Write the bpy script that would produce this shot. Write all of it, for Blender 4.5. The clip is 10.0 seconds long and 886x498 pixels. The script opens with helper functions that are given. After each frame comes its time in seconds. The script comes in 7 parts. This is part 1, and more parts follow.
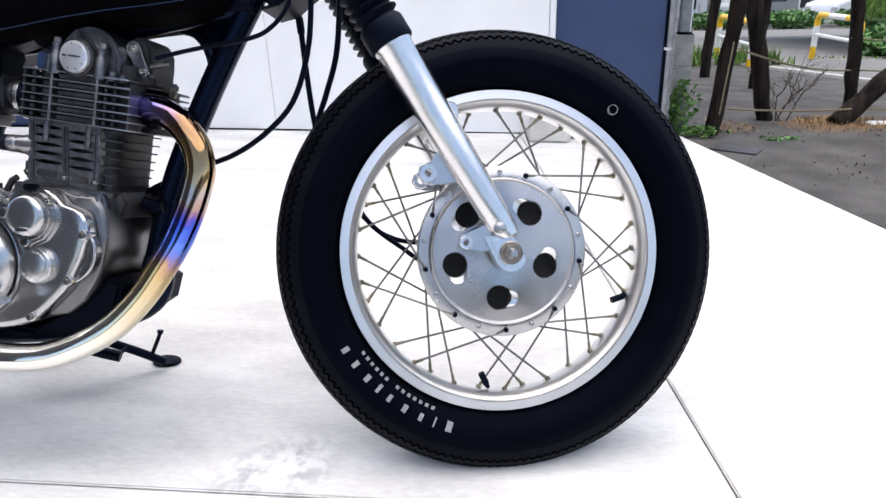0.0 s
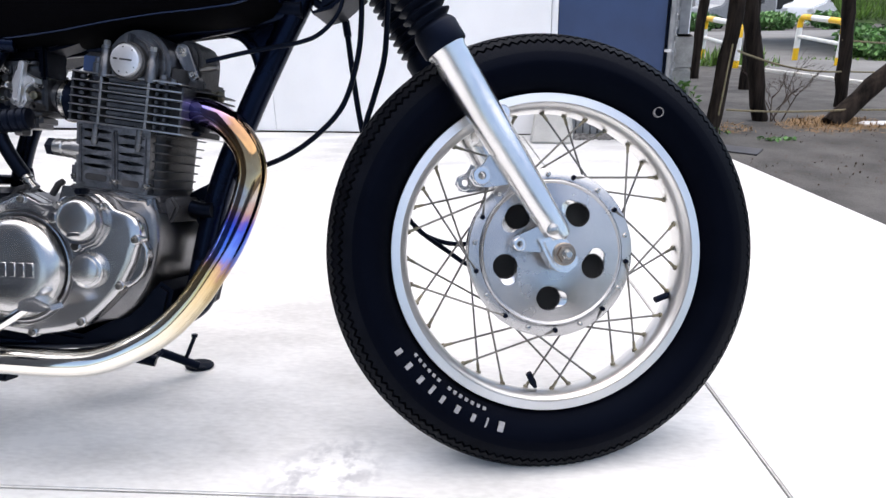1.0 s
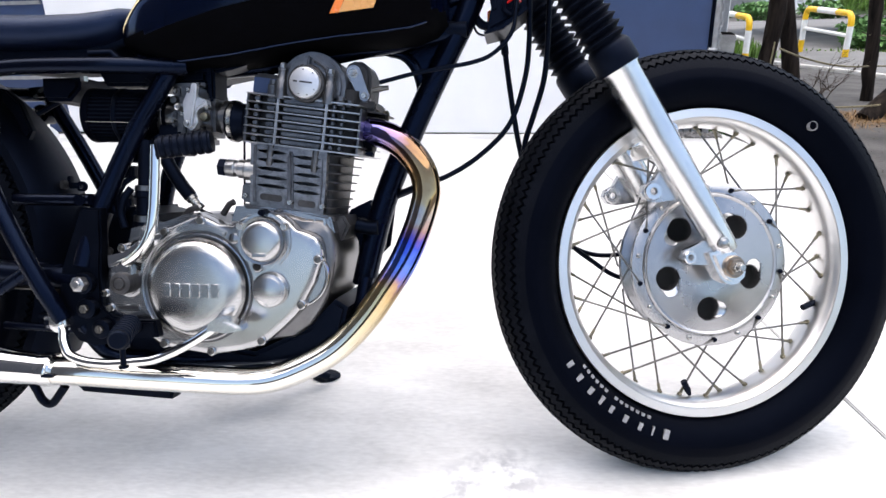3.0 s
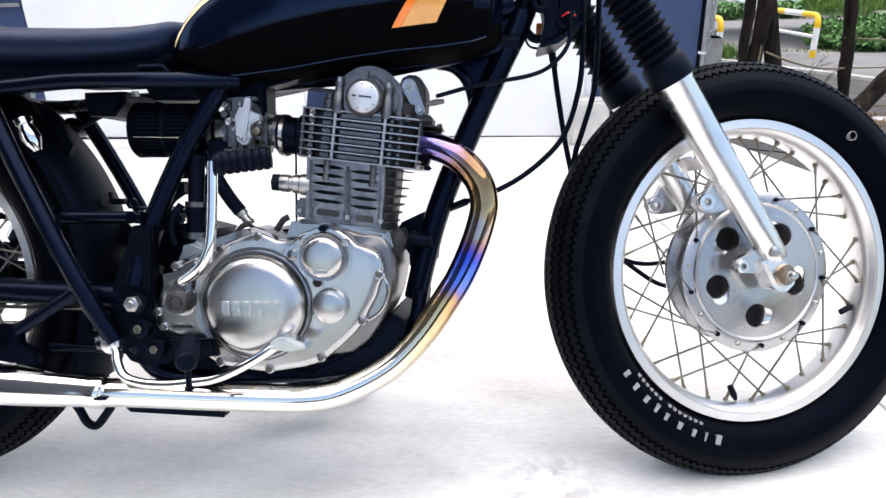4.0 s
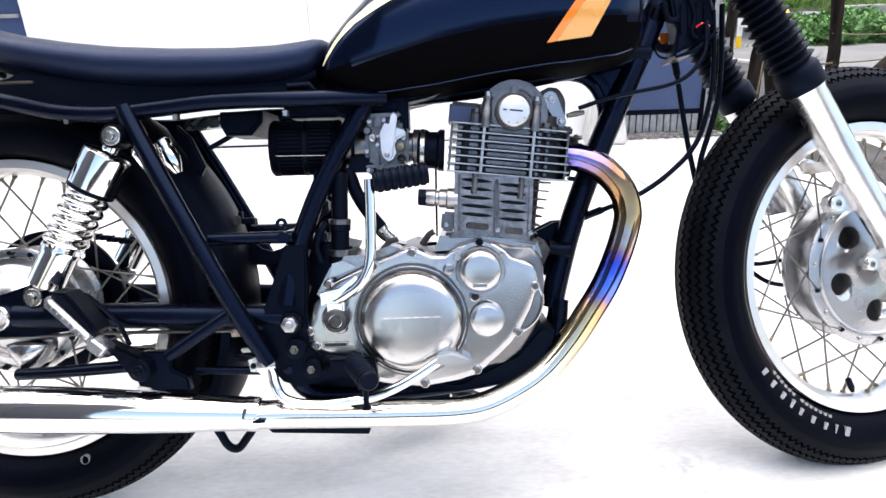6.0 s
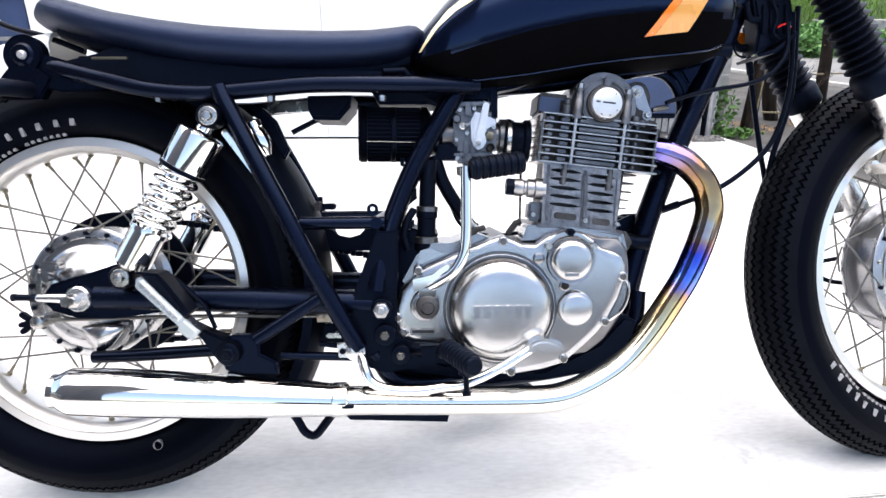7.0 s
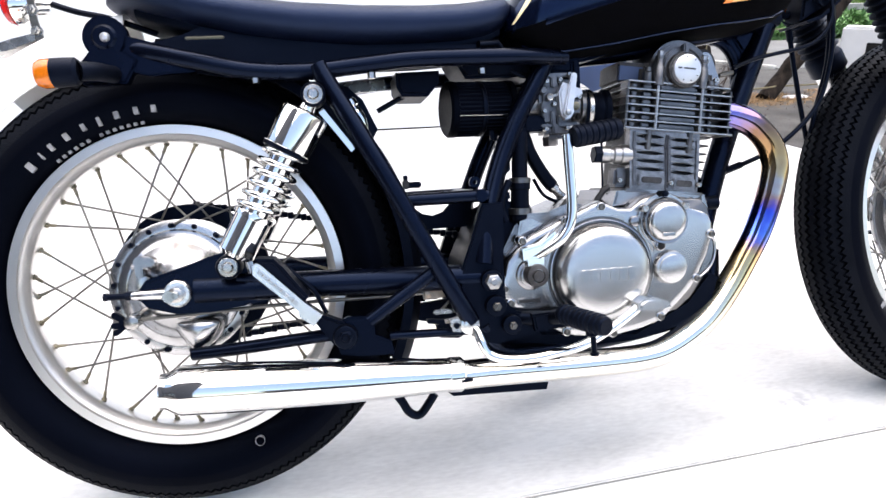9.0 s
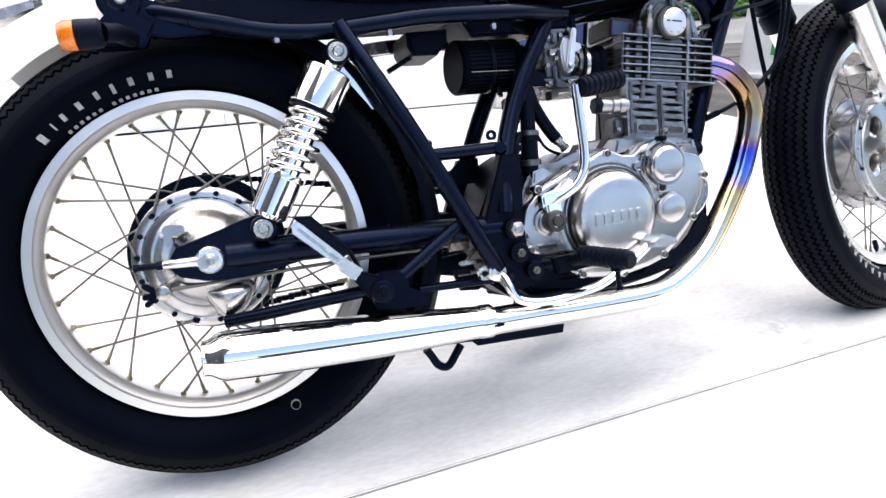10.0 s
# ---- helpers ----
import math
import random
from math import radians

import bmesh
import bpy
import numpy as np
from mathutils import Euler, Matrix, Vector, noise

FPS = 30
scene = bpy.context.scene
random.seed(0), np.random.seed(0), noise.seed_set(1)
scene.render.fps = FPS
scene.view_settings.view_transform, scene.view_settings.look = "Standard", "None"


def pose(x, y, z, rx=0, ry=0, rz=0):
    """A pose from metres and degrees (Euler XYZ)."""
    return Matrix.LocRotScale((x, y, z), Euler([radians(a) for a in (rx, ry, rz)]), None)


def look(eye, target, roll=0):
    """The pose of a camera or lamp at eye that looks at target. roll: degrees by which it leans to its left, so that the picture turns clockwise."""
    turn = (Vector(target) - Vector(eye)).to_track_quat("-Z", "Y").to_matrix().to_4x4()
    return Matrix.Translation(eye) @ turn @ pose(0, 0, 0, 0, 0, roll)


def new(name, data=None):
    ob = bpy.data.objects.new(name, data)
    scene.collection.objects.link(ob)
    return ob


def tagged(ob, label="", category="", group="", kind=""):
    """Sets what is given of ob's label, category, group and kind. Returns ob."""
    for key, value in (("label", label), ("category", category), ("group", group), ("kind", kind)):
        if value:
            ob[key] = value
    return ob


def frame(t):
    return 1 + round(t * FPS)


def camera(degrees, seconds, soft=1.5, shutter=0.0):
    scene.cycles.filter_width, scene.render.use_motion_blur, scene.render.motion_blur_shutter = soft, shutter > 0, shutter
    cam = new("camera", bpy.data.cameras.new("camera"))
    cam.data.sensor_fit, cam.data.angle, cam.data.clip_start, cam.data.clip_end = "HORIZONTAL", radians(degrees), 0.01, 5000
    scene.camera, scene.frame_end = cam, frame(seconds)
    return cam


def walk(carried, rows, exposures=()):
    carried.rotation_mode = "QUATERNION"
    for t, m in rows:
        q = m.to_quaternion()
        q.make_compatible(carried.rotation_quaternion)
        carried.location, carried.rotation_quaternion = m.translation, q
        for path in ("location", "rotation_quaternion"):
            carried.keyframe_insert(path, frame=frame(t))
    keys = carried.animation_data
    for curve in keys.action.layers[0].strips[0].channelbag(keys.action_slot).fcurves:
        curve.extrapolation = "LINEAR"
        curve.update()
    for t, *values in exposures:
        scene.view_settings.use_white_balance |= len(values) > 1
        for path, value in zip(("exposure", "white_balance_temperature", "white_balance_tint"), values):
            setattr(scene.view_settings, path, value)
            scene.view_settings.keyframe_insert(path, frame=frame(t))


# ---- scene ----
EXPOSURE = 1.87
cam = camera(66.7, 10.0)
PATH = [
    (0, (1.448, -0.899, 0.711), (1.185, 0.936, -0.039), -1.6),
    (0.5, (1.399, -0.9, 0.712), (1.146, 0.938, -0.036), -1.3),
    (1, (1.344, -0.918, 0.718), (1.135, 0.924, -0.031), -1.4),
    (1.5, (1.295, -0.935, 0.728), (1.091, 0.909, -0.019), -2.6),
    (2, (1.255, -0.94, 0.742), (1.048, 0.9, -0.015), -2.2),
    (2.5, (1.158, -0.947, 0.753), (0.975, 0.893, -0.008), -1.9),
    (2.7, (1.119, -0.95, 0.758), (0.936, 0.888, -0.01), -1.9),
    (4, (0.934, -0.952, 0.79), (0.852, 0.89, 0.015), -1.6),
    (4.5, (0.849, -0.938, 0.796), (0.827, 0.9, 0.009), -1.4),
    (5, (0.786, -0.933, 0.796), (0.778, 0.915, 0.031), -1.6),
    (5.5, (0.716, -0.941, 0.803), (0.751, 0.902, 0.029), -2.1),
    (5.7, (0.691, -0.958, 0.814), (0.714, 0.886, 0.04), -2.5),
    (6.8, (0.517, -0.948, 0.824), (0.596, 0.882, 0.02), -0.3),
    (7, (0.473, -0.959, 0.808), (0.588, 0.88, 0.028), 0.0),
    (7.5, (0.401, -0.965, 0.801), (0.559, 0.869, 0.018), 0.5),
    (8, (0.319, -0.962, 0.788), (0.511, 0.875, 0.02), -0.2),
    (8.5, (0.238, -0.946, 0.787), (0.537, 0.868, -0.002), -0.2),
    (9, (0.19, -0.943, 0.778), (0.554, 0.859, -0.011), -0.8),
    (9.5, (0.104, -0.937, 0.762), (0.605, 0.841, -0.003), -0.3),
    (10, (0.019, -0.95, 0.735), (0.617, 0.779, -0.074), -1.7),
]
walk(cam, [(t, look(eye, target, roll)) for t, eye, target, roll in PATH], exposures=((0.0, EXPOSURE - 0.34, 6720, 12), (2.7, EXPOSURE - 0.18, 6760, 12), (4.5, EXPOSURE, 6900, 12), (5.5, EXPOSURE + 0.22, 6900, 12), (8.0, EXPOSURE + 0.26, 6900, 12), (10.0, EXPOSURE + 0.12, 6900, 12)))

# ---- light ----
world = bpy.data.worlds.new("world")
scene.world = world
world.use_nodes = True
wn = world.node_tree
sky = wn.nodes.new("ShaderNodeTexSky")
sky.sky_type, sky.sun_disc = "NISHITA", False
sky.sun_elevation, sky.sun_rotation = radians(83), radians(0)
sky.air_density, sky.dust_density = 1.0, 2.0
bg = wn.nodes["Background"]
bg.inputs[1].default_value = 0.09
wn.links.new(sky.outputs[0], bg.inputs[0])
sun = new("sun", bpy.data.lights.new("sun", "SUN"))
sun.data.energy, sun.data.angle, sun.data.color = 1.5, radians(110), (1.0, 0.96, 0.9)
sun.matrix_world = look((0.2, 0.7, 9), (0, 0, 0))

# ---- materials ----
def material(name, color, rough=0.5, metal=0.0, vary=0.12, scale=30.0, bump=0.0, fine=300.0, coat=0.0, rvary=0.08, stretch=(1, 1, 1), island=0.0, spec=0.5, tint=(1, 1, 1)):
    m = bpy.data.materials.new(name)
    m.use_nodes = True
    nt = m.node_tree
    p = nt.nodes["Principled BSDF"]
    tc = nt.nodes.new("ShaderNodeTexCoord")
    mp = nt.nodes.new("ShaderNodeMapping")
    mp.inputs["Scale"].default_value = stretch
    nt.links.new(tc.outputs["Object"], mp.inputs[0])
    n1 = nt.nodes.new("ShaderNodeTexNoise")
    n1.inputs["Scale"].default_value, n1.inputs["Detail"].default_value = scale, 6
    nt.links.new(mp.outputs[0], n1.inputs["Vector"])
    n2 = nt.nodes.new("ShaderNodeTexNoise")
    n2.inputs["Scale"].default_value, n2.inputs["Detail"].default_value = fine, 3
    nt.links.new(mp.outputs[0], n2.inputs["Vector"])
    mix = nt.nodes.new("ShaderNodeMix")
    mix.data_type = "RGBA"
    mix.inputs[6].default_value = [max(0, c * (1 - vary)) for c in color] + [1]
    mix.inputs[7].default_value = [min(1, c * (1 + vary)) for c in color] + [1]
    add = nt.nodes.new("ShaderNodeMath")
    add.operation = "MULTIPLY_ADD"
    add.inputs[1].default_value, add.inputs[2].default_value = 0.35, -0.17
    nt.links.new(n2.outputs[0], add.inputs[0])
    tot = nt.nodes.new("ShaderNodeMapRange")
    tot.inputs["From Min"].default_value, tot.inputs["From Max"].default_value = 0.3, 0.7
    su = nt.nodes.new("ShaderNodeMath")
    su.operation = "ADD"
    nt.links.new(n1.outputs[0], su.inputs[0])
    nt.links.new(add.outputs[0], su.inputs[1])
    nt.links.new(su.outputs[0], tot.inputs[0])
    nt.links.new(tot.outputs[0], mix.inputs[0])
    col = mix.outputs[2]
    if island:
        gi = nt.nodes.new("ShaderNodeNewGeometry")
        oi = nt.nodes.new("ShaderNodeObjectInfo")
        a2 = nt.nodes.new("ShaderNodeMath")
        a2.operation = "ADD"
        nt.links.new(gi.outputs["Random Per Island"], a2.inputs[0])
        nt.links.new(oi.outputs["Random"], a2.inputs[1])
        fr = nt.nodes.new("ShaderNodeMath")
        fr.operation = "FRACT"
        nt.links.new(a2.outputs[0], fr.inputs[0])
        mr = nt.nodes.new("ShaderNodeMapRange")
        mr.inputs["To Min"].default_value, mr.inputs["To Max"].default_value = 1 - island, 1 + island
        nt.links.new(fr.outputs[0], mr.inputs[0])
        hs = nt.nodes.new("ShaderNodeHueSaturation")
        nt.links.new(mr.outputs[0], hs.inputs["Value"])
        nt.links.new(col, hs.inputs["Color"])
        col = hs.outputs[0]
    nt.links.new(col, p.inputs["Base Color"])
    rr = nt.nodes.new("ShaderNodeMapRange")
    rr.inputs["To Min"].default_value, rr.inputs["To Max"].default_value = max(0.02, rough - rvary), min(1, rough + rvary)
    nt.links.new(n1.outputs[0], rr.inputs[0])
    nt.links.new(rr.outputs[0], p.inputs["Roughness"])
    p.inputs["Metallic"].default_value = metal
    p.inputs["Coat Weight"].default_value = coat
    p.inputs["Specular IOR Level"].default_value = spec
    p.inputs["Specular Tint"].default_value = (*tint, 1)
    if bump:
        b = nt.nodes.new("ShaderNodeBump")
        b.inputs["Strength"].default_value, b.inputs["Distance"].default_value = bump, 0.002
        nt.links.new(n2.outputs[0], b.inputs["Height"])
        nt.links.new(b.outputs[0], p.inputs["Normal"])
    return m

# blue specular tint puts the sky's sheen into the blacks, here and below
RUBBER = material("tyre rubber", (0.001, 0.0012, 0.0024), 0.52, 0, 0.3, 12, 0.15, 500, spec=0.05, tint=(0.32, 0.5, 1.0))
GROOVE = material("tread rubber", (0.0015, 0.0015, 0.0017), 0.7, 0, 0.3, 20, 0.2, 500, spec=0.08, tint=(0.32, 0.5, 1.0))
# ribs lighter than the sidewall: light from above put into their colour
TREAD = material("top-lit tread rib", (0.002, 0.0022, 0.0032), 0.55, 0, 0.5, 25, 0.3, 400, spec=0.08, tint=(0.5, 0.65, 1.0))
LETTER = material("white rubber print", (0.26, 0.26, 0.27), 0.6, 0, 0.25, 90)
RIM = material("satin aluminium rim", (0.79, 0.78, 0.765), 0.34, 1, 0.05, 8, 0.03, 700)
HUBM = material("brushed aluminium", (0.54, 0.54, 0.545), 0.27, 1, 0.07, 9, 0.03, 600)
FORKM = material("buffed aluminium", (0.76, 0.755, 0.75), 0.25, 1, 0.07, 10, 0.05, 500)
POLISH = material("polished aluminium case", (0.485, 0.485, 0.49), 0.22, 1, 0.1, 14, 0.02, 600, rvary=0.06)
CASE = material("worn aluminium case", (0.34, 0.34, 0.35), 0.24, 1, 0.12, 14, 0.03, 500, rvary=0.08)
CRANK = material("dull cast crankcase", (0.17, 0.17, 0.175), 0.34, 1, 0.2, 18, 0.06, 400, rvary=0.08)
CAST = material("grey cast cylinder", (0.135, 0.138, 0.148), 0.33, 0.9, 0.35, 40, 0.25, 260)
BARREL = material("weathered cast barrel", (0.1, 0.102, 0.112), 0.36, 0.85, 0.55, 45, 0.35, 240)
FINEDGE = material("worn barrel fin", (0.22, 0.22, 0.232), 0.33, 0.92, 0.4, 60, 0.3, 260)
# dark cast tone, also used as painted shade in gaps and hollows
CASTDK = material("dark cast metal and recess shade", (0.045, 0.044, 0.046), 0.5, 0.6, 0.45, 35, 0.4, 260)
FIN = material("milled fin edge", (0.4, 0.4, 0.405), 0.32, 0.95, 0.15, 40, 0.2, 300)
CHROME = material("chrome", (0.89, 0.88, 0.855), 0.06, 1, 0.02, 6, rvary=0.02)
STEEL = material("zinc steel", (0.46, 0.45, 0.43), 0.26, 1, 0.2, 60)
SPOKE = material("dull spoke steel", (0.16, 0.155, 0.145), 0.4, 1, 0.2, 50)
BRASS = material("tarnished nipple brass", (0.2, 0.18, 0.13), 0.4, 1, 0.25, 60)
BLACK = material("gloss black paint", (0.001, 0.0015, 0.0042), 0.26, 0, 0.2, 10, coat=0.0, rvary=0.08, spec=0.22, tint=(0.32, 0.5, 1.0))
TANKM = material("deep black enamel", (0.0008, 0.0017, 0.007), 0.17, 0, 0.2, 6, coat=0.0, rvary=0.03, spec=0.5, tint=(0.32, 0.5, 1.0))
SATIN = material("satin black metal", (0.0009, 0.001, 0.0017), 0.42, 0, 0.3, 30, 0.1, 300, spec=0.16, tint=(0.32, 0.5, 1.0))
PLASTIC = material("black plastic", (0.0013, 0.0016, 0.003), 0.5, 0, 0.25, 30, 0.12, 400, spec=0.16, tint=(0.32, 0.5, 1.0))
VINYL = material("black seat vinyl", (0.0036, 0.006, 0.0165), 0.4, 0, 0.2, 14, 0.35, 900, spec=0.48, tint=(0.32, 0.5, 1.0))
CABLE = material("black cable sheath", (0.0008, 0.0009, 0.0014), 0.45, 0, 0.2, 60, spec=0.16, tint=(0.32, 0.5, 1.0))
# near-black for shade painted on and below the tank's underside
UNDERSHADE = material("matt black underside shade", (0.0009, 0.001, 0.0016), 0.85, 0, 0.3, 30, 0.2, 300, spec=0.03)
ORANGE = material("orange stripe", (0.85, 0.19, 0.01), 0.25, 0, 0.05, 20, coat=0.6)
GOLD = material("gold stripe", (0.68, 0.32, 0.08), 0.28, 0.1, 0.06, 20, coat=0.6)
CREAM = material("pale gold pinstripe", (0.85, 0.7, 0.4), 0.3, 0, 0.05, 20, coat=0.6)
AMBER = material("amber lens", (0.62, 0.15, 0.004), 0.2, 0, 0.3, 90, coat=0.5)
REDLENS = material("red lens", (0.6, 0.01, 0.01), 0.15, 0, 0.1, 60, coat=0.5)
CHROMEGLARE = material("white chrome glare", (0.8, 0.8, 0.79), 0.3, 0, 0.04, 5, coat=0.3)
BADGE = material("pale alloy badge", (0.66, 0.66, 0.68), 0.32, 0.75, 0.08, 40, 0.05, 300)
FINSHADE = material("shade-dark casting", (0.018, 0.017, 0.018), 0.6, 0.3, 0.5, 40, 0.3, 260)
DARKGAP = material("dark hollow", (0.004, 0.004, 0.004), 0.9, 0, 0.1, 30)
COPPER = material("bronze axle nut", (0.3, 0.245, 0.195), 0.3, 1, 0.25, 60)


def heat_material():
    m = material("heat blued steel pipe", (0.8, 0.8, 0.8), 0.09, 1, 0.03, 8, rvary=0.03)
    nt = m.node_tree
    p = nt.nodes["Principled BSDF"]
    at = nt.nodes.new("ShaderNodeAttribute")
    at.attribute_name = "along"
    nz = nt.nodes.new("ShaderNodeTexNoise")
    nz.inputs["Scale"].default_value = 22
    ma = nt.nodes.new("ShaderNodeMath")
    ma.operation = "MULTIPLY_ADD"
    ma.inputs[1].default_value = 0.06
    nt.links.new(nz.outputs[0], ma.inputs[0])
    nt.links.new(at.outputs["Fac"], ma.inputs[2])
    ramp = nt.nodes.new("ShaderNodeValToRGB")
    stops = [(0.02, (0.05, 0.04, 0.2)), (0.08, (0.22, 0.2, 0.5)), (0.13, (0.3, 0.2, 0.3)), (0.18, (0.24, 0.14, 0.09)), (0.27, (0.42, 0.26, 0.12)), (0.34, (0.5, 0.36, 0.2)), (0.385, (0.42, 0.38, 0.36)), (0.425, (0.4, 0.24, 0.2)), (0.456, (0.15, 0.1, 0.37)), (0.48, (0.05, 0.09, 0.55)), (0.55, (0.12, 0.23, 0.71)), (0.585, (0.24, 0.2, 0.46)), (0.61, (0.48, 0.3, 0.2)), (0.645, (0.62, 0.45, 0.22)), (0.74, (0.72, 0.6, 0.38)), (0.86, (0.83, 0.76, 0.62)), (0.98, (0.87, 0.84, 0.77))]
    el = ramp.color_ramp.elements
    while len(el) < len(stops):
        el.new(0.5)
    for e, (pos, c) in zip(el, stops):
        e.position, e.color = pos * 0.57 + 0.01, (*c, 1)
    nt.links.new(ma.outputs[0], ramp.inputs[0])
    nt.links.new(ramp.outputs[0], p.inputs["Base Color"])
    return m


HEAT = heat_material()


def turned(m, amount):
    """Ring-brushed metal: the gloss is drawn out round the axle's line."""
    nt = m.node_tree
    p = nt.nodes["Principled BSDF"]
    tg = nt.nodes.new("ShaderNodeTangent")
    tg.direction_type, tg.axis = "RADIAL", "Y"
    nt.links.new(tg.outputs[0], p.inputs["Tangent"])
    p.inputs["Anisotropic"].default_value = amount
    return m


TURNED = turned(material("ring-brushed aluminium", (0.43, 0.432, 0.44), 0.27, 1, 0.09, 12, 0.03, 600), 0.8)
TURNPOL = turned(material("lathe-polished aluminium", (0.52, 0.52, 0.52), 0.25, 1, 0.08, 14, 0.015, 700, rvary=0.05), 0.35)

# ---- mesh tools ----
def finish(bm, angle=38):
    bmesh.ops.recalc_face_normals(bm, faces=bm.faces)
    lim = radians(angle)
    for f in bm.faces:
        f.smooth = True
    for e in bm.edges:
        e.smooth = len(e.link_faces) == 2 and e.calc_face_angle(0) < lim
    return bm


def part(name, bm, mat, parent=None, label="", at=None, mats=None):
    finish(bm)
    me = bpy.data.meshes.new(name)
    bm.to_mesh(me)
    bm.free()
    for m in mats or [mat]:
        me.materials.append(m)
    ob = new(name, me)
    ob.parent = parent
    if at is not None:
        ob.matrix_basis = at
    if label:
        ob["label"] = label
    return ob


def thing(name, label, category, m=None, group="", kind=""):
    ob = new(name)
    ob.empty_display_size = 0.1
    if m is not None:
        ob.matrix_basis = m
    return tagged(ob, label, category, group, kind)


def join(*bms):
    """Several bmeshes as one."""
    out = bmesh.new()
    for b in bms:
        me = bpy.data.meshes.new("tmp")
        b.to_mesh(me)
        b.free()
        out.from_mesh(me)
        bpy.data.meshes.remove(me)
    return out


def smooth_path(pts, n=8):
    """Catmull-Rom through the points."""
    P = [Vector(p) for p in pts]
    P = [2 * P[0] - P[1]] + P + [2 * P[-1] - P[-2]]
    out = []
    for i in range(1, len(P) - 2):
        for k in range(n):
            t = k / n
            a, b, c, d = P[i - 1], P[i], P[i + 1], P[i + 2]
            out.append(0.5 * (2 * b + (c - a) * t + (2 * a - 5 * b + 4 * c - d) * t * t + (3 * b - a - 3 * c + d) * t ** 3))
    out.append(P[-2])
    return out


def tube(pts, r, segs=14, caps=True, along=False):
    """A tube along the points; r is one radius or one for each point."""
    bm = bmesh.new()
    P = [Vector(p) for p in pts]
    R = r if isinstance(r, (list, tuple)) else [r] * len(P)
    lay = bm.verts.layers.float.new("along") if along else None
    up = None
    rings = []
    dist, total = 0.0, sum((P[i + 1] - P[i]).length for i in range(len(P) - 1))
    for i, p in enumerate(P):
        t = (P[min(i + 1, len(P) - 1)] - P[max(i - 1, 0)]).normalized()
        if up is None:
            up = t.orthogonal().normalized()
        up = (up - t * up.dot(t)).normalized()
        side = t.cross(up)
        if i:
            dist += (P[i] - P[i - 1]).length
        ring = []
        for k in range(segs):
            a = 2 * math.pi * k / segs
            v = bm.verts.new(p + R[i] * (math.cos(a) * up + math.sin(a) * side))
            if along:
                v[lay] = dist / total
            ring.append(v)
        rings.append(ring)
    for a, b in zip(rings, rings[1:]):
        for k in range(segs):
            bm.faces.new((a[k], a[(k + 1) % segs], b[(k + 1) % segs], b[k]))
    if caps:
        bm.faces.new(rings[0])
        bm.faces.new(rings[-1])
    return bm


def lathe(profile, segs=48, closed=False, c=(0, 0, 0)):
    """Profile of (radius, y) turned about the y axis at c; radius 0 ends close it."""
    bm = bmesh.new()
    rings = []
    for r, y in profile:
        if r < 1e-6:
            rings.append([bm.verts.new((c[0], c[1] + y, c[2]))])
        else:
            rings.append([bm.verts.new((c[0] + r * math.cos(2 * math.pi * k / segs), c[1] + y, c[2] + r * math.sin(2 * math.pi * k / segs))) for k in range(segs)])
    pairs = list(zip(rings, rings[1:])) + ([(rings[-1], rings[0])] if closed else [])
    for a, b in pairs:
        for k in range(segs):
            q = [a[k % len(a)], a[(k + 1) % len(a)], b[(k + 1) % len(b)], b[k % len(b)]]
            q = list(dict.fromkeys(q))
            if len(q) > 2:
                bm.faces.new(q)
    return bm


def lathe_along(profile, p, d, segs=24):
    """Profile of (radius, distance) turned about the line from p in direction d."""
    bm = lathe(profile, segs)
    q = Vector((0, 1, 0)).rotation_difference(Vector(d).normalized())
    bm.transform(Matrix.Translation(p) @ q.to_matrix().to_4x4())
    return bm


def box(x0, x1, y0, y1, z0, z1, bevel=0.0, segs=2):
    bm = bmesh.new()
    bmesh.ops.create_cube(bm, size=1)
    bm.transform(Matrix.Translation(((x0 + x1) / 2, (y0 + y1) / 2, (z0 + z1) / 2)) @ Matrix.Diagonal((x1 - x0, y1 - y0, z1 - z0, 1)))
    if bevel:
        bmesh.ops.bevel(bm, geom=bm.edges[:], offset=bevel, segments=segs, affect="EDGES")
    return bm


def ring_pts(c, r, n=24, a0=0.0, a1=360.0):
    full = abs(a1 - a0) >= 359.9
    m = n if full else n - 1
    return [(c[0] + r * math.cos(radians(a0 + (a1 - a0) * k / m)), c[1] + r * math.sin(radians(a0 + (a1 - a0) * k / m))) for k in range(n)]


def plate(outline, w0, w1, holes=(), bevel=0.0):
    """A flat outline of (u, v) with holes, thick from w0 to w1 across."""
    bm = bmesh.new()
    loops = []
    for pts in (outline, *holes):
        loops.append(([bm.verts.new((u, w0, v)) for u, v in pts], [bm.verts.new((u, w1, v)) for u, v in pts]))
    fronts = []
    for side in (0, 1):
        es = []
        for lp in loops:
            vs = lp[side]
            es += [bm.edges.new((vs[i], vs[(i + 1) % len(vs)])) for i in range(len(vs))]
        if len(loops) == 1:
            bm.faces.new(loops[0][side])
        else:
            bmesh.ops.triangle_fill(bm, use_beauty=True, use_dissolve=False, edges=es)
        if side == 0:
            fronts = es
    for a, b in loops:
        for i in range(len(a)):
            j = (i + 1) % len(a)
            bm.faces.new((a[i], a[j], b[j], b[i]))
    if bevel:
        bmesh.ops.recalc_face_normals(bm, faces=bm.faces)
        bmesh.ops.bevel(bm, geom=fronts, offset=bevel, segments=2, affect="EDGES")
    return bm


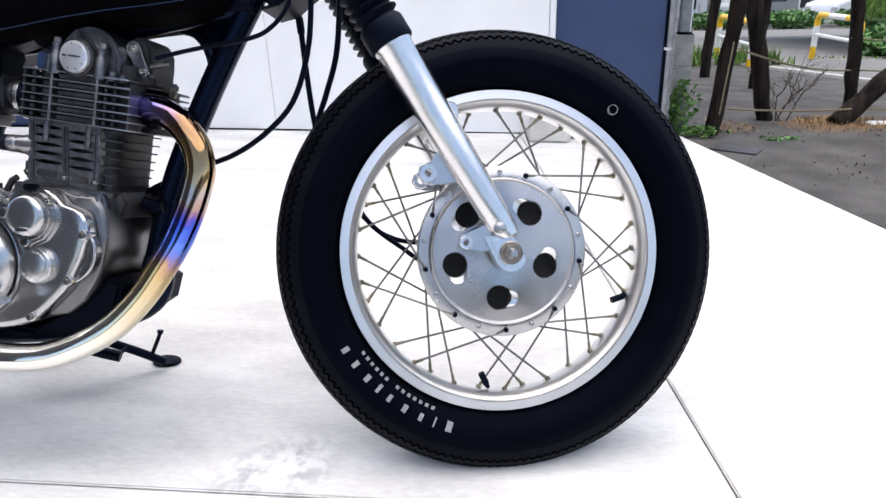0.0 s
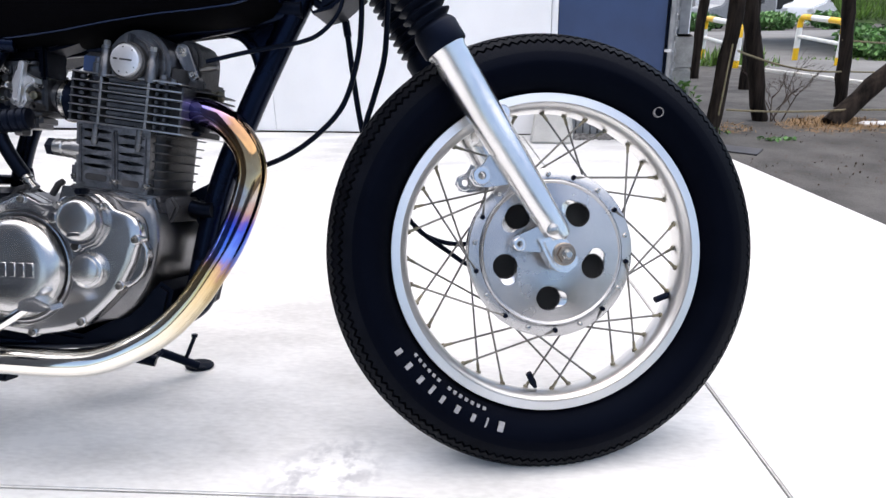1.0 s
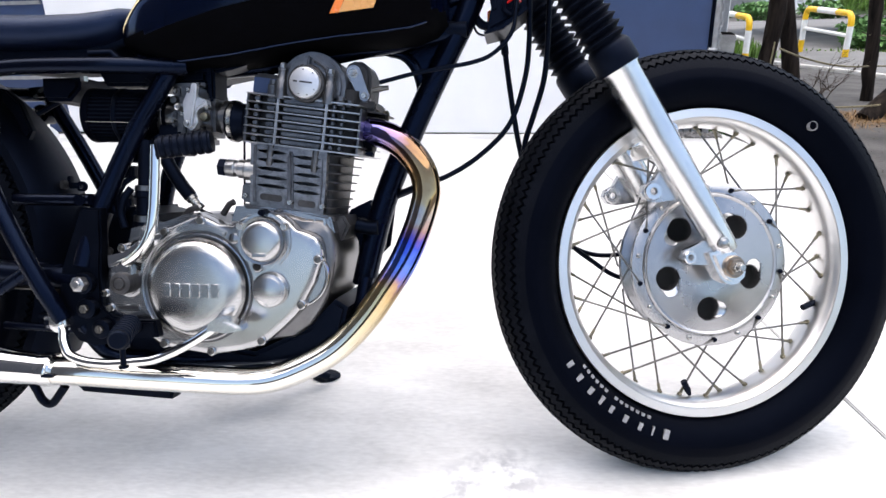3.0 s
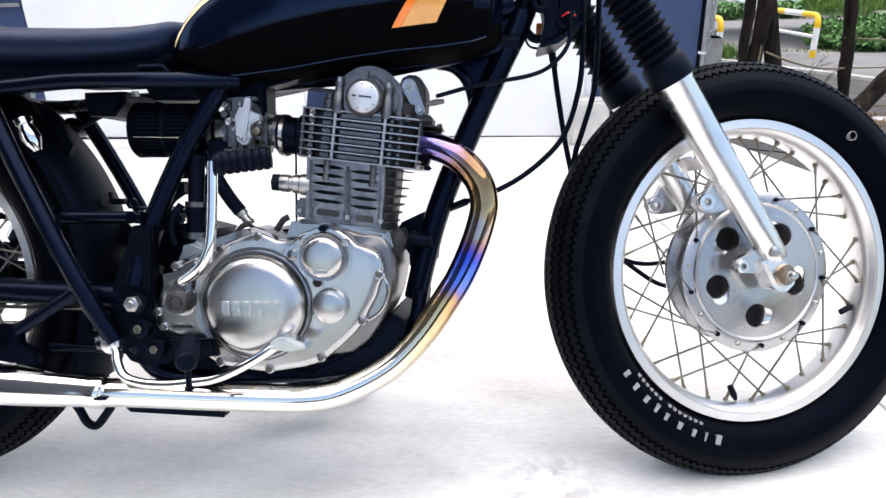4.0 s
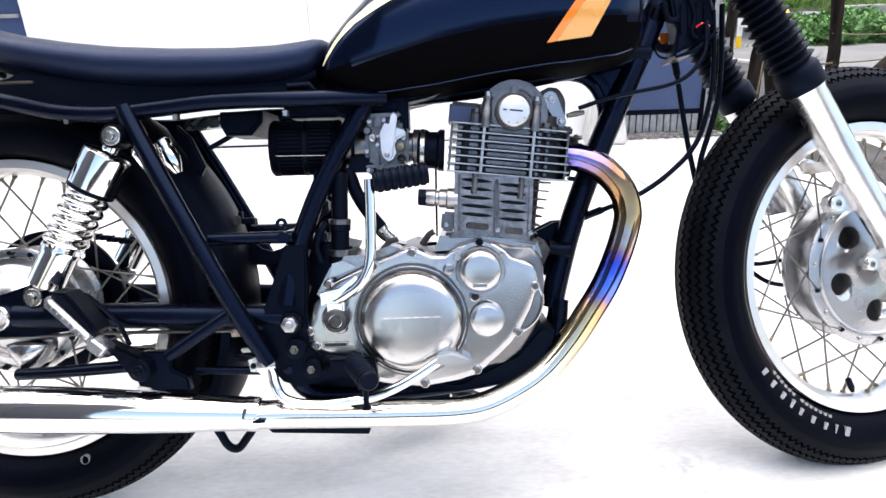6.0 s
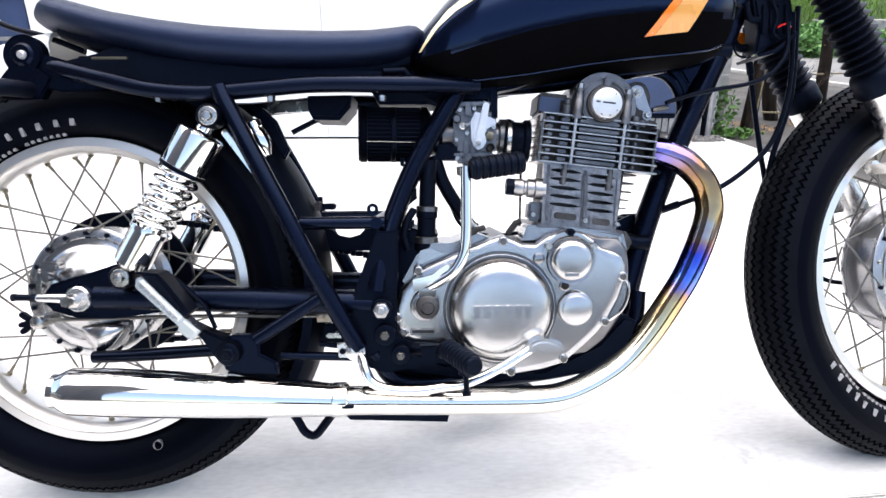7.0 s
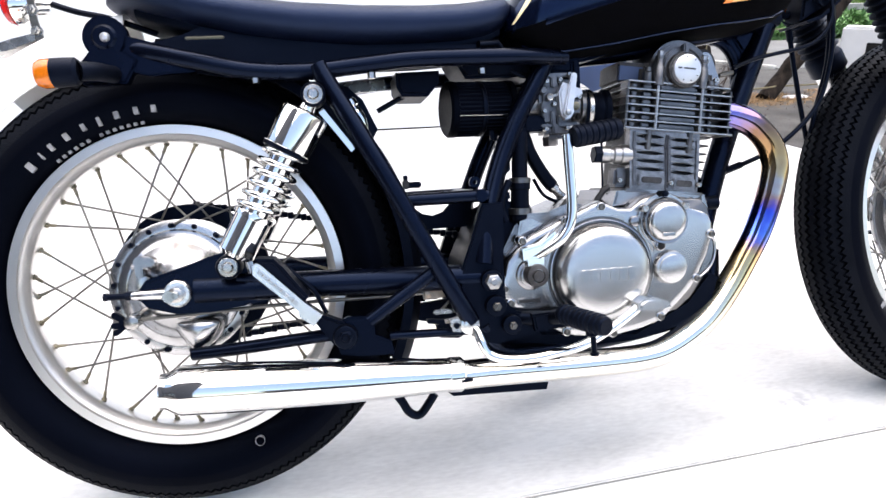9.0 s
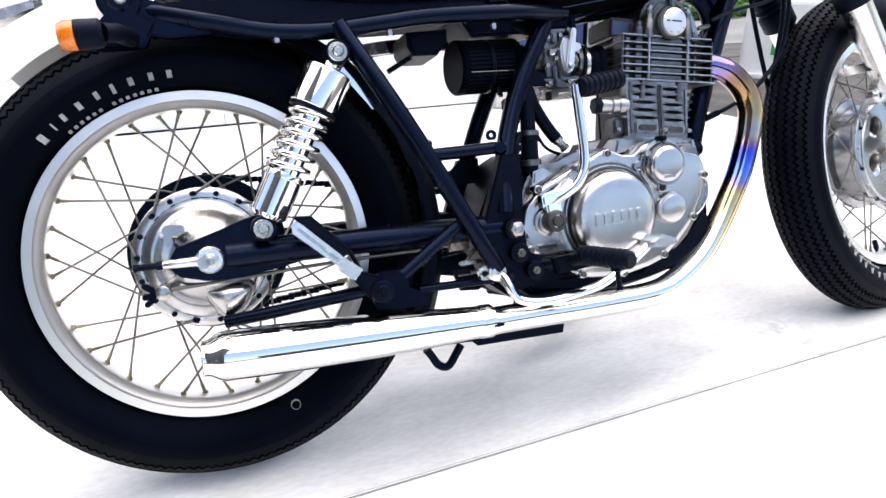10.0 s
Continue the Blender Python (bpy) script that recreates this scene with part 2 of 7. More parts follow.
def pillow(outline, steps, centre):
    """A closed outline that rises in steps of (scale, w) to a soft crown."""
    bm = bmesh.new()
    rings = [[bm.verts.new((centre[0] + (u - centre[0]) * s, w, centre[1] + (v - centre[1]) * s)) for u, v in outline] for s, w in steps]
    for a, b in zip(rings, rings[1:]):
        for i in range(len(a)):
            j = (i + 1) % len(a)
            bm.faces.new((a[i], a[j], b[j], b[i]))
    bm.faces.new(rings[-1])
    return bm


def domed(bm, k):
    """Bows a flat disc outwards about the axle's line."""
    for v in bm.verts:
        v.co.y += k * (v.co.x ** 2 + v.co.z ** 2)
    return bm


def disc(c, r, w0, w1, round_=0.003, segs=40):
    """A round boss from w0 back to w1, facing w0 with a rounded rim."""
    s = 1 if w1 > w0 else -1
    return lathe([(0, w0), (r - round_, w0), (r - 0.3 * round_, w0 + s * 0.3 * round_), (r, w0 + s * round_), (r, w1), (0, w1)], segs, c=(c[0], 0, c[1]))


def hexbolt(c, r, w0, w1, washer=True):
    b = [lathe([(0, w0), (r * 0.85, w0), (r, w0 + 0.001), (r, w1), (0, w1)], 6, c=(c[0], 0, c[1]))]
    b.append(lathe([(0, w0 - 0.003), (r * 0.42, w0 - 0.003), (r * 0.5, w0 - 0.002), (r * 0.5, w0)], 14, c=(c[0], 0, c[1])))
    if washer:
        b.append(lathe([(0, w1 - 0.0025), (r * 1.35, w1 - 0.0025), (r * 1.4, w1), (0, w1 + 0.001)], 20, c=(c[0], 0, c[1])))
    return join(*b)


def screw(c, r, w0, w1):
    """A round-headed socket screw."""
    return lathe([(0, w0 + 0.002), (r * 0.45, w0 + 0.002), (r * 0.5, w0), (r * 0.85, w0), (r, w0 + 0.001), (r, w1), (0, w1)], 16, c=(c[0], 0, c[1]))


def capsule(a, b, r, w0, w1, bevel=0.0):
    """A flat link with round ends from a to b."""
    d = math.degrees(math.atan2(b[1] - a[1], b[0] - a[0]))
    r0, r1 = r if isinstance(r, tuple) else (r, r)
    return plate(ring_pts(a, r0, 10, d + 90, d + 270) + ring_pts(b, r1, 10, d - 90, d + 90), w0, w1, bevel=bevel)


def loft(sections, cap=True):
    """Closed rings of the same count joined in order."""
    bm = bmesh.new()
    rings = [[bm.verts.new(p) for p in s] for s in sections]
    n = len(rings[0])
    for a, b in zip(rings, rings[1:]):
        for k in range(n):
            bm.faces.new((a[k], a[(k + 1) % n], b[(k + 1) % n], b[k]))
    if cap:
        bm.faces.new(rings[0])
        bm.faces.new(rings[-1])
    return bm


def lerp_table(x, xs, ys):
    return float(np.interp(x, xs, ys))

# ---- ground and setting ----
G = -0.014
FALL, EDGE = 0.058, 2.6


def land(x, y):
    """Height of the ground: level by the building, falling gently towards the street."""
    return G - FALL * max(0.0, min(y, 60.0) - EDGE)


def ground_material():
    m = material("grey asphalt", (0.076, 0.073, 0.07), 0.9, 0, 0.4, 5.0, 1.0, 140, stretch=(1, 1, 1), spec=0.3)
    return m


ASPHALT = ground_material()
ROADGREY = material("worn pale asphalt", (0.15, 0.15, 0.148), 0.85, 0, 0.25, 1.2, 0.4, 160)
CONCRETE = material("pale trowelled concrete", (0.66, 0.655, 0.64), 0.75, 0, 0.2, 4.5, 0.3, 90, rvary=0.06, stretch=(0.6, 1.6, 1))
def stain_material(m, spots):
    """Grey scuffs with a shape of their own on the concrete."""
    nt = m.node_tree
    p = nt.nodes["Principled BSDF"]
    src = p.inputs["Base Color"].links[0].from_socket
    tc = nt.nodes.new("ShaderNodeTexCoord")
    for x, y, r, k in spots:
        d = nt.nodes.new("ShaderNodeVectorMath")
        d.operation = "DISTANCE"
        d.inputs[1].default_value = (x, y, G)
        nt.links.new(tc.outputs["Object"], d.inputs[0])
        nz = nt.nodes.new("ShaderNodeTexNoise")
        nz.inputs["Scale"].default_value, nz.inputs["Detail"].default_value = 38, 5
        nt.links.new(tc.outputs["Object"], nz.inputs["Vector"])
        f = nt.nodes.new("ShaderNodeMapRange")
        f.inputs["From Min"].default_value, f.inputs["From Max"].default_value = r, r * 0.2
        nt.links.new(d.outputs["Value"], f.inputs[0])
        g = nt.nodes.new("ShaderNodeMapRange")
        g.inputs["From Min"].default_value, g.inputs["From Max"].default_value = 0.45, 0.62
        nt.links.new(nz.outputs[0], g.inputs[0])
        mu = nt.nodes.new("ShaderNodeMath")
        mu.operation = "MULTIPLY"
        nt.links.new(f.outputs[0], mu.inputs[0])
        nt.links.new(g.outputs[0], mu.inputs[1])
        mx = nt.nodes.new("ShaderNodeMix")
        mx.data_type = "RGBA"
        mx.inputs[7].default_value = (0.42 * k, 0.42 * k, 0.43 * k, 1)
        nt.links.new(mu.outputs[0], mx.inputs[0])
        nt.links.new(src, mx.inputs[6])
        src = mx.outputs[2]
    nt.links.new(src, p.inputs["Base Color"])


stain_material(CONCRETE, ((1.068, -0.065, 0.1, 1.0), (1.0, -0.1, 0.07, 1.1)))
PLATEDK = material("dark steel plate", (0.04, 0.04, 0.045), 0.55, 0, 0.3, 20)
JOINT = material("dirty slab joint", (0.05, 0.047, 0.045), 0.9, 0, 0.4, 60)
WALLM = material("white wall panel", (0.9, 0.905, 0.915), 0.55, 0, 0.05, 2.5, 0.1, 200)
SHUTTER = material("slate blue steel", (0.025, 0.052, 0.132), 0.45, 0, 0.12, 9, 0.1, 200)
BLOCKM = material("grey concrete block", (0.3, 0.3, 0.29), 0.9, 0, 0.3, 14, 0.8, 180)
PALEBLOCK = material("pale cast concrete", (0.56, 0.55, 0.52), 0.85, 0, 0.15, 9, 0.6, 180)
WOOD = material("weathered brown post", (0.019, 0.0145, 0.012), 0.9, 0, 0.85, 30, 1.0, 110, stretch=(1, 1, 0.12), spec=0.12)
ROPE = material("tan rope", (0.2, 0.17, 0.1), 0.85, 0, 0.35, 200)
YELLOW = material("yellow road paint", (0.85, 0.5, 0.01), 0.4, 0, 0.1, 20)
ROADWHITE = material("white road paint", (0.78, 0.78, 0.76), 0.5, 0, 0.1, 15)
STRAW = material("dry straw", (0.26, 0.16, 0.075), 0.9, 0, 0.4, 40, island=0.4)
LEAF = material("green leaf", (0.07, 0.17, 0.03), 0.55, 0, 0.3, 30, island=0.45)
HEDGE = material("dark hedge leaf", (0.095, 0.214, 0.060), 0.6, 0, 0.3, 30, island=0.5)
GRASS = material("bright grass", (0.1, 0.19, 0.03), 0.7, 0, 0.3, 8, island=0.5)
SOD = material("shaded sod", (0.03, 0.06, 0.014), 0.9, 0, 0.5, 6)
TWIG = material("dead twig", (0.06, 0.042, 0.034), 0.9, 0, 0.3, 60)
GRAVEL = material("dark gravel", (0.16, 0.155, 0.15), 0.9, 0, 0.4, 60, island=0.5)
GREYMETAL = material("grey galvanised post", (0.35, 0.36, 0.37), 0.5, 0.6, 0.2, 30)
PLASTWHITE = material("white plastic", (0.72, 0.72, 0.72), 0.4, 0, 0.06, 10)
GREEN = material("green label", (0.01, 0.3, 0.13), 0.4, 0, 0.05, 30)
GLASS = material("dark car glass", (0.02, 0.025, 0.03), 0.08, 0, 0.1, 5, coat=1)
CARPAINT = material("white car paint", (0.75, 0.76, 0.78), 0.2, 0, 0.03, 3, coat=1)
BACKWALL = material("dark grey unseen wall", (0.04, 0.042, 0.052), 0.8, 0, 0.2, 1.5)
FACADE = material("pale facade", (0.55, 0.56, 0.57), 0.7, 0, 0.1, 1.5)

# one sheet of asphalt to the horizon, with a patch left lower under the slab
bm = bmesh.new()
xs = [-900, -120, -40, -15, -8, -4, 0, 2, 4, 6, 9, 15, 30, 60, 150, 900]
ys = [-900, -120, -40, -12, -6, -3, 0, 1.5, 2.6, 3.5, 5, 7, 10, 15, 25, 40, 60, 140, 900]
grid = [[bm.verts.new((x, y, land(x, y) - 0.012)) for x in xs] for y in ys]
for a, b in zip(grid, grid[1:]):
    for k in range(len(xs) - 1):
        bm.faces.new((a[k], a[k + 1], b[k + 1], b[k]))
ground = tagged(part("ground", bm, ASPHALT), "worn grey asphalt yard falling gently towards a street", "ground", kind="structure")

# concrete slabs, parted by sawn joints
def edge_x(y):
    return 2.14 + (2.31 - y) * 0.286


def near_y(x):
    return -0.168 + 0.034 * x


def joint_x(y):
    return 1.749 - 0.157 * y


def slab(pts):
    b = bmesh.new()
    top = [b.verts.new((x, y, G)) for x, y in pts]
    low = [b.verts.new((x, y, G - 0.03)) for x, y in pts]
    face = b.faces.new(top)
    for i in range(len(pts)):
        b.faces.new((top[i], top[(i + 1) % len(pts)], low[(i + 1) % len(pts)], low[i]))
    bmesh.ops.bevel(b, geom=list(face.edges), offset=0.0025, segments=2, affect="EDGES")
    return b


pavement = thing("pavement", "pale concrete forecourt of sawn slabs, stained grey in places", "pavement", kind="structure")
gap = 0.002
yb = 2.40
ja, jb = joint_x(near_y(1.77) + gap), joint_x(yb)
na = near_y
part("slab", slab([(-9, na(-9) + gap), (ja - gap, na(ja) + gap), (jb - gap, yb), (-9, yb + 0.5)]), CONCRETE, pavement)
part("slab", slab([(ja + gap, na(ja) + gap), (edge_x(na(2.85)), na(2.85) + gap), (edge_x(yb), yb), (jb + gap, yb)]), CONCRETE, pavement)
# cut off out of view at x = -1.3, so metal reflects dark asphalt there
part("slab", slab([(-1.3, -5), (joint_x(-5) - gap, -5), (ja - gap, na(ja) - gap), (-1.3, na(-1.3) - gap)]), CONCRETE, pavement)
part("slab", slab([(joint_x(-5) + gap, -5), (edge_x(-5), -5), (edge_x(na(2.85)), na(2.85) - gap), (ja + gap, na(ja) - gap)]), CONCRETE, pavement)
for a, b in (((-9, na(-9)), (2.8, na(2.8))), ((joint_x(-5), -5), (joint_x(2.4), 2.4))):
    d = (Vector(b) - Vector(a)).normalized()
    q = Vector((-d.y, d.x)) * 0.006
    f = bmesh.new()
    vs = [f.verts.new((p[0] + k * q.x, p[1] + k * q.y, z)) for z in (G - 0.012, G - 0.006) for p, k in ((a, -1), (b, -1), (b, 1), (a, 1))]
    f.faces.new(vs[4:])
    for i in range(4):
        f.faces.new((vs[i], vs[(i + 1) % 4], vs[4 + (i + 1) % 4], vs[4 + i]))
    part("joint_filler", f, JOINT, pavement)

# white panelled wall
wall = thing("wall_north", "white panelled building wall with fine vertical seams", "wall", pose(1.50, 2.385, G, 0, 0, -3.4), kind="structure")
for k in range(2):
    part("panel", box(-1.4 * (k + 1), -1.4 * k - 0.002, 0, 0.12, 0.006, 3.2, 0.002, 1), WALLM, wall)
part("wall_core", box(-2.81, 0.0, 0.123, 0.2, 0, 3.2), WALLM, wall)
# ---- motorcycle ----
def bike_matrix():
    l, y = radians(17.4), radians(-2.0)
    f = Vector((math.cos(y), math.sin(y), 0))
    n = Vector((-math.sin(y), math.cos(y), 0))
    up = n * math.sin(l) + Vector((0, 0, math.cos(l)))
    left = n * math.cos(l) - Vector((0, 0, math.sin(l)))
    o = Vector((-0.012, 0.0636, 0.3215)) - 0.345 * up
    return Matrix((f, left, up)).transposed().to_4x4(), o


ROT, ORG = bike_matrix()
BIKE = Matrix.Translation(ORG) @ ROT


def steer_matrix():
    l, y = radians(20.0), radians(14.2)
    f = Vector((math.cos(y), math.sin(y), 0))
    n = Vector((-math.sin(y), math.cos(y), 0))
    m = Matrix((f, n * math.cos(l) - Vector((0, 0, math.sin(l))), n * math.sin(l) + Vector((0, 0, math.cos(l))))).transposed().to_4x4()
    return Matrix.Translation((1.395, 0.096, 0.304)) @ m


STEER = BIKE.inverted() @ steer_matrix() @ Matrix.Translation((0, 0.008, 0))
FRONT = STEER @ Matrix.Diagonal((1.011, 1, 1.011, 1))
REAR = Matrix.Translation((0, -0.012, 0.343)) @ Matrix.Diagonal((0.976, 1, 0.976, 1))
bike = thing("motorcycle", "black single-cylinder motorcycle leaning on its side stand on the concrete", "motorcycle", BIKE)
TY_R, TY_H = 0.345, 0.057


def tyre_mesh(to_world):
    """A tyre with saw-toothed tread ribs, flattened where it stands."""
    bm = bmesh.new()
    n = 300
    grooves = (-52, -34.5, -17.5, 0, 17.5, 34.5, 52)
    cols = [(-160, 0, 0, 0), (-140, 0, 0, 0), (-122, 0, 0, 0), (-108, 0, 0, 0), (-98, 0, 0, 0), (-90, 0.0012, 0, 0), (-86, 0.0012, 0, 0), (-80, 0, 0, 0), (-72, 0, 0, 0)]
    for g in grooves:
        cols += [(g - 3.0, 0, 3.6, 0), (g - 2.1, -0.005, 3.6, 1), (g + 2.1, -0.005, 3.6, 1), (g + 3.0, 0, 3.6, 0)]
    cols += [(-a, h, z, m) for a, h, z, m in reversed(cols[:9])]
    rings = []
    inv = to_world.inverted()
    for k in range(n):
        th = 2 * math.pi * k / n
        zig = 1 if k % 2 else -1
        ring = []
        for a, h, z, m in cols:
            b = radians(a + z * zig)
            rad = TY_H + h
            # slightly squared crown, bead drawn in to the rim
            w = rad * math.sin(b)
            rr = TY_R - TY_H + rad * math.cos(b) * (1.0 if abs(a) < 90 else 0.78)
            p = Vector((rr * math.cos(th), w, rr * math.sin(th)))
            q = to_world @ p
            if q.z < G + 0.0005:
                q.z = G + 0.0005
                p = inv @ q
            ring.append(bm.verts.new(p))
        rings.append(ring)
    for k in range(n):
        a, b = rings[k], rings[(k + 1) % n]
        for i in range(len(cols) - 1):
            f = bm.faces.new((a[i], a[i + 1], b[i + 1], b[i]))
            f.material_index = 1 if cols[i][3] and cols[i + 1][3] else (2 if max(abs(cols[i][0]), abs(cols[i + 1][0])) < 73 else 0)
    return bm


def arc_bar(r0, r1, a0, a1, w, thick=0.0012):
    """A small raised bar on a tyre wall, between two radii and two angles."""
    n = 3
    out = []
    for k in range(n + 1):
        a = radians(a0 + (a1 - a0) * k / n)
        out.append((math.cos(a), math.sin(a)))
    pts = [(r0 * c, r0 * s) for c, s in out] + [(r1 * c, r1 * s) for c, s in reversed(out)]
    return plate(pts, w - thick, w + 0.004)


def wall_w(r):
    """Sidewall offset at a radius."""
    c = (r - (TY_R - TY_H)) / TY_H
    if c < 0:
        c /= 0.78
    return -TY_H * math.sqrt(max(0.02, 1 - c * c))


RIM_PROFILE = [(0.2465, -0.034), (0.2475, -0.0315), (0.2465, -0.029), (0.236, -0.027), (0.232, -0.012), (0.231, 0.012), (0.236, 0.027), (0.2465, 0.029), (0.2475, 0.0315), (0.2465, 0.034), (0.2335, 0.0345), (0.2325, 0.031), (0.2305, 0.0295), (0.2275, 0.0255), (0.2235, 0.021), (0.2215, 0.011), (0.2210, 0.0), (0.2215, -0.011), (0.2235, -0.021), (0.2275, -0.0255), (0.2305, -0.0295), (0.2325, -0.031), (0.2335, -0.0345)]


def spoke_mesh(p, q, r=0.0017):
    p, q = Vector(p), Vector(q)
    return tube([p, q], r, 8)


def nipple_mesh(q, p):
    d = (Vector(p) - Vector(q)).normalized()
    q = Vector(q)
    return lathe_along([(0, -0.003), (0.0042, -0.003), (0.0042, 0.001), (0.0026, 0.002), (0.0024, 0.013), (0.0019, 0.015), (0, 0.016)], q, d, 8)


def wheel(name, label, at, flange_r, near_w, far_w, phase, letters, small, mark, valve_at):
    hub_empty = new(name)
    hub_empty.parent = bike
    hub_empty.matrix_basis = at
    hub_empty["label"] = label
    part("tyre", tyre_mesh(BIKE @ at), None, hub_empty, "black tyre with saw-tooth tread ribs", mats=[RUBBER, GROOVE, TREAD])
    part("rim", lathe(RIM_PROFILE, 160, closed=True), RIM, hub_empty, "satin aluminium rim")
    for k in range(36):
        # crossed pairs: a pull spoke and a push spoke on either flange
        a = radians(40 * (k // 4) + (0.0, 8.0, 18.4, 29.5)[k % 4] + phase)
        near = k % 2 == 0
        turn = radians(40) * (1 if k % 4 in (0, 3) else -1)
        w = near_w if near else far_w
        rim_p = (0.2195 * math.cos(a), (-0.006 if near else 0.006), 0.2195 * math.sin(a))
        hp = (flange_r * math.cos(a + turn), w + (-0.0065 if k % 4 == 0 else 0.003), flange_r * math.sin(a + turn))
        part("spoke", spoke_mesh(hp, rim_p), SPOKE, hub_empty)
        part("nipple", nipple_mesh(rim_p, hp), BRASS, hub_empty)
        if k % 4 == 0:
            part("spoke_head", lathe([(0, w - 0.0095), (0.003, w - 0.0085), (0.0042, w - 0.006), (0.0042, w)], 10, c=(hp[0], 0, hp[2])), SATIN, hub_empty)
    for (a, span, h) in letters:
        r = letters_r[name]
        part("sidewall_bar", arc_bar(r - h / 2, r + h / 2, a - span * 0.21, a + span * 0.21, wall_w(r) + 0.0004), LETTER, hub_empty, "white bar printed on the tyre")
    a0, a1, rs, count = small
    for k in range(count):
        if k == 6 and count > 10:
            continue
        a = a0 + (a1 - a0) * k / (count - 1)
        part("sidewall_bar", arc_bar(rs - 0.004, rs + 0.004, a - 0.6, a + 0.55, wall_w(rs) + 0.0004, 0.0006), LETTER, hub_empty)
    am, rm = mark
    c = (rm * math.cos(radians(am)), rm * math.sin(radians(am)))
    ring = ring_pts(c, 0.0076, 14)
    inner = ring_pts(c, 0.0069, 14)
    part("sidewall_mark", plate(ring, wall_w(rm) - 0.0042, wall_w(rm) + 0.003, [inner]), LETTER, hub_empty, "small round white mark")
    return hub_empty


letters_r = {"front_wheel": 0.281, "rear_wheel": 0.2725}
front_letters = [(-152.4, 3.6, 0.017), (-147, 3.4, 0.017), (-141.4, 3.6, 0.017), (-136.6, 2.6, 0.022), (-132.1, 3.0, 0.017), (-126.4, 3.6, 0.017), (-120.7, 3.0, 0.017), (-116.1, 1.2, 0.022), (-111.3, 4.4, 0.024)]
front_wheel = wheel("front_wheel", "spoked front wheel with a full drum cover, turned to the left", FRONT, 0.121, -0.036, 0.036, 29.1, front_letters, (-148, -118, 0.262, 14), (48.6, 0.2725), 0)
rear_letters = [(133.6, 4.4, 0.024), (128.9, 1.2, 0.02), (125, 3.0, 0.017), (119.5, 3.6, 0.017), (113.7, 3.0, 0.017), (108.7, 2.6, 0.022), (103.2, 3.6, 0.017), (97.3, 3.4, 0.017), (92.0, 3.6, 0.017)]
rear_wheel = wheel("rear_wheel", "spoked rear wheel with a drum brake", REAR, 0.0965, -0.036, 0.04, 12.0, rear_letters, (127, 97, 0.2545, 14), (-68.8, 0.266), 0)

# front hub, in the wheel's own frame
hole_c = ((-0.075, -0.015), (-0.011, -0.0695), (0.063, -0.0265), (0.045, 0.055), (-0.05, 0.059))


def scoop(c, r0, r1, reach, n=16):
    """A round hole drawn out along the wheel's turn into a scoop."""
    t = Vector((-c[1], c[0])).normalized()
    a = math.degrees(math.atan2(t.y, t.x))
    e = (c[0] + reach * t.x, c[1] + reach * t.y)
    return ring_pts(c, r0, n, a + 75, a + 285) + ring_pts(e, r1, n, a - 75, a + 75)


hub_holes = [scoop(c, 0.0188, 0.0125, 0.0175) for c in hole_c]
part("hub_drum", lathe([(0.104, -0.03), (0.116, -0.029), (0.116, -0.02), (0.108, -0.014), (0.106, 0.0), (0.107, 0.02), (0.121, 0.026), (0.123, 0.03), (0.121, 0.036), (0.108, 0.04), (0.06, 0.052), (0.03, 0.066), (0.0, 0.066)], 72), CASE, front_wheel, "brushed aluminium drum")
# near-black disc carries the shade inside the drum behind the holes
part("hub_shade_disc", lathe([(0, -0.022), (0.103, -0.022), (0.103, -0.031)], 40), DARKGAP, front_wheel)
cover = plate(ring_pts((0, 0), 0.1085, 72), -0.05, -0.044, [[(u, v) for u, v in h] for h in hub_holes], bevel=0.0012)
part("hub_cover", domed(cover, 0.7), TURNED, front_wheel, "round aluminium hub cover pierced by five holes")
part("hub_flange", lathe([(0.1065, -0.0415), (0.1085, -0.0438), (0.1105, -0.0446), (0.1122, -0.0438), (0.114, -0.0408), (0.1285, -0.0395), (0.1305, -0.038), (0.131, -0.035), (0.129, -0.032), (0.106, -0.031)], 96), TURNED, front_wheel)
for c, h in zip(hole_c, hub_holes):
    def depth(p, w):
        return w + 0.7 * (p[0] ** 2 + p[1] ** 2)
    mid = scoop(c, 0.0186, 0.0165, 0.004)
    inner = scoop(c, 0.018, 0.0179, 0.0002)
    rings = [[(p[0], depth(p, -0.0492), p[1]) for p in h], [(p[0], depth(p, -0.0462), p[1]) for p in mid], [(p[0], depth(p, -0.042), p[1]) for p in inner], [(p[0], -0.02, p[1]) for p in inner]]
    part("hole_liner", loft(rings, False), FORKM, front_wheel, "bright scooped edge")
for k in range(9):
    a = radians(40 * k + 8.5)
    part("rivet", lathe([(0, -0.0445), (0.0022, -0.0442), (0.0038, -0.0425), (0.004, -0.0395)], 10, c=(0.121 * math.cos(a), 0, 0.121 * math.sin(a))), STEEL, front_wheel)
part("valve", join(tube([(0.214, 0, -0.083), (0.198, -0.004, -0.087)], 0.003, 10), tube([(0.2, -0.004, -0.0868), (0.178, -0.008, -0.092)], 0.0052, 10)), PLASTIC, front_wheel, "black valve cap")
part("balance_weight", tube([(-0.029, 0, -0.217), (-0.033, -0.002, -0.208), (-0.04, -0.004, -0.192)], [0.003, 0.0055, 0.0052], 10), PLASTIC, front_wheel, "black rubber stem")
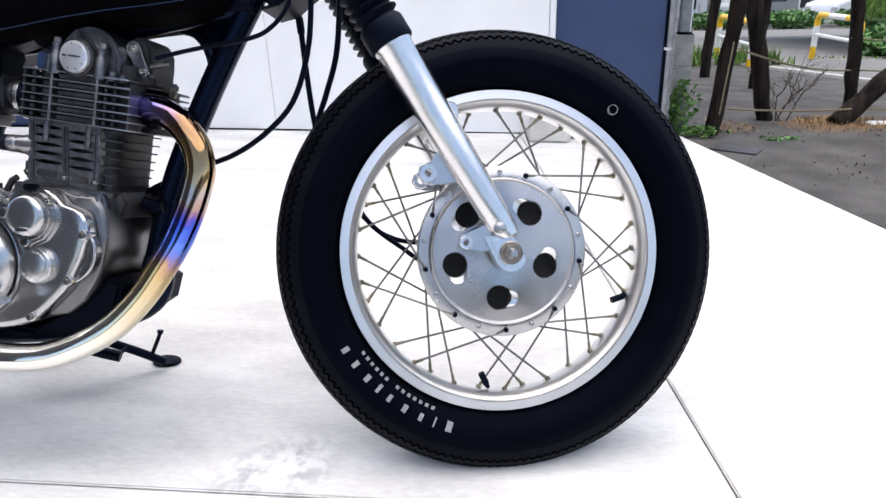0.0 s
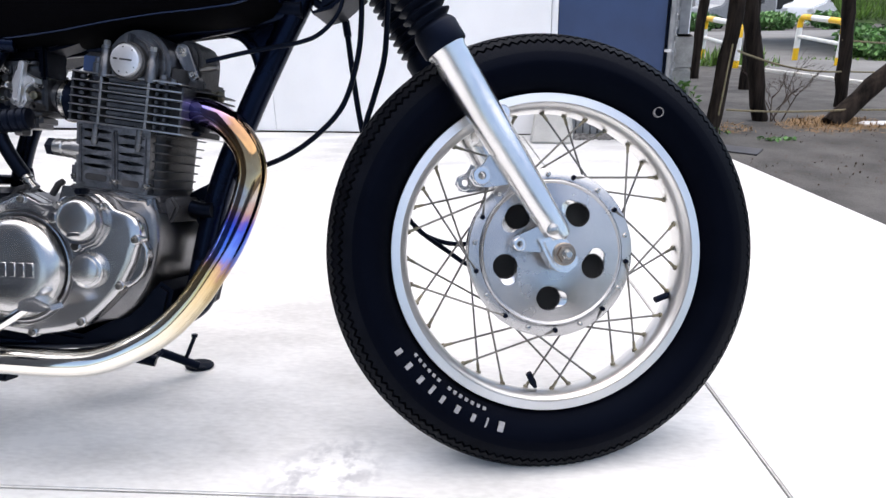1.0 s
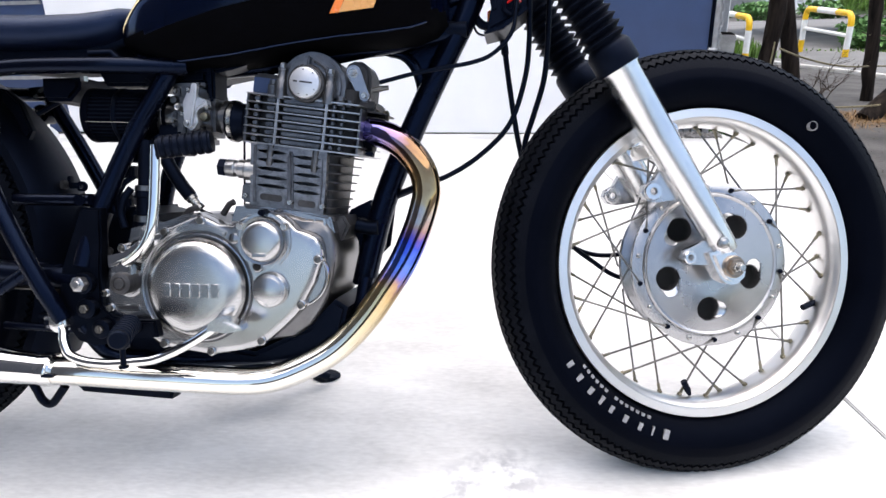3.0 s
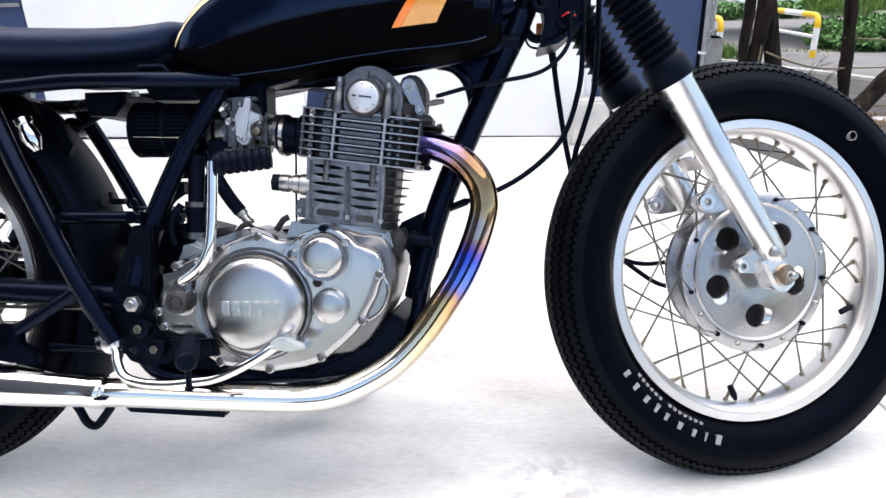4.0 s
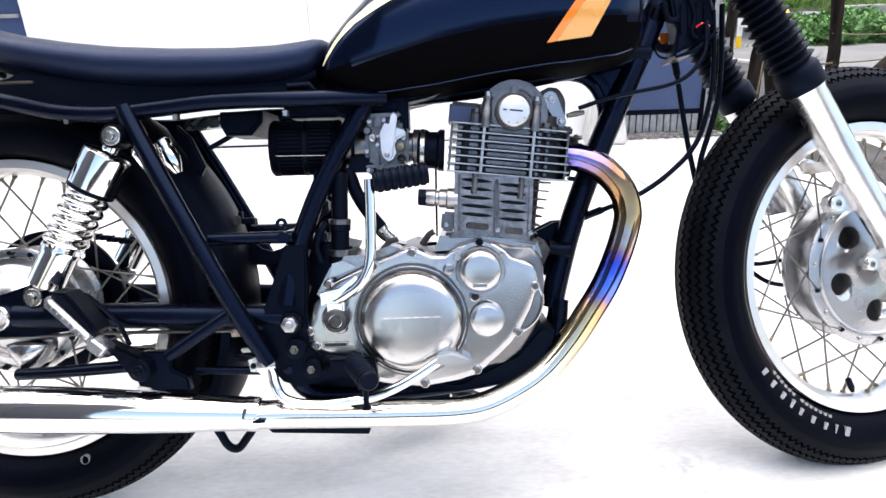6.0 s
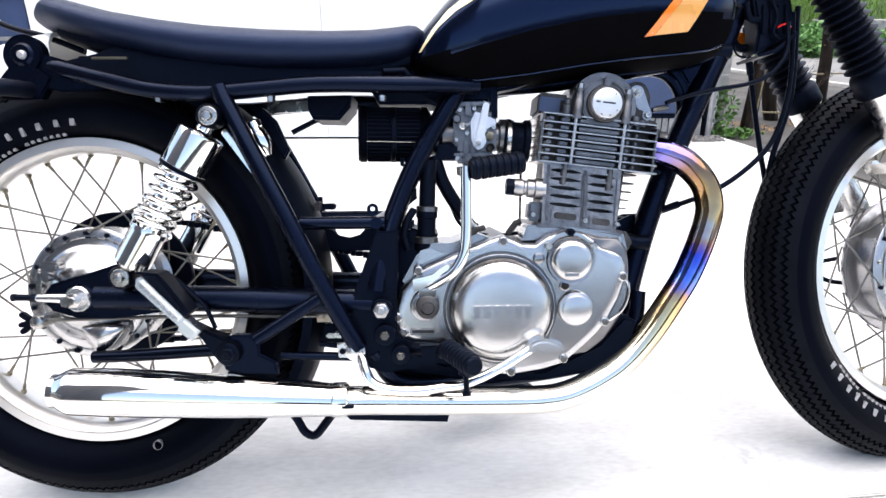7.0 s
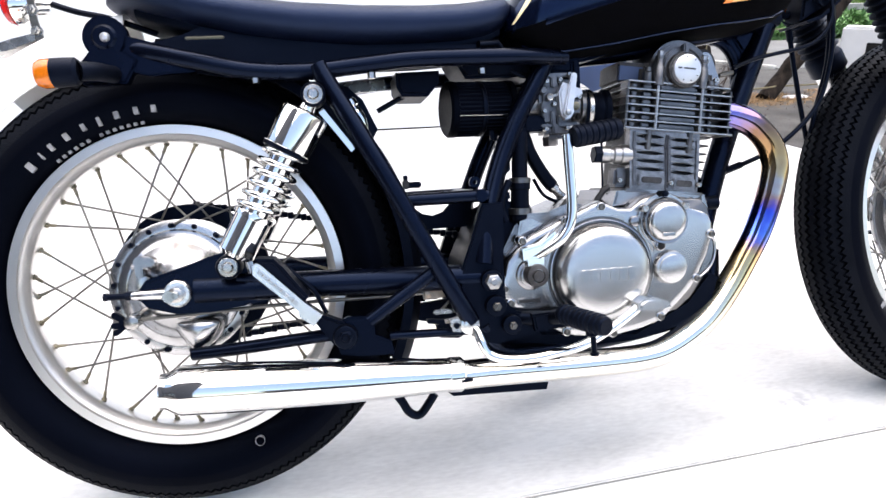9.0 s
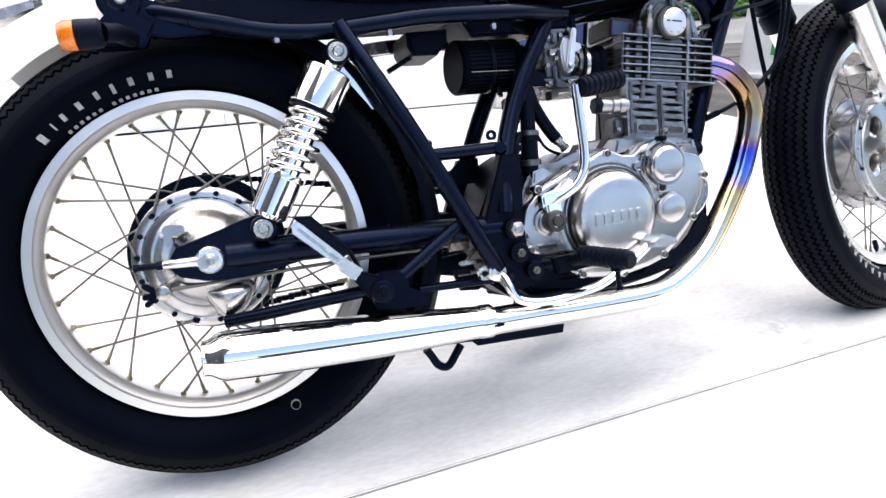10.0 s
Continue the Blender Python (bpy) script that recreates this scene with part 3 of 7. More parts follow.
part("axle_nut", join(lathe([(0, -0.1105), (0.0155, -0.1105), (0.0168, -0.109), (0.0168, -0.1045), (0, -0.1045)], 32), lathe([(0.0, -0.1165), (0.0118, -0.1165), (0.0128, -0.115), (0.0128, -0.11), (0, -0.11)], 6), tube([(0, -0.105, 0), (0, 0.11, 0)], 0.009, 14)), COPPER, front_wheel, "bronze-tinted axle nut")
part("axle_end", join(lathe([(0, -0.1225), (0.0072, -0.1225), (0.0085, -0.121), (0.0085, -0.116)], 6), lathe([(0, -0.131), (0.0045, -0.131), (0.006, -0.129), (0.0062, -0.122)], 16)), STEEL, front_wheel, "bright axle end")

# fork, in the same turned frame
def fork_leg(w, near):
    s = -1 if near else 1
    d = Vector((-0.468, 0, 0.884)).normalized()
    base = Vector((-0.003, w, 0.03))
    prof = [(0, -0.012), (0.013, -0.0115), (0.0185, -0.007), (0.0205, 0.004), (0.0225, 0.06), (0.0245, 0.12), (0.0265, 0.2), (0.0275, 0.308), (0.0295, 0.313), (0.0295, 0.328), (0.027, 0.332), (0, 0.332)]
    leg = part("fork_slider", lathe_along(prof, base, d, 40), FORKM, bike, "buffed aluminium fork slider", at=STEER)
    foot_ = [(-0.035, 0.0235), (0.0015, 0.0285), (0.01, 0.0165), (0.0195, -0.002), (0.0225, -0.0105), (0.02, -0.0185), (0.008, -0.0272), (-0.002, -0.0278), (-0.0105, -0.0245), (-0.0185, -0.0165), (-0.0265, 0.001)]
    part("axle_lug", plate(foot_, w - 0.0185, w + 0.016, bevel=0.0055), FORKM, leg)
    part("clamp_bolt", join(disc((-0.0145, 0.0371), 0.0085, w - 0.0235, w - 0.01, 0.0012, 24), disc((-0.0145, 0.0371), 0.006, w - 0.026, w - 0.02, 0.0015, 20)), STEEL, leg)
    lug = plate([(-0.02, 0.03), (-0.034, 0.042), (-0.068, 0.03), (-0.0735, 0.019), (-0.064, 0.0085), (-0.03, 0.004), (-0.014, 0.008)], w - 0.004, w + 0.008, [ring_pts((-0.063, 0.019), 0.0055, 14)], bevel=0.0015)
    part("lower_lug", lug, HUBM, leg)
    part("lug_boss", lathe([(0.005, w + 0.004), (0.005, w - 0.011), (0.0085, w - 0.011), (0.0098, w - 0.0095), (0.0098, w)], 20, c=(-0.063, 0, 0.019)), FORKM, leg)
    up = plate([(-0.082, 0.15), (-0.094, 0.158), (-0.106, 0.14), (-0.122, 0.134), (-0.127, 0.122), (-0.12, 0.11), (-0.104, 0.106), (-0.066, 0.108), (-0.06, 0.118)], w + 0.002, w + 0.018, [ring_pts((-0.111, 0.123), 0.006, 14)], bevel=0.002)
    part("caliper_lug", up, HUBM, leg)
    part("lug_boss", lathe([(0.006, w - 0.004), (0.0125, w - 0.004), (0.0138, w - 0.002), (0.0138, w + 0.01)], 20, c=(-0.111, 0, 0.123)), FORKM, leg)
    for c, k in (((-0.073, 0.214), 0.0), ((-0.099, 0.186), 0.055)) if near else (((-0.073, 0.214), -0.02),):
        part("guard_lug", join(lathe([(0, w + k + 0.004), (0.011, w + k + 0.004), (0.0125, w + k + 0.006), (0.0125, w + k + 0.016), (0, w + k + 0.016)], 20, c=(c[0], 0, c[1])), plate([(c[0] - 0.011, c[1] - 0.012), (c[0] + 0.012, c[1] - 0.012), (c[0] + 0.012, c[1] + 0.006), (c[0] - 0.011, c[1] + 0.006)], w + 0.006, w + k + 0.014)), FORKM, leg)
    # rubber gaiter
    prof = [(0.0, 0.315), (0.0325, 0.315), (0.034, 0.3175), (0.034, 0.346), (0.0315, 0.351)]
    n = 19
    for k in range(n):
        y = 0.356 + 0.0128 * k
        f = 1 - 0.005 * k
        prof += [(0.0268 * f, y), (0.0276 * f, y + 0.0015), (0.035 * f, y + 0.0064), (0.035 * f, y + 0.0076), (0.0276 * f, y + 0.0118)]
    prof += [(0.028, 0.356 + 0.0128 * n), (0.0, 0.356 + 0.0128 * n)]
    part("fork_gaiter", lathe_along(prof, base, d, 40), PLASTIC, bike, "black ribbed rubber fork gaiter", at=STEER)
    part("stanchion", lathe_along([(0, 0.55), (0.0175, 0.55), (0.0175, 0.78), (0, 0.78)], base, d, 20), CHROME, bike, at=STEER)


fork_leg(-0.087, True)
fork_leg(0.066, False)
dv = Vector((-0.468, 0, 0.884)).normalized()
for name, k in (("lower_yoke", 0.64), ("upper_yoke", 0.76)):
    c = Vector((-0.009, 0, 0.03)) + dv * k
    b = join(lathe_along([(0, -0.015), (0.03, -0.015), (0.03, 0.015), (0, 0.015)], c + Vector((0, -0.095, 0)), dv), lathe_along([(0, -0.015), (0.03, -0.015), (0.03, 0.015), (0, 0.015)], c + Vector((0, 0.072, 0)), dv), box(c.x - 0.045, c.x + 0.01, -0.09, 0.07, c.z - 0.018, c.z + 0.012, 0.004))
    part(name, b, SATIN, bike, at=STEER)
# drum cables on the far side
part("brake_cable", tube(smooth_path([(-0.235, 0.05, 0.11), (-0.2, 0.075, 0.055), (-0.17, 0.085, 0.032), (-0.13, 0.085, 0.02), (-0.08, 0.08, 0.02)]), 0.0042, 8), CABLE, bike, at=STEER)
part("speedometer_cable", tube(smooth_path([(-0.225, 0.06, 0.085), (-0.19, 0.075, 0.045), (-0.15, 0.085, 0.012), (-0.11, 0.08, -0.018), (-0.06, 0.07, -0.03)]), 0.0042, 8), CABLE, bike, at=STEER)
part("brake_plate", lathe([(0, 0.062), (0.09, 0.056), (0.104, 0.05), (0.104, 0.042)], 48), HUBM, bike, "aluminium brake plate", at=STEER)
part("brake_arm", capsule((0.0, 0.06), (-0.05, 0.09), (0.012, 0.008), 0.074, 0.08), STEEL, bike, at=STEER)

# ---- engine ----
TILT_E = radians(7.0)
ENG = Matrix.Translation((0.755, 0, 0.435)) @ Matrix.Rotation(TILT_E, 4, "Y")


def rounded(x0, x1, y0, y1, r, n=5):
    out = []
    for cx, cy, a in ((x1 - r, y1 - r, 0), (x0 + r, y1 - r, 90), (x0 + r, y0 + r, 180), (x1 - r, y0 + r, 270)):
        out += [(cx + r * math.cos(radians(a + 90 * k / (n - 1))), cy + r * math.sin(radians(a + 90 * k / (n - 1)))) for k in range(n)]
    return out


def hplate(outline, z0, z1, bevel=0.0):
    """A flat outline of (u, w) lying level from z0 to z1."""
    bm = bmesh.new()
    lo = [bm.verts.new((x, y, z0)) for x, y in outline]
    hi = [bm.verts.new((x, y, z1)) for x, y in outline]
    f0, f1 = bm.faces.new(lo), bm.faces.new(hi)
    for i in range(len(lo)):
        j = (i + 1) % len(lo)
        bm.faces.new((lo[i], lo[j], hi[j], hi[i]))
    if bevel:
        bmesh.ops.recalc_face_normals(bm, faces=bm.faces)
        bmesh.ops.bevel(bm, geom=list({*f0.edges, *f1.edges}), offset=bevel, segments=2, affect="EDGES")
    return bm


# barrel core darker than its face, carrying the shade behind the pockets
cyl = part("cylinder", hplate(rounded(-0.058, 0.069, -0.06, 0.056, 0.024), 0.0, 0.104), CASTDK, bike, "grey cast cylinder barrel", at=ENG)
part("base_flange", hplate(rounded(-0.071, 0.074, -0.076, 0.076, 0.012), -0.014, 0.004, 0.002), CAST, cyl)
for k in range(7):
    z = 0.0145 + 0.0133 * k
    x1 = 0.073 + 0.0022 * k
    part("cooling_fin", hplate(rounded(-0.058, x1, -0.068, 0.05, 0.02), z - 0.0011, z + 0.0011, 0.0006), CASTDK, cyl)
# the barrel's near face: a cast panel with pointed fins standing on it


def leaf(x0, x1, z, h, n=9, rise=0.0):
    """A bar with pointed ends, h thick in its middle."""
    xs = [x0 + (x1 - x0) * k / (n - 1) for k in range(n)]
    hs = [h * 0.5 * min(1.0, 3.2 * min(k, n - 1 - k) / (n - 1)) ** 0.7 for k in range(n)]
    return [(x, z + t + rise * (x - x0)) for x, t in zip(xs, hs)] + [(x, z - t + rise * (x - x0)) for x, t in list(zip(xs, hs))[-2:0:-1]]


columns = ((-0.054, 0.001, 0.0), (0.0055, 0.0535, -0.0025))
pockets = [(x0 - 0.0012 * k, x1 - 0.0012 * k, 0.0405 + dz + 0.0129 * k) for x0, x1, dz in columns for k in range(5)]
part("barrel_face", plate([(-0.0575, 0.004), (0.0585, 0.004), (0.0575, 0.05), (0.0545, 0.098), (-0.0652, 0.098), (-0.0615, 0.05)], -0.0745, -0.0605, [leaf(x0 + 0.002, x1 - 0.002, z - 0.0042, 0.0056, 13) for x0, x1, z in pockets]), FINEDGE, cyl, "grey cast face of the barrel with pointed hollows")
part("stud_pillar", plate([(-0.0555, 0.006), (-0.0445, 0.006), (-0.0495, 0.05), (-0.053, 0.098), (-0.063, 0.098), (-0.0595, 0.05)], -0.0765, -0.05, bevel=0.003), BARREL, cyl)
part("stud_pillar", plate([(0.0495, 0.006), (0.0575, 0.006), (0.0555, 0.05), (0.0525, 0.09), (0.0455, 0.09), (0.0475, 0.05)], -0.0765, -0.05, bevel=0.003), BARREL, cyl)
part("stud_pillar", plate([(0.002, 0.006), (0.0115, 0.006), (0.0075, 0.05), (0.0035, 0.082), (0.0015, 0.0925), (-0.0025, 0.0925), (-0.005, 0.082), (-0.0015, 0.05)], -0.08, -0.05, bevel=0.0028), BARREL, cyl)
for x in (-0.0335, 0.037):
    part("stud_sleeve", lathe_along([(0, 0.066), (0.0042, 0.066), (0.005, 0.07), (0.005, 0.102), (0, 0.102)], (x, -0.0745, 0), (0, 0, 1), 16), CAST, cyl)
for x0, x1, z in pockets:
    part("fin_edge", plate(leaf(x0, x1, z + 0.0002, 0.0028), -0.0785, -0.0725, bevel=0.0008), FINEDGE, cyl)
for x0, x1, dz in columns:
    part("barrel_pad", plate(rounded(x0 + 0.0075, x1 - 0.001, 0.0095 + dz, 0.0295 + dz, 0.006), -0.0785, -0.0725, bevel=0.002), FINEDGE, cyl)
    # dark raised plate painted in for the shade of a hollow
    part("pad_shade", plate(rounded(x0 + 0.013, x1 - 0.007, 0.0145 + dz, 0.0245 + dz, 0.004), -0.0792, -0.0765, bevel=0.0006), CASTDK, cyl)
part("barrel_lug", box(-0.079, -0.056, -0.062, -0.03, 0.006, 0.036, 0.004), CAST, cyl)
for x, y in ((-0.0705, -0.066), (0.0075, -0.0845), (0.0575, -0.082)):
    part("stud_nut", hexbolt((x, 0.0165), 0.0045, y, y + 0.012, False), STEEL, cyl)

# head core is near black, so the shade between fins is in its colour
head = part("cylinder_head", join(hplate(rounded(-0.066, 0.098, -0.064, 0.064, 0.012), 0.1, 0.172), hplate(rounded(-0.056, 0.086, -0.056, 0.056, 0.02), 0.172, 0.196)), FINSHADE, bike, "aluminium cylinder head with bright fins", at=ENG)
for k in range(7):
    z = 0.0982 + 0.01205 * k
    part("cooling_fin", hplate(rounded(-0.0785, 0.1085 - 0.0016 * k, -0.082, 0.06 if k < 6 else 0.084, 0.005), z, z + 0.0021, 0.0007), FIN, head)
for x in (-0.0265, 0.0485):
    part("head_rib", box(x - 0.002, x + 0.002, -0.0832, -0.05, 0.0985, 0.1725, 0.0012), FIN, head)
part("head_rib", box(-0.0765, -0.073, -0.0795, -0.05, 0.0985, 0.1725, 0.0012), CAST, head)
part("head_rib", box(0.0985, 0.1015, -0.079, -0.04, 0.0985, 0.168, 0.001), CAST, head)
for k in range(6):
    z = 0.0982 + 0.01205 * k
    for x0, x1, d in ((-0.0195, 0.0425, 0.0), (-0.0665, -0.0585, 0.002), (-0.047, -0.0335, 0.003), (0.055, 0.0605, 0.002), (0.0685, 0.0735, 0.004)):
        part("fin_panel", box(x0, x1, -0.0765 + d, -0.05, z + 0.0042, z + 0.0098, 0.0013), CAST, head)
arch = ring_pts((0.0165, 0.193), 0.0515, 26, -12, 192) + [(-0.048, 0.174), (0.078, 0.174)]
part("rocker_cover", plate(arch, -0.066, 0.07, bevel=0.006), CAST, head, "grey arched rocker cover")
part("rocker_face", plate(ring_pts((0.0155, 0.196), 0.0365, 28, -52, 232), -0.0775, -0.06, bevel=0.003), CAST, head)
rb = ring_pts((0.0145, 0.1946), 0.0335, 14, 12, 78)
part("rocker_bead", tube(smooth_path([(x, -0.0785, z) for x, z in rb], 3), 0.0016, 6), CAST, head)
part("cam_cap_ring", disc((0.0142, 0.1946), 0.0282, -0.0865, -0.07, 0.002), CASTDK, head)
part("cam_cap", lathe([(0, -0.0938), (0.019, -0.0935), (0.0222, -0.0925), (0.0238, -0.0895), (0.0238, -0.08)], 48, c=(0.0142, 0, 0.1946)), BADGE, head, "pale round cam cap with dark bars")
part("cap_bar", box(-0.0025, 0.0035, -0.0944, -0.093, 0.1938, 0.1962), CASTDK, head)
part("cap_bar", box(0.0075, 0.0265, -0.0944, -0.093, 0.1938, 0.1962), CASTDK, head)
for a in (52, 100, 250, 290, 330):
    part("cap_dimple", disc((0.0142 + 0.0185 * math.cos(radians(a)), 0.1946 + 0.0185 * math.sin(radians(a))), 0.001, -0.0944, -0.092, 0.0003, 8), CASTDK, head)
part("cap_clip", box(0.008, 0.0165, -0.0885, -0.07, 0.2185, 0.2345, 0.002), CAST, head)
for x, h in ((-0.0255, 0.2165), (0.048, 0.2155)):
    part("head_stud", lathe_along([(0.0, 0.168), (0.0085, 0.168), (0.0085, 0.196), (0.0065, 0.199), (0.0065, h - 0.008), (0.0075, h - 0.007), (0.0075, h - 0.003), (0, h - 0.003)], (x, -0.0765, 0), (0, 0, 1), 16), CAST, head)
    part("stud_cap", lathe_along([(0, h - 0.004), (0.0052, h - 0.004), (0.0052, h + 0.004), (0.004, h + 0.005), (0, h + 0.005)], (x, -0.0765, 0), (0, 0, 1), 6), FIN, head)
for x, y, h in ((-0.0405, -0.07, 0.195), (-0.04, -0.07, 0.182), (0.0655, -0.072, 0.182), (0.0775, -0.066, 0.178), (-0.033, 0.066, 0.218), (0.057, 0.066, 0.216)):
    part("head_bolt", lathe_along([(0, 0.168), (0.008, 0.168), (0.008, h - 0.008), (0.006, h - 0.006), (0.006, h), (0, h)], (x, y, 0), (0, 0, 1), 14), CAST, head)
part("rear_housing", box(-0.082, -0.034, -0.048, 0.03, 0.172, 0.206, 0.004), CASTDK, head)
part("blue_cover", box(-0.08, -0.0405, -0.0515, -0.045, 0.176, 0.199, 0.001), SHUTTER, head, "blue-grey side cover")
# decompression lever
part("decompressor_body", join(plate([(0.0565, 0.174), (0.056, 0.228), (0.0585, 0.236), (0.068, 0.242), (0.08, 0.2425), (0.087, 0.239), (0.0935, 0.231), (0.0975, 0.2225), (0.099, 0.207), (0.099, 0.174)], -0.032, 0.03, bevel=0.005), box(0.062, 0.112, -0.038, 0.03, 0.17, 0.184, 0.003)), CASTDK, head, "grey decompressor housing")
part("decompressor_lever", capsule((0.0718, 0.2233), (0.0925, 0.1905), (0.0115, 0.0075), -0.041, -0.036, 0.001), CASE, head, "worn steel lever")
part("lever_bolt", hexbolt((0.0718, 0.2233), 0.0058, -0.047, -0.04), STEEL, head)
part("lever_pin", screw((0.0925, 0.1905), 0.0048, -0.046, -0.04), STEEL, head)
part("lever_foot", box(0.0865, 0.1, -0.037, -0.02, 0.176, 0.192, 0.003), CAST, head)
part("cable_adjuster", tube([(0.101, -0.036, 0.2), (0.114, -0.034, 0.2045), (0.127, -0.032, 0.208)], [0.0035, 0.0048, 0.0035], 10), SPOKE, head)
part("spark_plug", lathe_along([(0, 0), (0.009, 0), (0.009, 0.012), (0.006, 0.013), (0.006, 0.02), (0.009, 0.021), (0.009, 0.026), (0.004, 0.028), (0, 0.028)], (0.1, -0.004, 0.165), (1, -0.2, 0.05), 12), BRASS, head)
part("exhaust_flange", join(lathe_along([(0, 0), (0.028, 0), (0.029, 0.003), (0.029, 0.012), (0.023, 0.014), (0, 0.014)], (0.1, -0.027, 0.1345), (1, 0, 0.1), 30), box(0.098, 0.106, -0.046, 0.014, 0.126, 0.148, 0.003), box(0.108, 0.122, -0.058, -0.05, 0.1, 0.107, 0.002)), SATIN, head)
for z in (0.148, 0.157, 0.166):
    part("port_fin", hplate(rounded(0.08, 0.128, -0.045, 0.04, 0.006), z, z + 0.0022, 0.0006), CASTDK, head)

# crankcase
side_out = [(0.4767, 0.3285), (0.482, 0.3493), (0.495, 0.3625), (0.508, 0.376), (0.521, 0.385), (0.563, 0.403), (0.5965, 0.417), (0.6215, 0.4275), (0.6348, 0.4315), (0.6465, 0.4265), (0.664, 0.418), (0.686, 0.417), (0.703, 0.4297), (0.728, 0.437), (0.758, 0.433), (0.772, 0.4235), (0.784, 0.411), (0.8042, 0.405), (0.8146, 0.3985), (0.8195, 0.387), (0.8221, 0.3674), (0.817, 0.3552), (0.8109, 0.3347), (0.7998, 0.3142), (0.7921, 0.2977), (0.781, 0.2828), (0.76, 0.2622), (0.7389, 0.2441), (0.7244, 0.234), (0.6968, 0.226), (0.6634, 0.2205), (0.6458, 0.2175), (0.6217, 0.22), (0.5885, 0.224), (0.5678, 0.2285), (0.5517, 0.2388), (0.5401, 0.258), (0.5238, 0.2689), (0.4989, 0.271), (0.4825, 0.278), (0.4708, 0.2951), (0.4675, 0.3119)]
case_out = side_out[:13] + [(0.728, 0.436), (0.758, 0.435), (0.775, 0.43), (0.79, 0.4265), (0.818, 0.424), (0.83, 0.408), (0.8335, 0.388), (0.8345, 0.366), (0.8318, 0.341), (0.826, 0.315), (0.8146, 0.29), (0.797, 0.264), (0.771, 0.2435), (0.7389, 0.238)] + side_out[28:]
engine = part("crankcase", pillow(case_out, ((0.3, 0.1), (1.0, 0.1), (1.0, -0.07), (0.994, -0.077), (0.98, -0.082), (0.955, -0.0845), (0.3, -0.085)), (0.66, 0.33)), CRANK, bike, "worn aluminium crankcase")
part("side_cover", pillow(side_out, ((1.0, -0.078), (1.0, -0.1), (0.994, -0.1045), (0.985, -0.1067), (0.97, -0.1078), (0.9, -0.1083), (0.3, -0.1086)), (0.65, 0.325)), POLISH, engine, "polished aluminium side cover")
part("cover_gasket", pillow([(0.65 + (u - 0.65) * 1.003, 0.325 + (v - 0.325) * 1.003) for u, v in side_out], ((1.0, -0.0835), (1.0, -0.0865), (0.5, -0.0866)), (0.65, 0.325)), CASTDK, engine)
# near-black body filling the space between side cover, cradle and pipe
part("lower_fill", plate([(0.455, 0.3), (0.485, 0.27), (0.545, 0.23), (0.7, 0.215), (0.79, 0.258), (0.812, 0.284), (0.83, 0.302), (0.85, 0.29), (0.84, 0.25), (0.78, 0.21), (0.7, 0.198), (0.58, 0.198), (0.5, 0.21), (0.455, 0.25)], -0.074, 0.1, bevel=0.006), SATIN, engine, "near-black fill below the engine case")
part("case_mouth", plate([(0.668, 0.42), (0.676, 0.444), (0.76, 0.441), (0.826, 0.428), (0.832, 0.405), (0.8, 0.405), (0.76, 0.425)], -0.0775, 0.088, bevel=0.003), CASE, engine)
for u in (0.79, 0.803, 0.818):
    part("mouth_rib", box(u - 0.0018, u + 0.0018, -0.0825, -0.07, 0.406, 0.426, 0.001), POLISH, engine)
part("mount_arm", plate([(0.82, 0.425), (0.839, 0.43), (0.848, 0.414), (0.838, 0.392), (0.82, 0.385)], -0.05, 0.06, bevel=0.004), CASTDK, engine)
# a half-moon of dull casting in front of the cover
moon = [(0.8195, 0.3665), (0.8265, 0.3545), (0.8275, 0.34), (0.8235, 0.3245), (0.8145, 0.3105), (0.8, 0.2995), (0.792, 0.2975), (0.8035, 0.3205), (0.8135, 0.344)]
part("front_lobe", plate(moon, -0.1, -0.07, bevel=0.003), CASE, engine, "dull half-moon boss of the case")
part("lobe_rim", tube(smooth_path([(u, -0.1, v) for u, v in moon[:7]], 4), 0.0022, 8), POLISH, engine)
part("case_seam", tube(smooth_path([(0.832, -0.0765, 0.372), (0.8295, -0.079, 0.34), (0.823, -0.08, 0.315), (0.811, -0.081, 0.29), (0.79, -0.081, 0.262)]), 0.0016, 6), CASTDK, engine)
# large round clutch cover
CL = (0.631, 0.322)
# raised ring in duller metal, standing in for a shadow gap
part("cover_shade_ring", lathe([(0.0765, -0.112), (0.0765, -0.1094), (0.0855, -0.1094), (0.0865, -0.1075)], 80, c=(CL[0], 0, CL[1])), CRANK, engine)
part("cover_lip", plate(ring_pts(CL, 0.0955, 40, 62, 226) + list(reversed(ring_pts(CL, 0.0868, 40, 62, 226))), -0.1145, -0.1, bevel=0.0028), POLISH, engine)
part("clutch_rim", lathe([(0.083, -0.1), (0.0832, -0.1105), (0.0822, -0.1125), (0.0802, -0.113)], 72, c=(CL[0], 0, CL[1])), CASE, engine)
part("clutch_cover", lathe([(0, -0.1372), (0.02, -0.1371), (0.04, -0.1366), (0.052, -0.1358), (0.061, -0.1342), (0.068, -0.131), (0.0725, -0.1265), (0.0755, -0.12), (0.0772, -0.11)], 96, c=(CL[0], 0, CL[1])), TURNPOL, engine, "large round polished clutch cover with raised bars")
x0 = 0.5885
for k, wd in enumerate((0.0115, 0.0115, 0.0125, 0.0115, 0.011, 0.0115)):
    part("raised_bar", box(x0, x0 + wd, -0.1385, -0.134, 0.3105, 0.3315, 0.0006, 1), POLISH, engine)
    x0 += wd + 0.0033
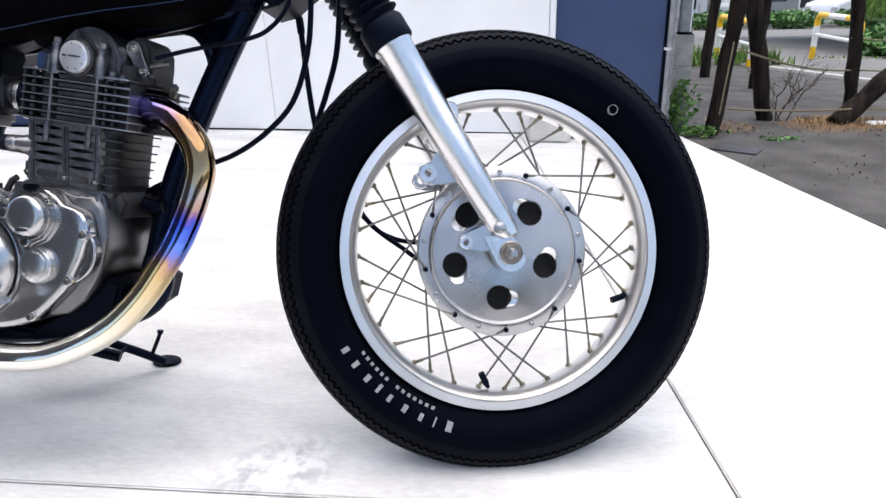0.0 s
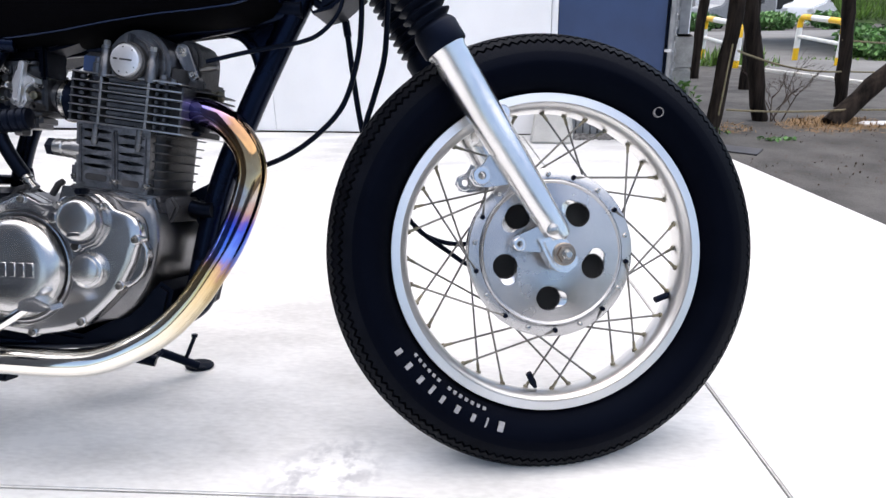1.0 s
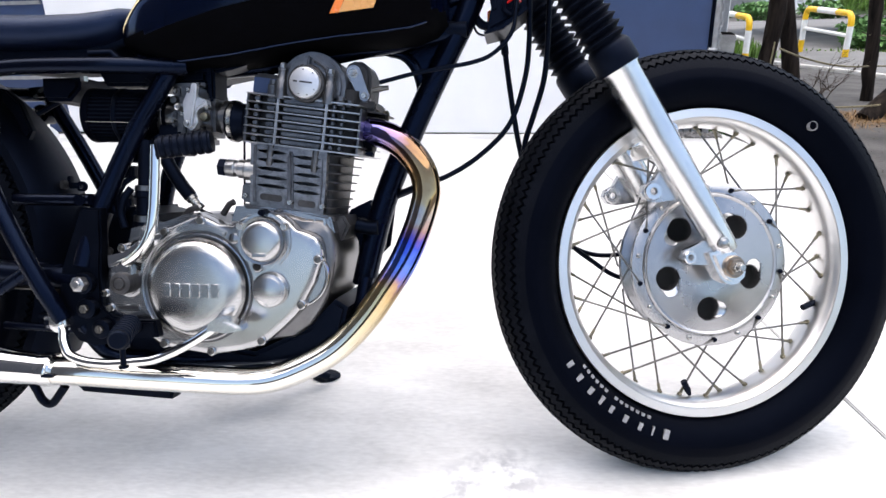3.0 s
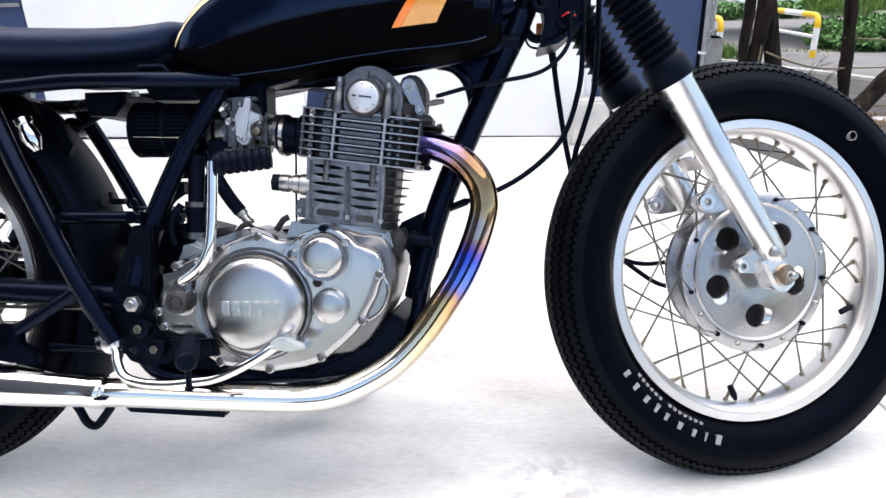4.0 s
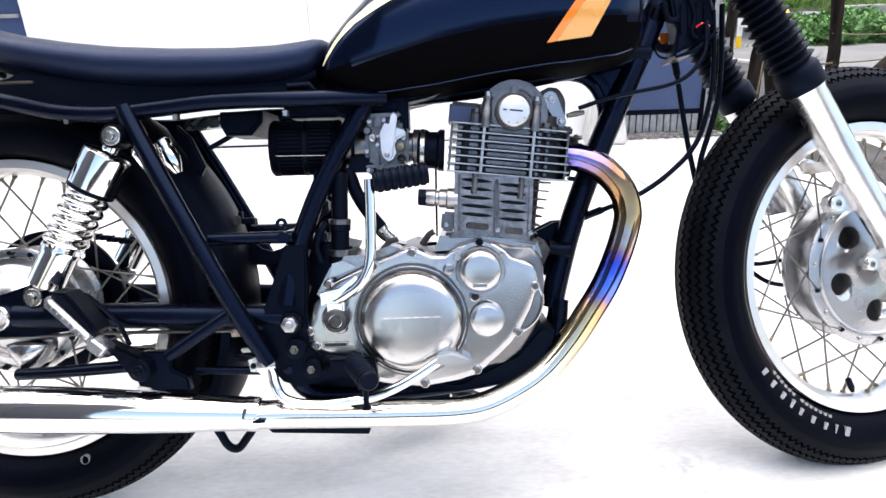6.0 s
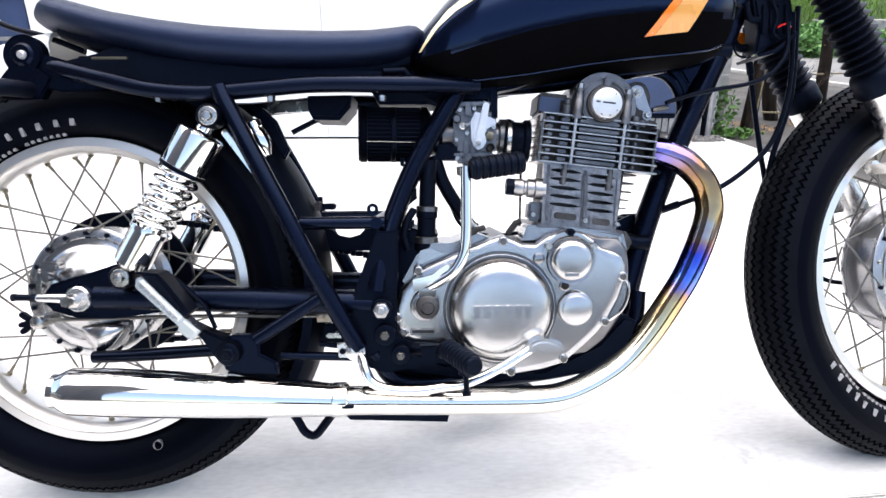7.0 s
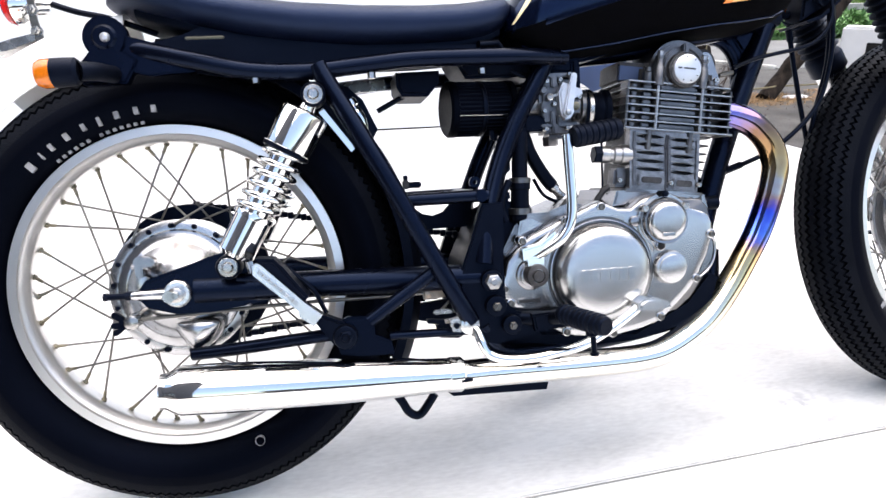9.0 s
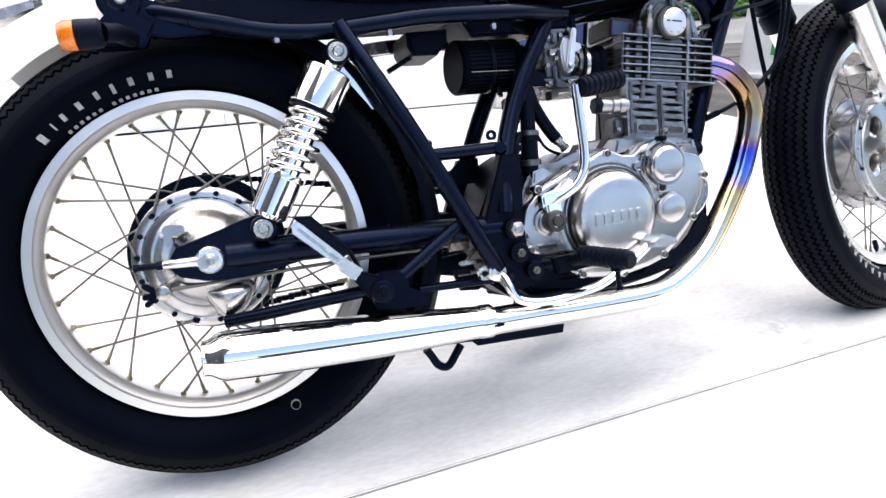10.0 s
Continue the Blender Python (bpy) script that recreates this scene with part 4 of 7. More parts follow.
# oil filter cap on its web
FC = (0.735, 0.3945)
part("cap_web", plate(ring_pts((FC[0] - 0.001, FC[1]), 0.0415, 32, -45, 225) + [(0.712, 0.36), (0.7175, 0.3475), (0.7275, 0.344), (0.737, 0.349), (0.7575, 0.3575)], -0.1165, -0.1, bevel=0.004), POLISH, engine)
part("filter_cap", lathe([(0, -0.1318), (0.02, -0.1315), (0.0265, -0.1305), (0.0298, -0.1275), (0.031, -0.123), (0.0315, -0.112)], 56, c=(FC[0], 0, FC[1])), TURNPOL, engine, "polished oil filter cap")
part("filter_cap_rim", lathe([(0.0315, -0.114), (0.0365, -0.1185), (0.035, -0.1225), (0.0313, -0.122)], 56, c=(FC[0], 0, FC[1])), CASE, engine)
for a in (32, 148):
    part("cap_screw", screw((FC[0] + 0.0395 * math.cos(radians(a)), FC[1] + 0.0395 * math.sin(radians(a))), 0.0052, -0.1235, -0.11), STEEL, engine)
part("cap_plug", box(0.7295, 0.7405, -0.123, -0.1, 0.4315, 0.4405, 0.002), SATIN, engine)
part("cap_mark", box(0.7235, 0.7445, -0.1322, -0.129, 0.3715, 0.3775, 0.0008, 1), CASE, engine)
part("inspection_cap", lathe([(0, -0.1245), (0.0185, -0.1242), (0.0203, -0.1235), (0.0208, -0.1205), (0.0245, -0.1195), (0.0266, -0.1165), (0.0272, -0.1)], 48, c=(0.7432, 0, 0.3212)), TURNPOL, engine, "small round cover")
part("oil_window_ring", disc((0.7265, 0.356), 0.0085, -0.119, -0.11, 0.002, 20), CASE, engine)
part("oil_window", disc((0.7265, 0.356), 0.006, -0.1205, -0.11, 0.001, 20), DARKGAP, engine)
part("case_plug", disc((0.6885, 0.3965), 0.0085, -0.1145, -0.1, 0.002, 20), CASE, engine)
for c in ((0.816, 0.3675), (0.7895, 0.299), (0.727, 0.2428), (0.6475, 0.224), (0.572, 0.2335), (0.477, 0.309), (0.5085, 0.3792), (0.6355, 0.4225), (0.578, 0.4045), (0.486, 0.286)):
    part("case_boss", disc(c, 0.0074, -0.1105, -0.09, 0.002, 20), POLISH, engine)
    part("case_screw", screw(c, 0.005, -0.115, -0.107), SPOKE, engine)
part("kick_boss", join(disc((0.519, 0.3265), 0.0235, -0.112, -0.09, 0.004), disc((0.519, 0.3265), 0.018, -0.118, -0.11, 0.002)), CASE, engine)
part("cover_bar", box(0.4955, 0.5345, -0.1095, -0.105, 0.2825, 0.2925, 0.0008, 1), CASE, engine)
part("cover_bar", box(0.4985, 0.5315, -0.1102, -0.107, 0.285, 0.29, 0.0004, 1), CASTDK, engine)
part("rear_case_top", plate([(0.484, 0.36), (0.506, 0.4), (0.528, 0.418), (0.56, 0.418), (0.6, 0.432), (0.62, 0.425), (0.55, 0.398), (0.5, 0.34)], -0.08, 0.05, bevel=0.003), CASE, engine)
part("case_web", plate([(0.507, 0.385), (0.512, 0.408), (0.528, 0.412), (0.548, 0.402)], -0.092, -0.07, bevel=0.003), POLISH, engine)
part("case_fitting", tube([(0.648, -0.06, 0.43), (0.66, -0.062, 0.446), (0.668, -0.062, 0.45)], 0.005, 10), CASTDK, engine)
part("case_fitting", tube([(0.588, -0.07, 0.425), (0.598, -0.07, 0.437), (0.612, -0.07, 0.441)], 0.0045, 10), CASTDK, engine)
part("breather_tube", lathe_along([(0, 0), (0.016, 0), (0.0175, 0.003), (0.0175, 0.02), (0.0145, 0.022), (0.0145, 0.05), (0.0165, 0.052), (0.0165, 0.066), (0.0125, 0.068), (0.0125, 0.14), (0, 0.14)], (0.52, -0.061, 0.405), (0.04, 0, 1), 24), PLASTIC, engine, "black stacked hose")
# starter kick lever, folded up along the case
kick = part("kick_lever", tube(smooth_path([(0.526, -0.128, 0.359), (0.541, -0.134, 0.368), (0.56, -0.141, 0.382), (0.573, -0.142, 0.403), (0.578, -0.14, 0.43), (0.579, -0.134, 0.48), (0.579, -0.129, 0.533)]), 0.0078, 16), CHROME, bike, "chromed kick start lever")
part("kick_clamp", join(plate([(0.502, 0.352), (0.549, 0.372), (0.561, 0.384), (0.551, 0.392), (0.529, 0.376), (0.501, 0.37)], -0.138, -0.119, bevel=0.003), lathe([(0, -0.139), (0.012, -0.139), (0.0155, -0.136), (0.0155, -0.106)], 20, c=(0.522, 0, 0.329)), plate([(0.511, 0.327), (0.534, 0.328), (0.535, 0.356), (0.509, 0.358)], -0.134, -0.116, bevel=0.003)), CHROME, kick)
# raised black crescent, painted shade of the recess round the shaft
part("kick_shade", plate(ring_pts((0.522, 0.329), 0.0245, 20, 110, 285) + list(reversed(ring_pts((0.522, 0.329), 0.0165, 20, 110, 285))), -0.1105, -0.1, bevel=0.0008), SATIN, engine, "dark crescent standing in for shade beside the kick shaft")
part("kick_shaft", join(lathe([(0, -0.144), (0.008, -0.144), (0.009, -0.142), (0.009, -0.126)], 12, c=(0.522, 0, 0.329)), lathe([(0.01, -0.142), (0.016, -0.14), (0.0175, -0.134), (0.0175, -0.106)], 24, c=(0.522, 0, 0.329))), CASTDK, kick)
prof = [(0, 0), (0.0135, 0), (0.015, 0.003)]
for k in range(7):
    prof += [(0.015, 0.004 + 0.0105 * k), (0.0168, 0.0055 + 0.0105 * k), (0.0168, 0.0115 + 0.0105 * k), (0.015, 0.013 + 0.0105 * k)]
prof += [(0.015, 0.079), (0.0, 0.081)]
part("kick_rubber", lathe_along(prof, (0.5855, -0.135, 0.529), (1, 0.2, 0.13), 24), PLASTIC, kick, "ribbed black rubber")

# exhaust
pipe_pts = [(0.875, -0.0372, 0.5595), (0.896, -0.041, 0.5555), (0.918, -0.045, 0.5465), (0.936, -0.047, 0.5335), (0.953, -0.049, 0.5145), (0.9635, -0.05, 0.4955), (0.968, -0.051, 0.4745), (0.967, -0.052, 0.4545), (0.955, -0.053, 0.4125), (0.933, -0.055, 0.3605), (0.907, -0.057, 0.318), (0.877, -0.06, 0.2745), (0.837, -0.067, 0.231), (0.794, -0.0768, 0.2025), (0.742, -0.0867, 0.181), (0.692, -0.0957, 0.1755), (0.607, -0.1043, 0.178), (0.52, -0.1105, 0.1815), (0.434, -0.1199, 0.1865), (0.375, -0.125, 0.188)]
exhaust = part("exhaust_pipe", tube(smooth_path(pipe_pts, 8), 0.0216, 32, along=True), HEAT, bike, "steel exhaust pipe blued and gilded by heat")
muf = [(0.4, 0.0225), (0.398, 0.0242), (0.378, 0.0247), (0.36, 0.0254), (0.3, 0.0288), (0.22, 0.0325), (0.13, 0.0345), (0.06, 0.035), (0.004, 0.0345), (-0.006, 0.031), (-0.014, 0.026), (-0.018, 0.0245), (-0.024, 0.0242)]
ax0, ax1 = Vector((-0.02, -0.142, 0.2155)), Vector((0.4, -0.126, 0.19))
prof = [(r, (u + 0.024)) for u, r in reversed(muf)]
muffler = part("muffler", lathe_along([(0, 0.03), (0.0205, 0.03), (0.0205, 0.0)] + prof + [(0, 0.424)], ax0, ax1 - ax0, 48), CHROME, bike, "bright chromed tapered muffler")
part("tail_pipe", lathe_along([(0, 0.012), (0.02, 0.0115), (0.0205, -0.001), (0.0225, 0.0)], ax0, ax1 - ax0, 32), DARKGAP, muffler)
part("pipe_clamp", lathe_along([(0.0244, 0.4005), (0.0256, 0.4015), (0.026, 0.4035), (0.026, 0.4185), (0.0256, 0.4205), (0.0225, 0.4215)], ax0, ax1 - ax0, 40), CHROME, muffler)
part("clamp_bolt", tube([(0.396, -0.1485, 0.1872), (0.413, -0.147, 0.1862)], [0.0042, 0.0026], 10), SATIN, muffler)

# brake pedal
pedal = part("brake_pedal", tube(smooth_path([(0.424, -0.15, 0.268), (0.432, -0.158, 0.256), (0.437, -0.164, 0.241), (0.447, -0.167, 0.224), (0.468, -0.168, 0.2155), (0.495, -0.168, 0.2125), (0.522, -0.168, 0.213), (0.552, -0.168, 0.217), (0.58, -0.168, 0.221), (0.608, -0.168, 0.2315), (0.64, -0.168, 0.248), (0.664, -0.168, 0.263), (0.68, -0.167, 0.274)]), 0.0072, 14), CHROME, bike, "bent chromed brake pedal", at=Matrix.Translation((-0.006, 0.02, -0.003)))
part("pedal_pad", plate([(0.672, 0.27), (0.674, 0.281), (0.684, 0.2875), (0.7, 0.2885), (0.722, 0.279), (0.725, 0.272), (0.7, 0.267)], -0.185, -0.155, bevel=0.0045), FORKM, pedal)
part("pedal_boss", join(disc((0.422, 0.268), 0.0145, -0.157, -0.12, 0.0012), disc((0.422, 0.268), 0.0098, -0.1605, -0.15, 0.001, 28), plate([(0.394, 0.276), (0.409, 0.28), (0.41, 0.257), (0.397, 0.258)], -0.152, -0.138, bevel=0.003)), FORKM, pedal)
part("pedal_clamp_bolt", disc((0.4025, 0.268), 0.0045, -0.1555, -0.15, 0.001, 14), SATIN, pedal)
part("pedal_stop", join(lathe_along([(0, 0), (0.009, 0), (0.01, 0.002), (0.01, 0.01), (0.004, 0.012), (0.004, 0.034), (0.0065, 0.035), (0.0065, 0.039), (0, 0.039)], (0.578, -0.238, 0.266), (0.04, 0, -1), 14)), SATIN, pedal)

# ---- frame ----
def mirrored(name, pts, r, mat, label="", n=6, smooth=True):
    for s in (-1, 1):
        P = [(u, s * w, v) for u, w, v in pts]
        part(name, tube(smooth_path(P, n) if smooth else P, r, 18), mat, bike, label)


mirrored("seat_stay", [(0.226, 0.116, 0.648), (0.236, 0.12, 0.626), (0.273, 0.131, 0.556), (0.313, 0.137, 0.479), (0.352, 0.139, 0.4), (0.39, 0.136, 0.325), (0.42, 0.128, 0.268)], 0.0135, BLACK, "black frame stay")
mirrored("frame_stay", [(0.573, 0.066, 0.658), (0.5635, 0.068, 0.638), (0.548, 0.07, 0.612), (0.52, 0.073, 0.566), (0.493, 0.078, 0.512), (0.472, 0.087, 0.46), (0.456, 0.1, 0.41), (0.446, 0.114, 0.35)], 0.0148, BLACK, "black frame stay")
mirrored("seat_rail", [(-0.03, 0.085, 0.683), (-0.01, 0.096, 0.68), (0.06, 0.108, 0.662), (0.13, 0.11, 0.646), (0.206, 0.112, 0.641), (0.286, 0.112, 0.647), (0.368, 0.112, 0.653), (0.5, 0.11, 0.652), (0.6, 0.07, 0.655)], 0.0125, BLACK, "black seat rail")
mirrored("cross_rail", [(0.335, 0.108, 0.452), (0.46, 0.108, 0.452)], 0.0095, BLACK, smooth=False)
part("cross_tube", tube([(0.448, -0.12, 0.452), (0.448, 0.12, 0.452)], 0.009, 14), BLACK, bike)
mirrored("cradle_tube", [(0.868, 0.02, 0.33), (0.86, 0.03, 0.28), (0.836, 0.036, 0.243), (0.78, 0.042, 0.216), (0.67, 0.05, 0.2), (0.54, 0.07, 0.198), (0.47, 0.09, 0.21), (0.44, 0.11, 0.26)], 0.0125, BLACK, "black cradle tube")
SPINE = Matrix.Translation((-0.006, 0.036, 0.004))
part("down_tube", tube(smooth_path([(1.06, -0.006, 0.83), (1.022, -0.01, 0.735), (0.996, -0.014, 0.68), (0.945, -0.021, 0.568), (0.9, -0.026, 0.455), (0.876, -0.026, 0.37), (0.862, -0.026, 0.31)]), 0.0195, 24), BLACK, bike, "thick black down tube", at=SPINE)
part("top_tube", tube([(0.6, 0, 0.7), (1.02, 0, 0.78)], 0.024, 20), BLACK, bike, at=SPINE)
part("head_pipe", tube([(1.095, 0, 0.8), (1.04, 0, 0.9)], 0.028, 24), BLACK, bike, at=SPINE)
part("head_gusset", plate([(0.99, 0.69), (0.965, 0.66), (0.945, 0.69), (0.93, 0.688), (0.9, 0.682), (0.88, 0.69), (0.9, 0.705), (1.02, 0.76), (1.035, 0.74)], -0.02, 0.02, bevel=0.004), BLACK, bike, at=SPINE)
part("gusset_web", tube(smooth_path([(0.9, -0.012, 0.688), (0.926, -0.012, 0.68), (0.945, -0.012, 0.66), (0.955, -0.01, 0.63), (0.953, -0.008, 0.6)]), 0.009, 12), BLACK, bike, at=SPINE)
part("gusset_plate", plate([(0.895, 0.692), (0.926, 0.682), (0.945, 0.662), (0.954, 0.632), (0.953, 0.598), (0.962, 0.612), (0.985, 0.662), (1.0, 0.698), (0.95, 0.704)], -0.014, -0.006, bevel=0.001), BLACK, bike, "black curved gusset", at=SPINE)
part("tank_rail", tube(smooth_path([(0.62, -0.03, 0.655), (0.75, -0.035, 0.665), (0.86, -0.035, 0.683), (0.94, -0.03, 0.697), (1.0, -0.02, 0.712)]), 0.012, 14), BLACK, bike, at=SPINE)
part("steering_stop", join(tube([(0.985, -0.022, 0.717), (1.028, -0.022, 0.717)], 0.013, 16)), PLASTIC, bike, "black rubber stop", at=SPINE)
mirrored("engine_mount", [(0.885, 0.01, 0.41), (0.868, 0.01, 0.41), (0.85, 0.01, 0.414)], 0.012, SATIN)
for w in (-0.012, 0.03):
    part("front_mount_plate", plate([(0.905, 0.45), (0.871, 0.449), (0.837, 0.433), (0.832, 0.42), (0.838, 0.4), (0.85, 0.38), (0.85, 0.362), (0.875, 0.35), (0.895, 0.37)], w, w + 0.006), SATIN, bike, "black engine mount plate", at=SPINE)
for c in ((0.847, 0.414), (0.872, 0.418), (0.868, 0.376)):
    part("mount_bolt", hexbolt(c, 0.0075, -0.02, -0.01), SATIN, bike, at=SPINE)
# pivot plates
piv = [(0.448, 0.44), (0.4795, 0.44), (0.479, 0.383), (0.476, 0.347), (0.477, 0.291), (0.4926, 0.2744), (0.557, 0.262), (0.553, 0.2477), (0.52, 0.24), (0.49, 0.232), (0.46, 0.227), (0.435, 0.235), (0.415, 0.26), (0.406, 0.3), (0.4104, 0.3417), (0.4315, 0.3965)]
for s in (-1, 1):
    part("pivot_plate", plate(piv, s * 0.118, s * 0.1, bevel=0.003), SATIN, bike, "black pivot plate")
part("pivot_bolt", join(hexbolt((0.4545, 0.326), 0.0118, -0.143, -0.13, False)), FIN, bike, "steel pivot bolt")
part("pivot_washer", disc((0.4545, 0.326), 0.016, -0.1295, -0.11, 0.0012), SATIN, bike)
part("plate_boss", disc((0.4588, 0.2878), 0.0155, -0.131, -0.11, 0.0015), SATIN, bike)
part("plate_bolt", hexbolt((0.4588, 0.2878), 0.0068, -0.138, -0.13, False), SPOKE, bike, "dull bolt head")
part("plate_boss", disc((0.4817, 0.2571), 0.0145, -0.131, -0.11, 0.0015), SATIN, bike)
part("plate_bolt", hexbolt((0.4817, 0.2571), 0.0062, -0.137, -0.13, False), SPOKE, bike, "dull bolt head")
# black plate added as the shade behind the gearbox
part("gearbox_shade_plate", plate([(0.42, 0.34), (0.46, 0.42), (0.5, 0.44), (0.54, 0.43), (0.52, 0.39), (0.49, 0.34), (0.5, 0.27), (0.56, 0.22), (0.47, 0.2), (0.42, 0.24)], -0.06, 0.06, bevel=0.004), SATIN, bike, "near-black plate standing in for the shade behind the gearbox")
# rider's footrest
prof = [(0, 0), (0.012, 0.0), (0.0135, 0.003)]
for k in range(8):
    prof += [(0.0135, 0.006 + 0.01 * k), (0.0155, 0.0075 + 0.01 * k), (0.0155, 0.0115 + 0.01 * k), (0.0135, 0.013 + 0.01 * k)]
prof += [(0.0135, 0.09), (0.011, 0.093), (0, 0.093)]
foot = part("footrest", join(tube([(0.5, -0.11, 0.262), (0.54, -0.13, 0.262), (0.553, -0.165, 0.272)], 0.011, 12), plate([(0.51, 0.272), (0.575, 0.275), (0.58, 0.25), (0.515, 0.245)], -0.14, -0.125, bevel=0.003)), SATIN, bike, "folding footrest")
part("footrest_rubber", lathe_along(prof, (0.548, -0.158, 0.274), (0.4, -1, -0.06), 20), PLASTIC, foot, "ribbed black rubber")

# swingarm
for s in (-1, 1):
    arm = part("swingarm", tube(smooth_path([(0.03, s * 0.098, 0.345), (0.12, s * 0.098, 0.342), (0.25, s * 0.1, 0.338), (0.44, s * 0.1, 0.33)]), 0.0195, 22), BLACK, bike, "black swingarm tube")
    ends = [(-0.045, 0.352), (-0.035, 0.365), (-0.006, 0.374), (0.03, 0.384), (0.062, 0.394), (0.085, 0.398), (0.1, 0.388), (0.105, 0.362), (0.15, 0.355), (0.15, 0.325), (0.1, 0.318), (0.05, 0.312), (0.0, 0.314), (-0.035, 0.325), (-0.046, 0.338)]
    part("axle_plate", plate(ends, s * 0.107, s * 0.086, bevel=0.005), BLACK, arm)
part("axle_slot", join(tube([(0.09, -0.107, 0.358), (0.125, -0.111, 0.357)], 0.007, 12), tube([(0.09, -0.107, 0.345), (0.125, -0.111, 0.344)], 0.006, 12)), BLACK, bike)
# axle and chain adjuster
adj = part("rear_axle", hexbolt((0.008, 0.344), 0.0115, -0.147, -0.133, False), STEEL, bike, "steel rear axle nut", at=Matrix.Translation((0, 0.018, 0)))
part("chain_adjuster", join(lathe_along([(0, 0), (0.0048, 0), (0.0062, 0.002), (0.0068, 0.02), (0.0085, 0.05), (0.0115, 0.062), (0, 0.07)], (-0.054, -0.126, 0.3455), (1, 0, -0.02), 24), lathe([(0.0, -0.134), (0.0165, -0.134), (0.019, -0.131), (0.019, -0.12), (0, -0.12)], 36, c=(0.008, 0, 0.344))), FORKM, adj, "bright adjuster eye and rod")
part("adjuster_bolt", join(tube([(-0.09, -0.124, 0.3465), (-0.05, -0.124, 0.3455)], 0.0048, 12), lathe_along([(0, 0), (0.0065, 0), (0.0065, 0.009), (0, 0.009)], (-0.062, -0.124, 0.346), (1, 0, 0), 6), lathe_along([(0, 0), (0.006, 0), (0.006, 0.005), (0, 0.005)], (-0.091, -0.124, 0.3465), (1, 0, 0), 6)), SATIN, adj)
part("brake_rod_nut", join(disc((-0.06, 0.307), 0.0105, -0.104, -0.07, 0.003, 20)), STEEL, bike)
part("wing_nut", join(capsule((-0.074, 0.313), (-0.082, 0.319), 0.0042, -0.101, -0.094), capsule((-0.072, 0.306), (-0.084, 0.304), 0.004, -0.101, -0.094), capsule((-0.074, 0.3), (-0.082, 0.294), 0.0042, -0.101, -0.094)), SATIN, bike)
part("brake_spring_bracket", join(box(0.368, 0.405, -0.1, -0.092, 0.277, 0.284, 0.002), tube([(0.37, -0.08, 0.262), (0.415, -0.08, 0.262)], 0.004, 8), tube([(0.38, -0.09, 0.28), (0.4, -0.09, 0.3)], 0.003, 8)), STEEL, bike)
part("lower_stay", tube([(0.3, -0.1, 0.252), (0.42, -0.1, 0.248)], 0.0065, 12), BLACK, bike)
# passenger footrest hanger
part("hanger_tube", tube([(0.27, -0.13, 0.283), (0.372, -0.125, 0.348)], 0.0098, 16), BLACK, bike, "black hanger tube")
part("hanger_plate", plate([(0.222, 0.286), (0.24, 0.293), (0.266, 0.292), (0.277, 0.2775), (0.277, 0.264), (0.3, 0.252), (0.303, 0.233), (0.2557, 0.2345), (0.2265, 0.24), (0.219, 0.262)], -0.138, -0.124, bevel=0.003), BLACK, bike, "black hanger plate")
part("hanger_bolt", join(disc((0.236, 0.268), 0.0165, -0.147, -0.13), hexbolt((0.236, 0.268), 0.0095, -0.155, -0.145, False)), SATIN, bike)
part("torque_rod", tube([(0.014, -0.086, 0.25), (0.08, -0.1, 0.255), (0.22, -0.122, 0.268)], 0.0095, 14), BLACK, bike, "black torque rod")
peg = part("passenger_footrest", join(plate([(0.1213, 0.373), (0.122, 0.3845), (0.1265, 0.388), (0.132, 0.3865), (0.1854, 0.3309), (0.1775, 0.3185)], -0.197, -0.182, bevel=0.0042), plate([(0.1854, 0.3309), (0.2085, 0.3113), (0.1957, 0.2968), (0.1776, 0.3118), (0.1779, 0.319)], -0.1985, -0.17, bevel=0.004)), FORKM, bike, "folded bright passenger footrest", at=Matrix.Translation((-0.002, 0.018, -0.004)))
part("peg_inset", plate([(0.1275, 0.3765), (0.1305, 0.3808), (0.1785, 0.3305), (0.1755, 0.3265)], -0.1985, -0.196, bevel=0.0006), HUBM, peg)
for k in range(6):
    q = 0.12 + 0.15 * k
    part("peg_ridge", tube([(0.1285 + 0.0475 * q, -0.199, 0.3775 - 0.05 * q), (0.1312 + 0.0475 * q, -0.199, 0.3802 - 0.05 * q)], 0.0011, 6), CASE, peg)
part("footrest_rubber", plate([(0.126, 0.394), (0.15, 0.392), (0.161, 0.38), (0.192, 0.337), (0.184, 0.329), (0.132, 0.384)], -0.192, -0.15, bevel=0.005), PLASTIC, peg, "black rubber tread")
part("peg_loop", tube(smooth_path([(0.1393, -0.14, 0.3815), (0.1539, -0.14, 0.38), (0.175, -0.14, 0.361), (0.1939, -0.14, 0.3415), (0.2009, -0.14, 0.3313), (0.2123, -0.14, 0.3033)]), 0.0035, 8), SATIN, peg)
part("peg_knuckle", join(plate([(0.19, 0.314), (0.205, 0.306), (0.236, 0.292), (0.25, 0.27), (0.236, 0.252), (0.219, 0.262), (0.196, 0.296)], -0.165, -0.14, bevel=0.004), disc((0.2365, 0.2715), 0.0175, -0.17, -0.14, 0.004)), SATIN, peg)
part("knuckle_bolt", hexbolt((0.2365, 0.2715), 0.0098, -0.174, -0.168, False), SATIN, peg)
rod = part("brake_rod", tube([(-0.06, -0.088, 0.308), (0.14, -0.09, 0.312), (0.2067, -0.094, 0.3125), (0.355, -0.096, 0.311)], 0.0028, 10), SPOKE, bike, "thin steel brake rod")
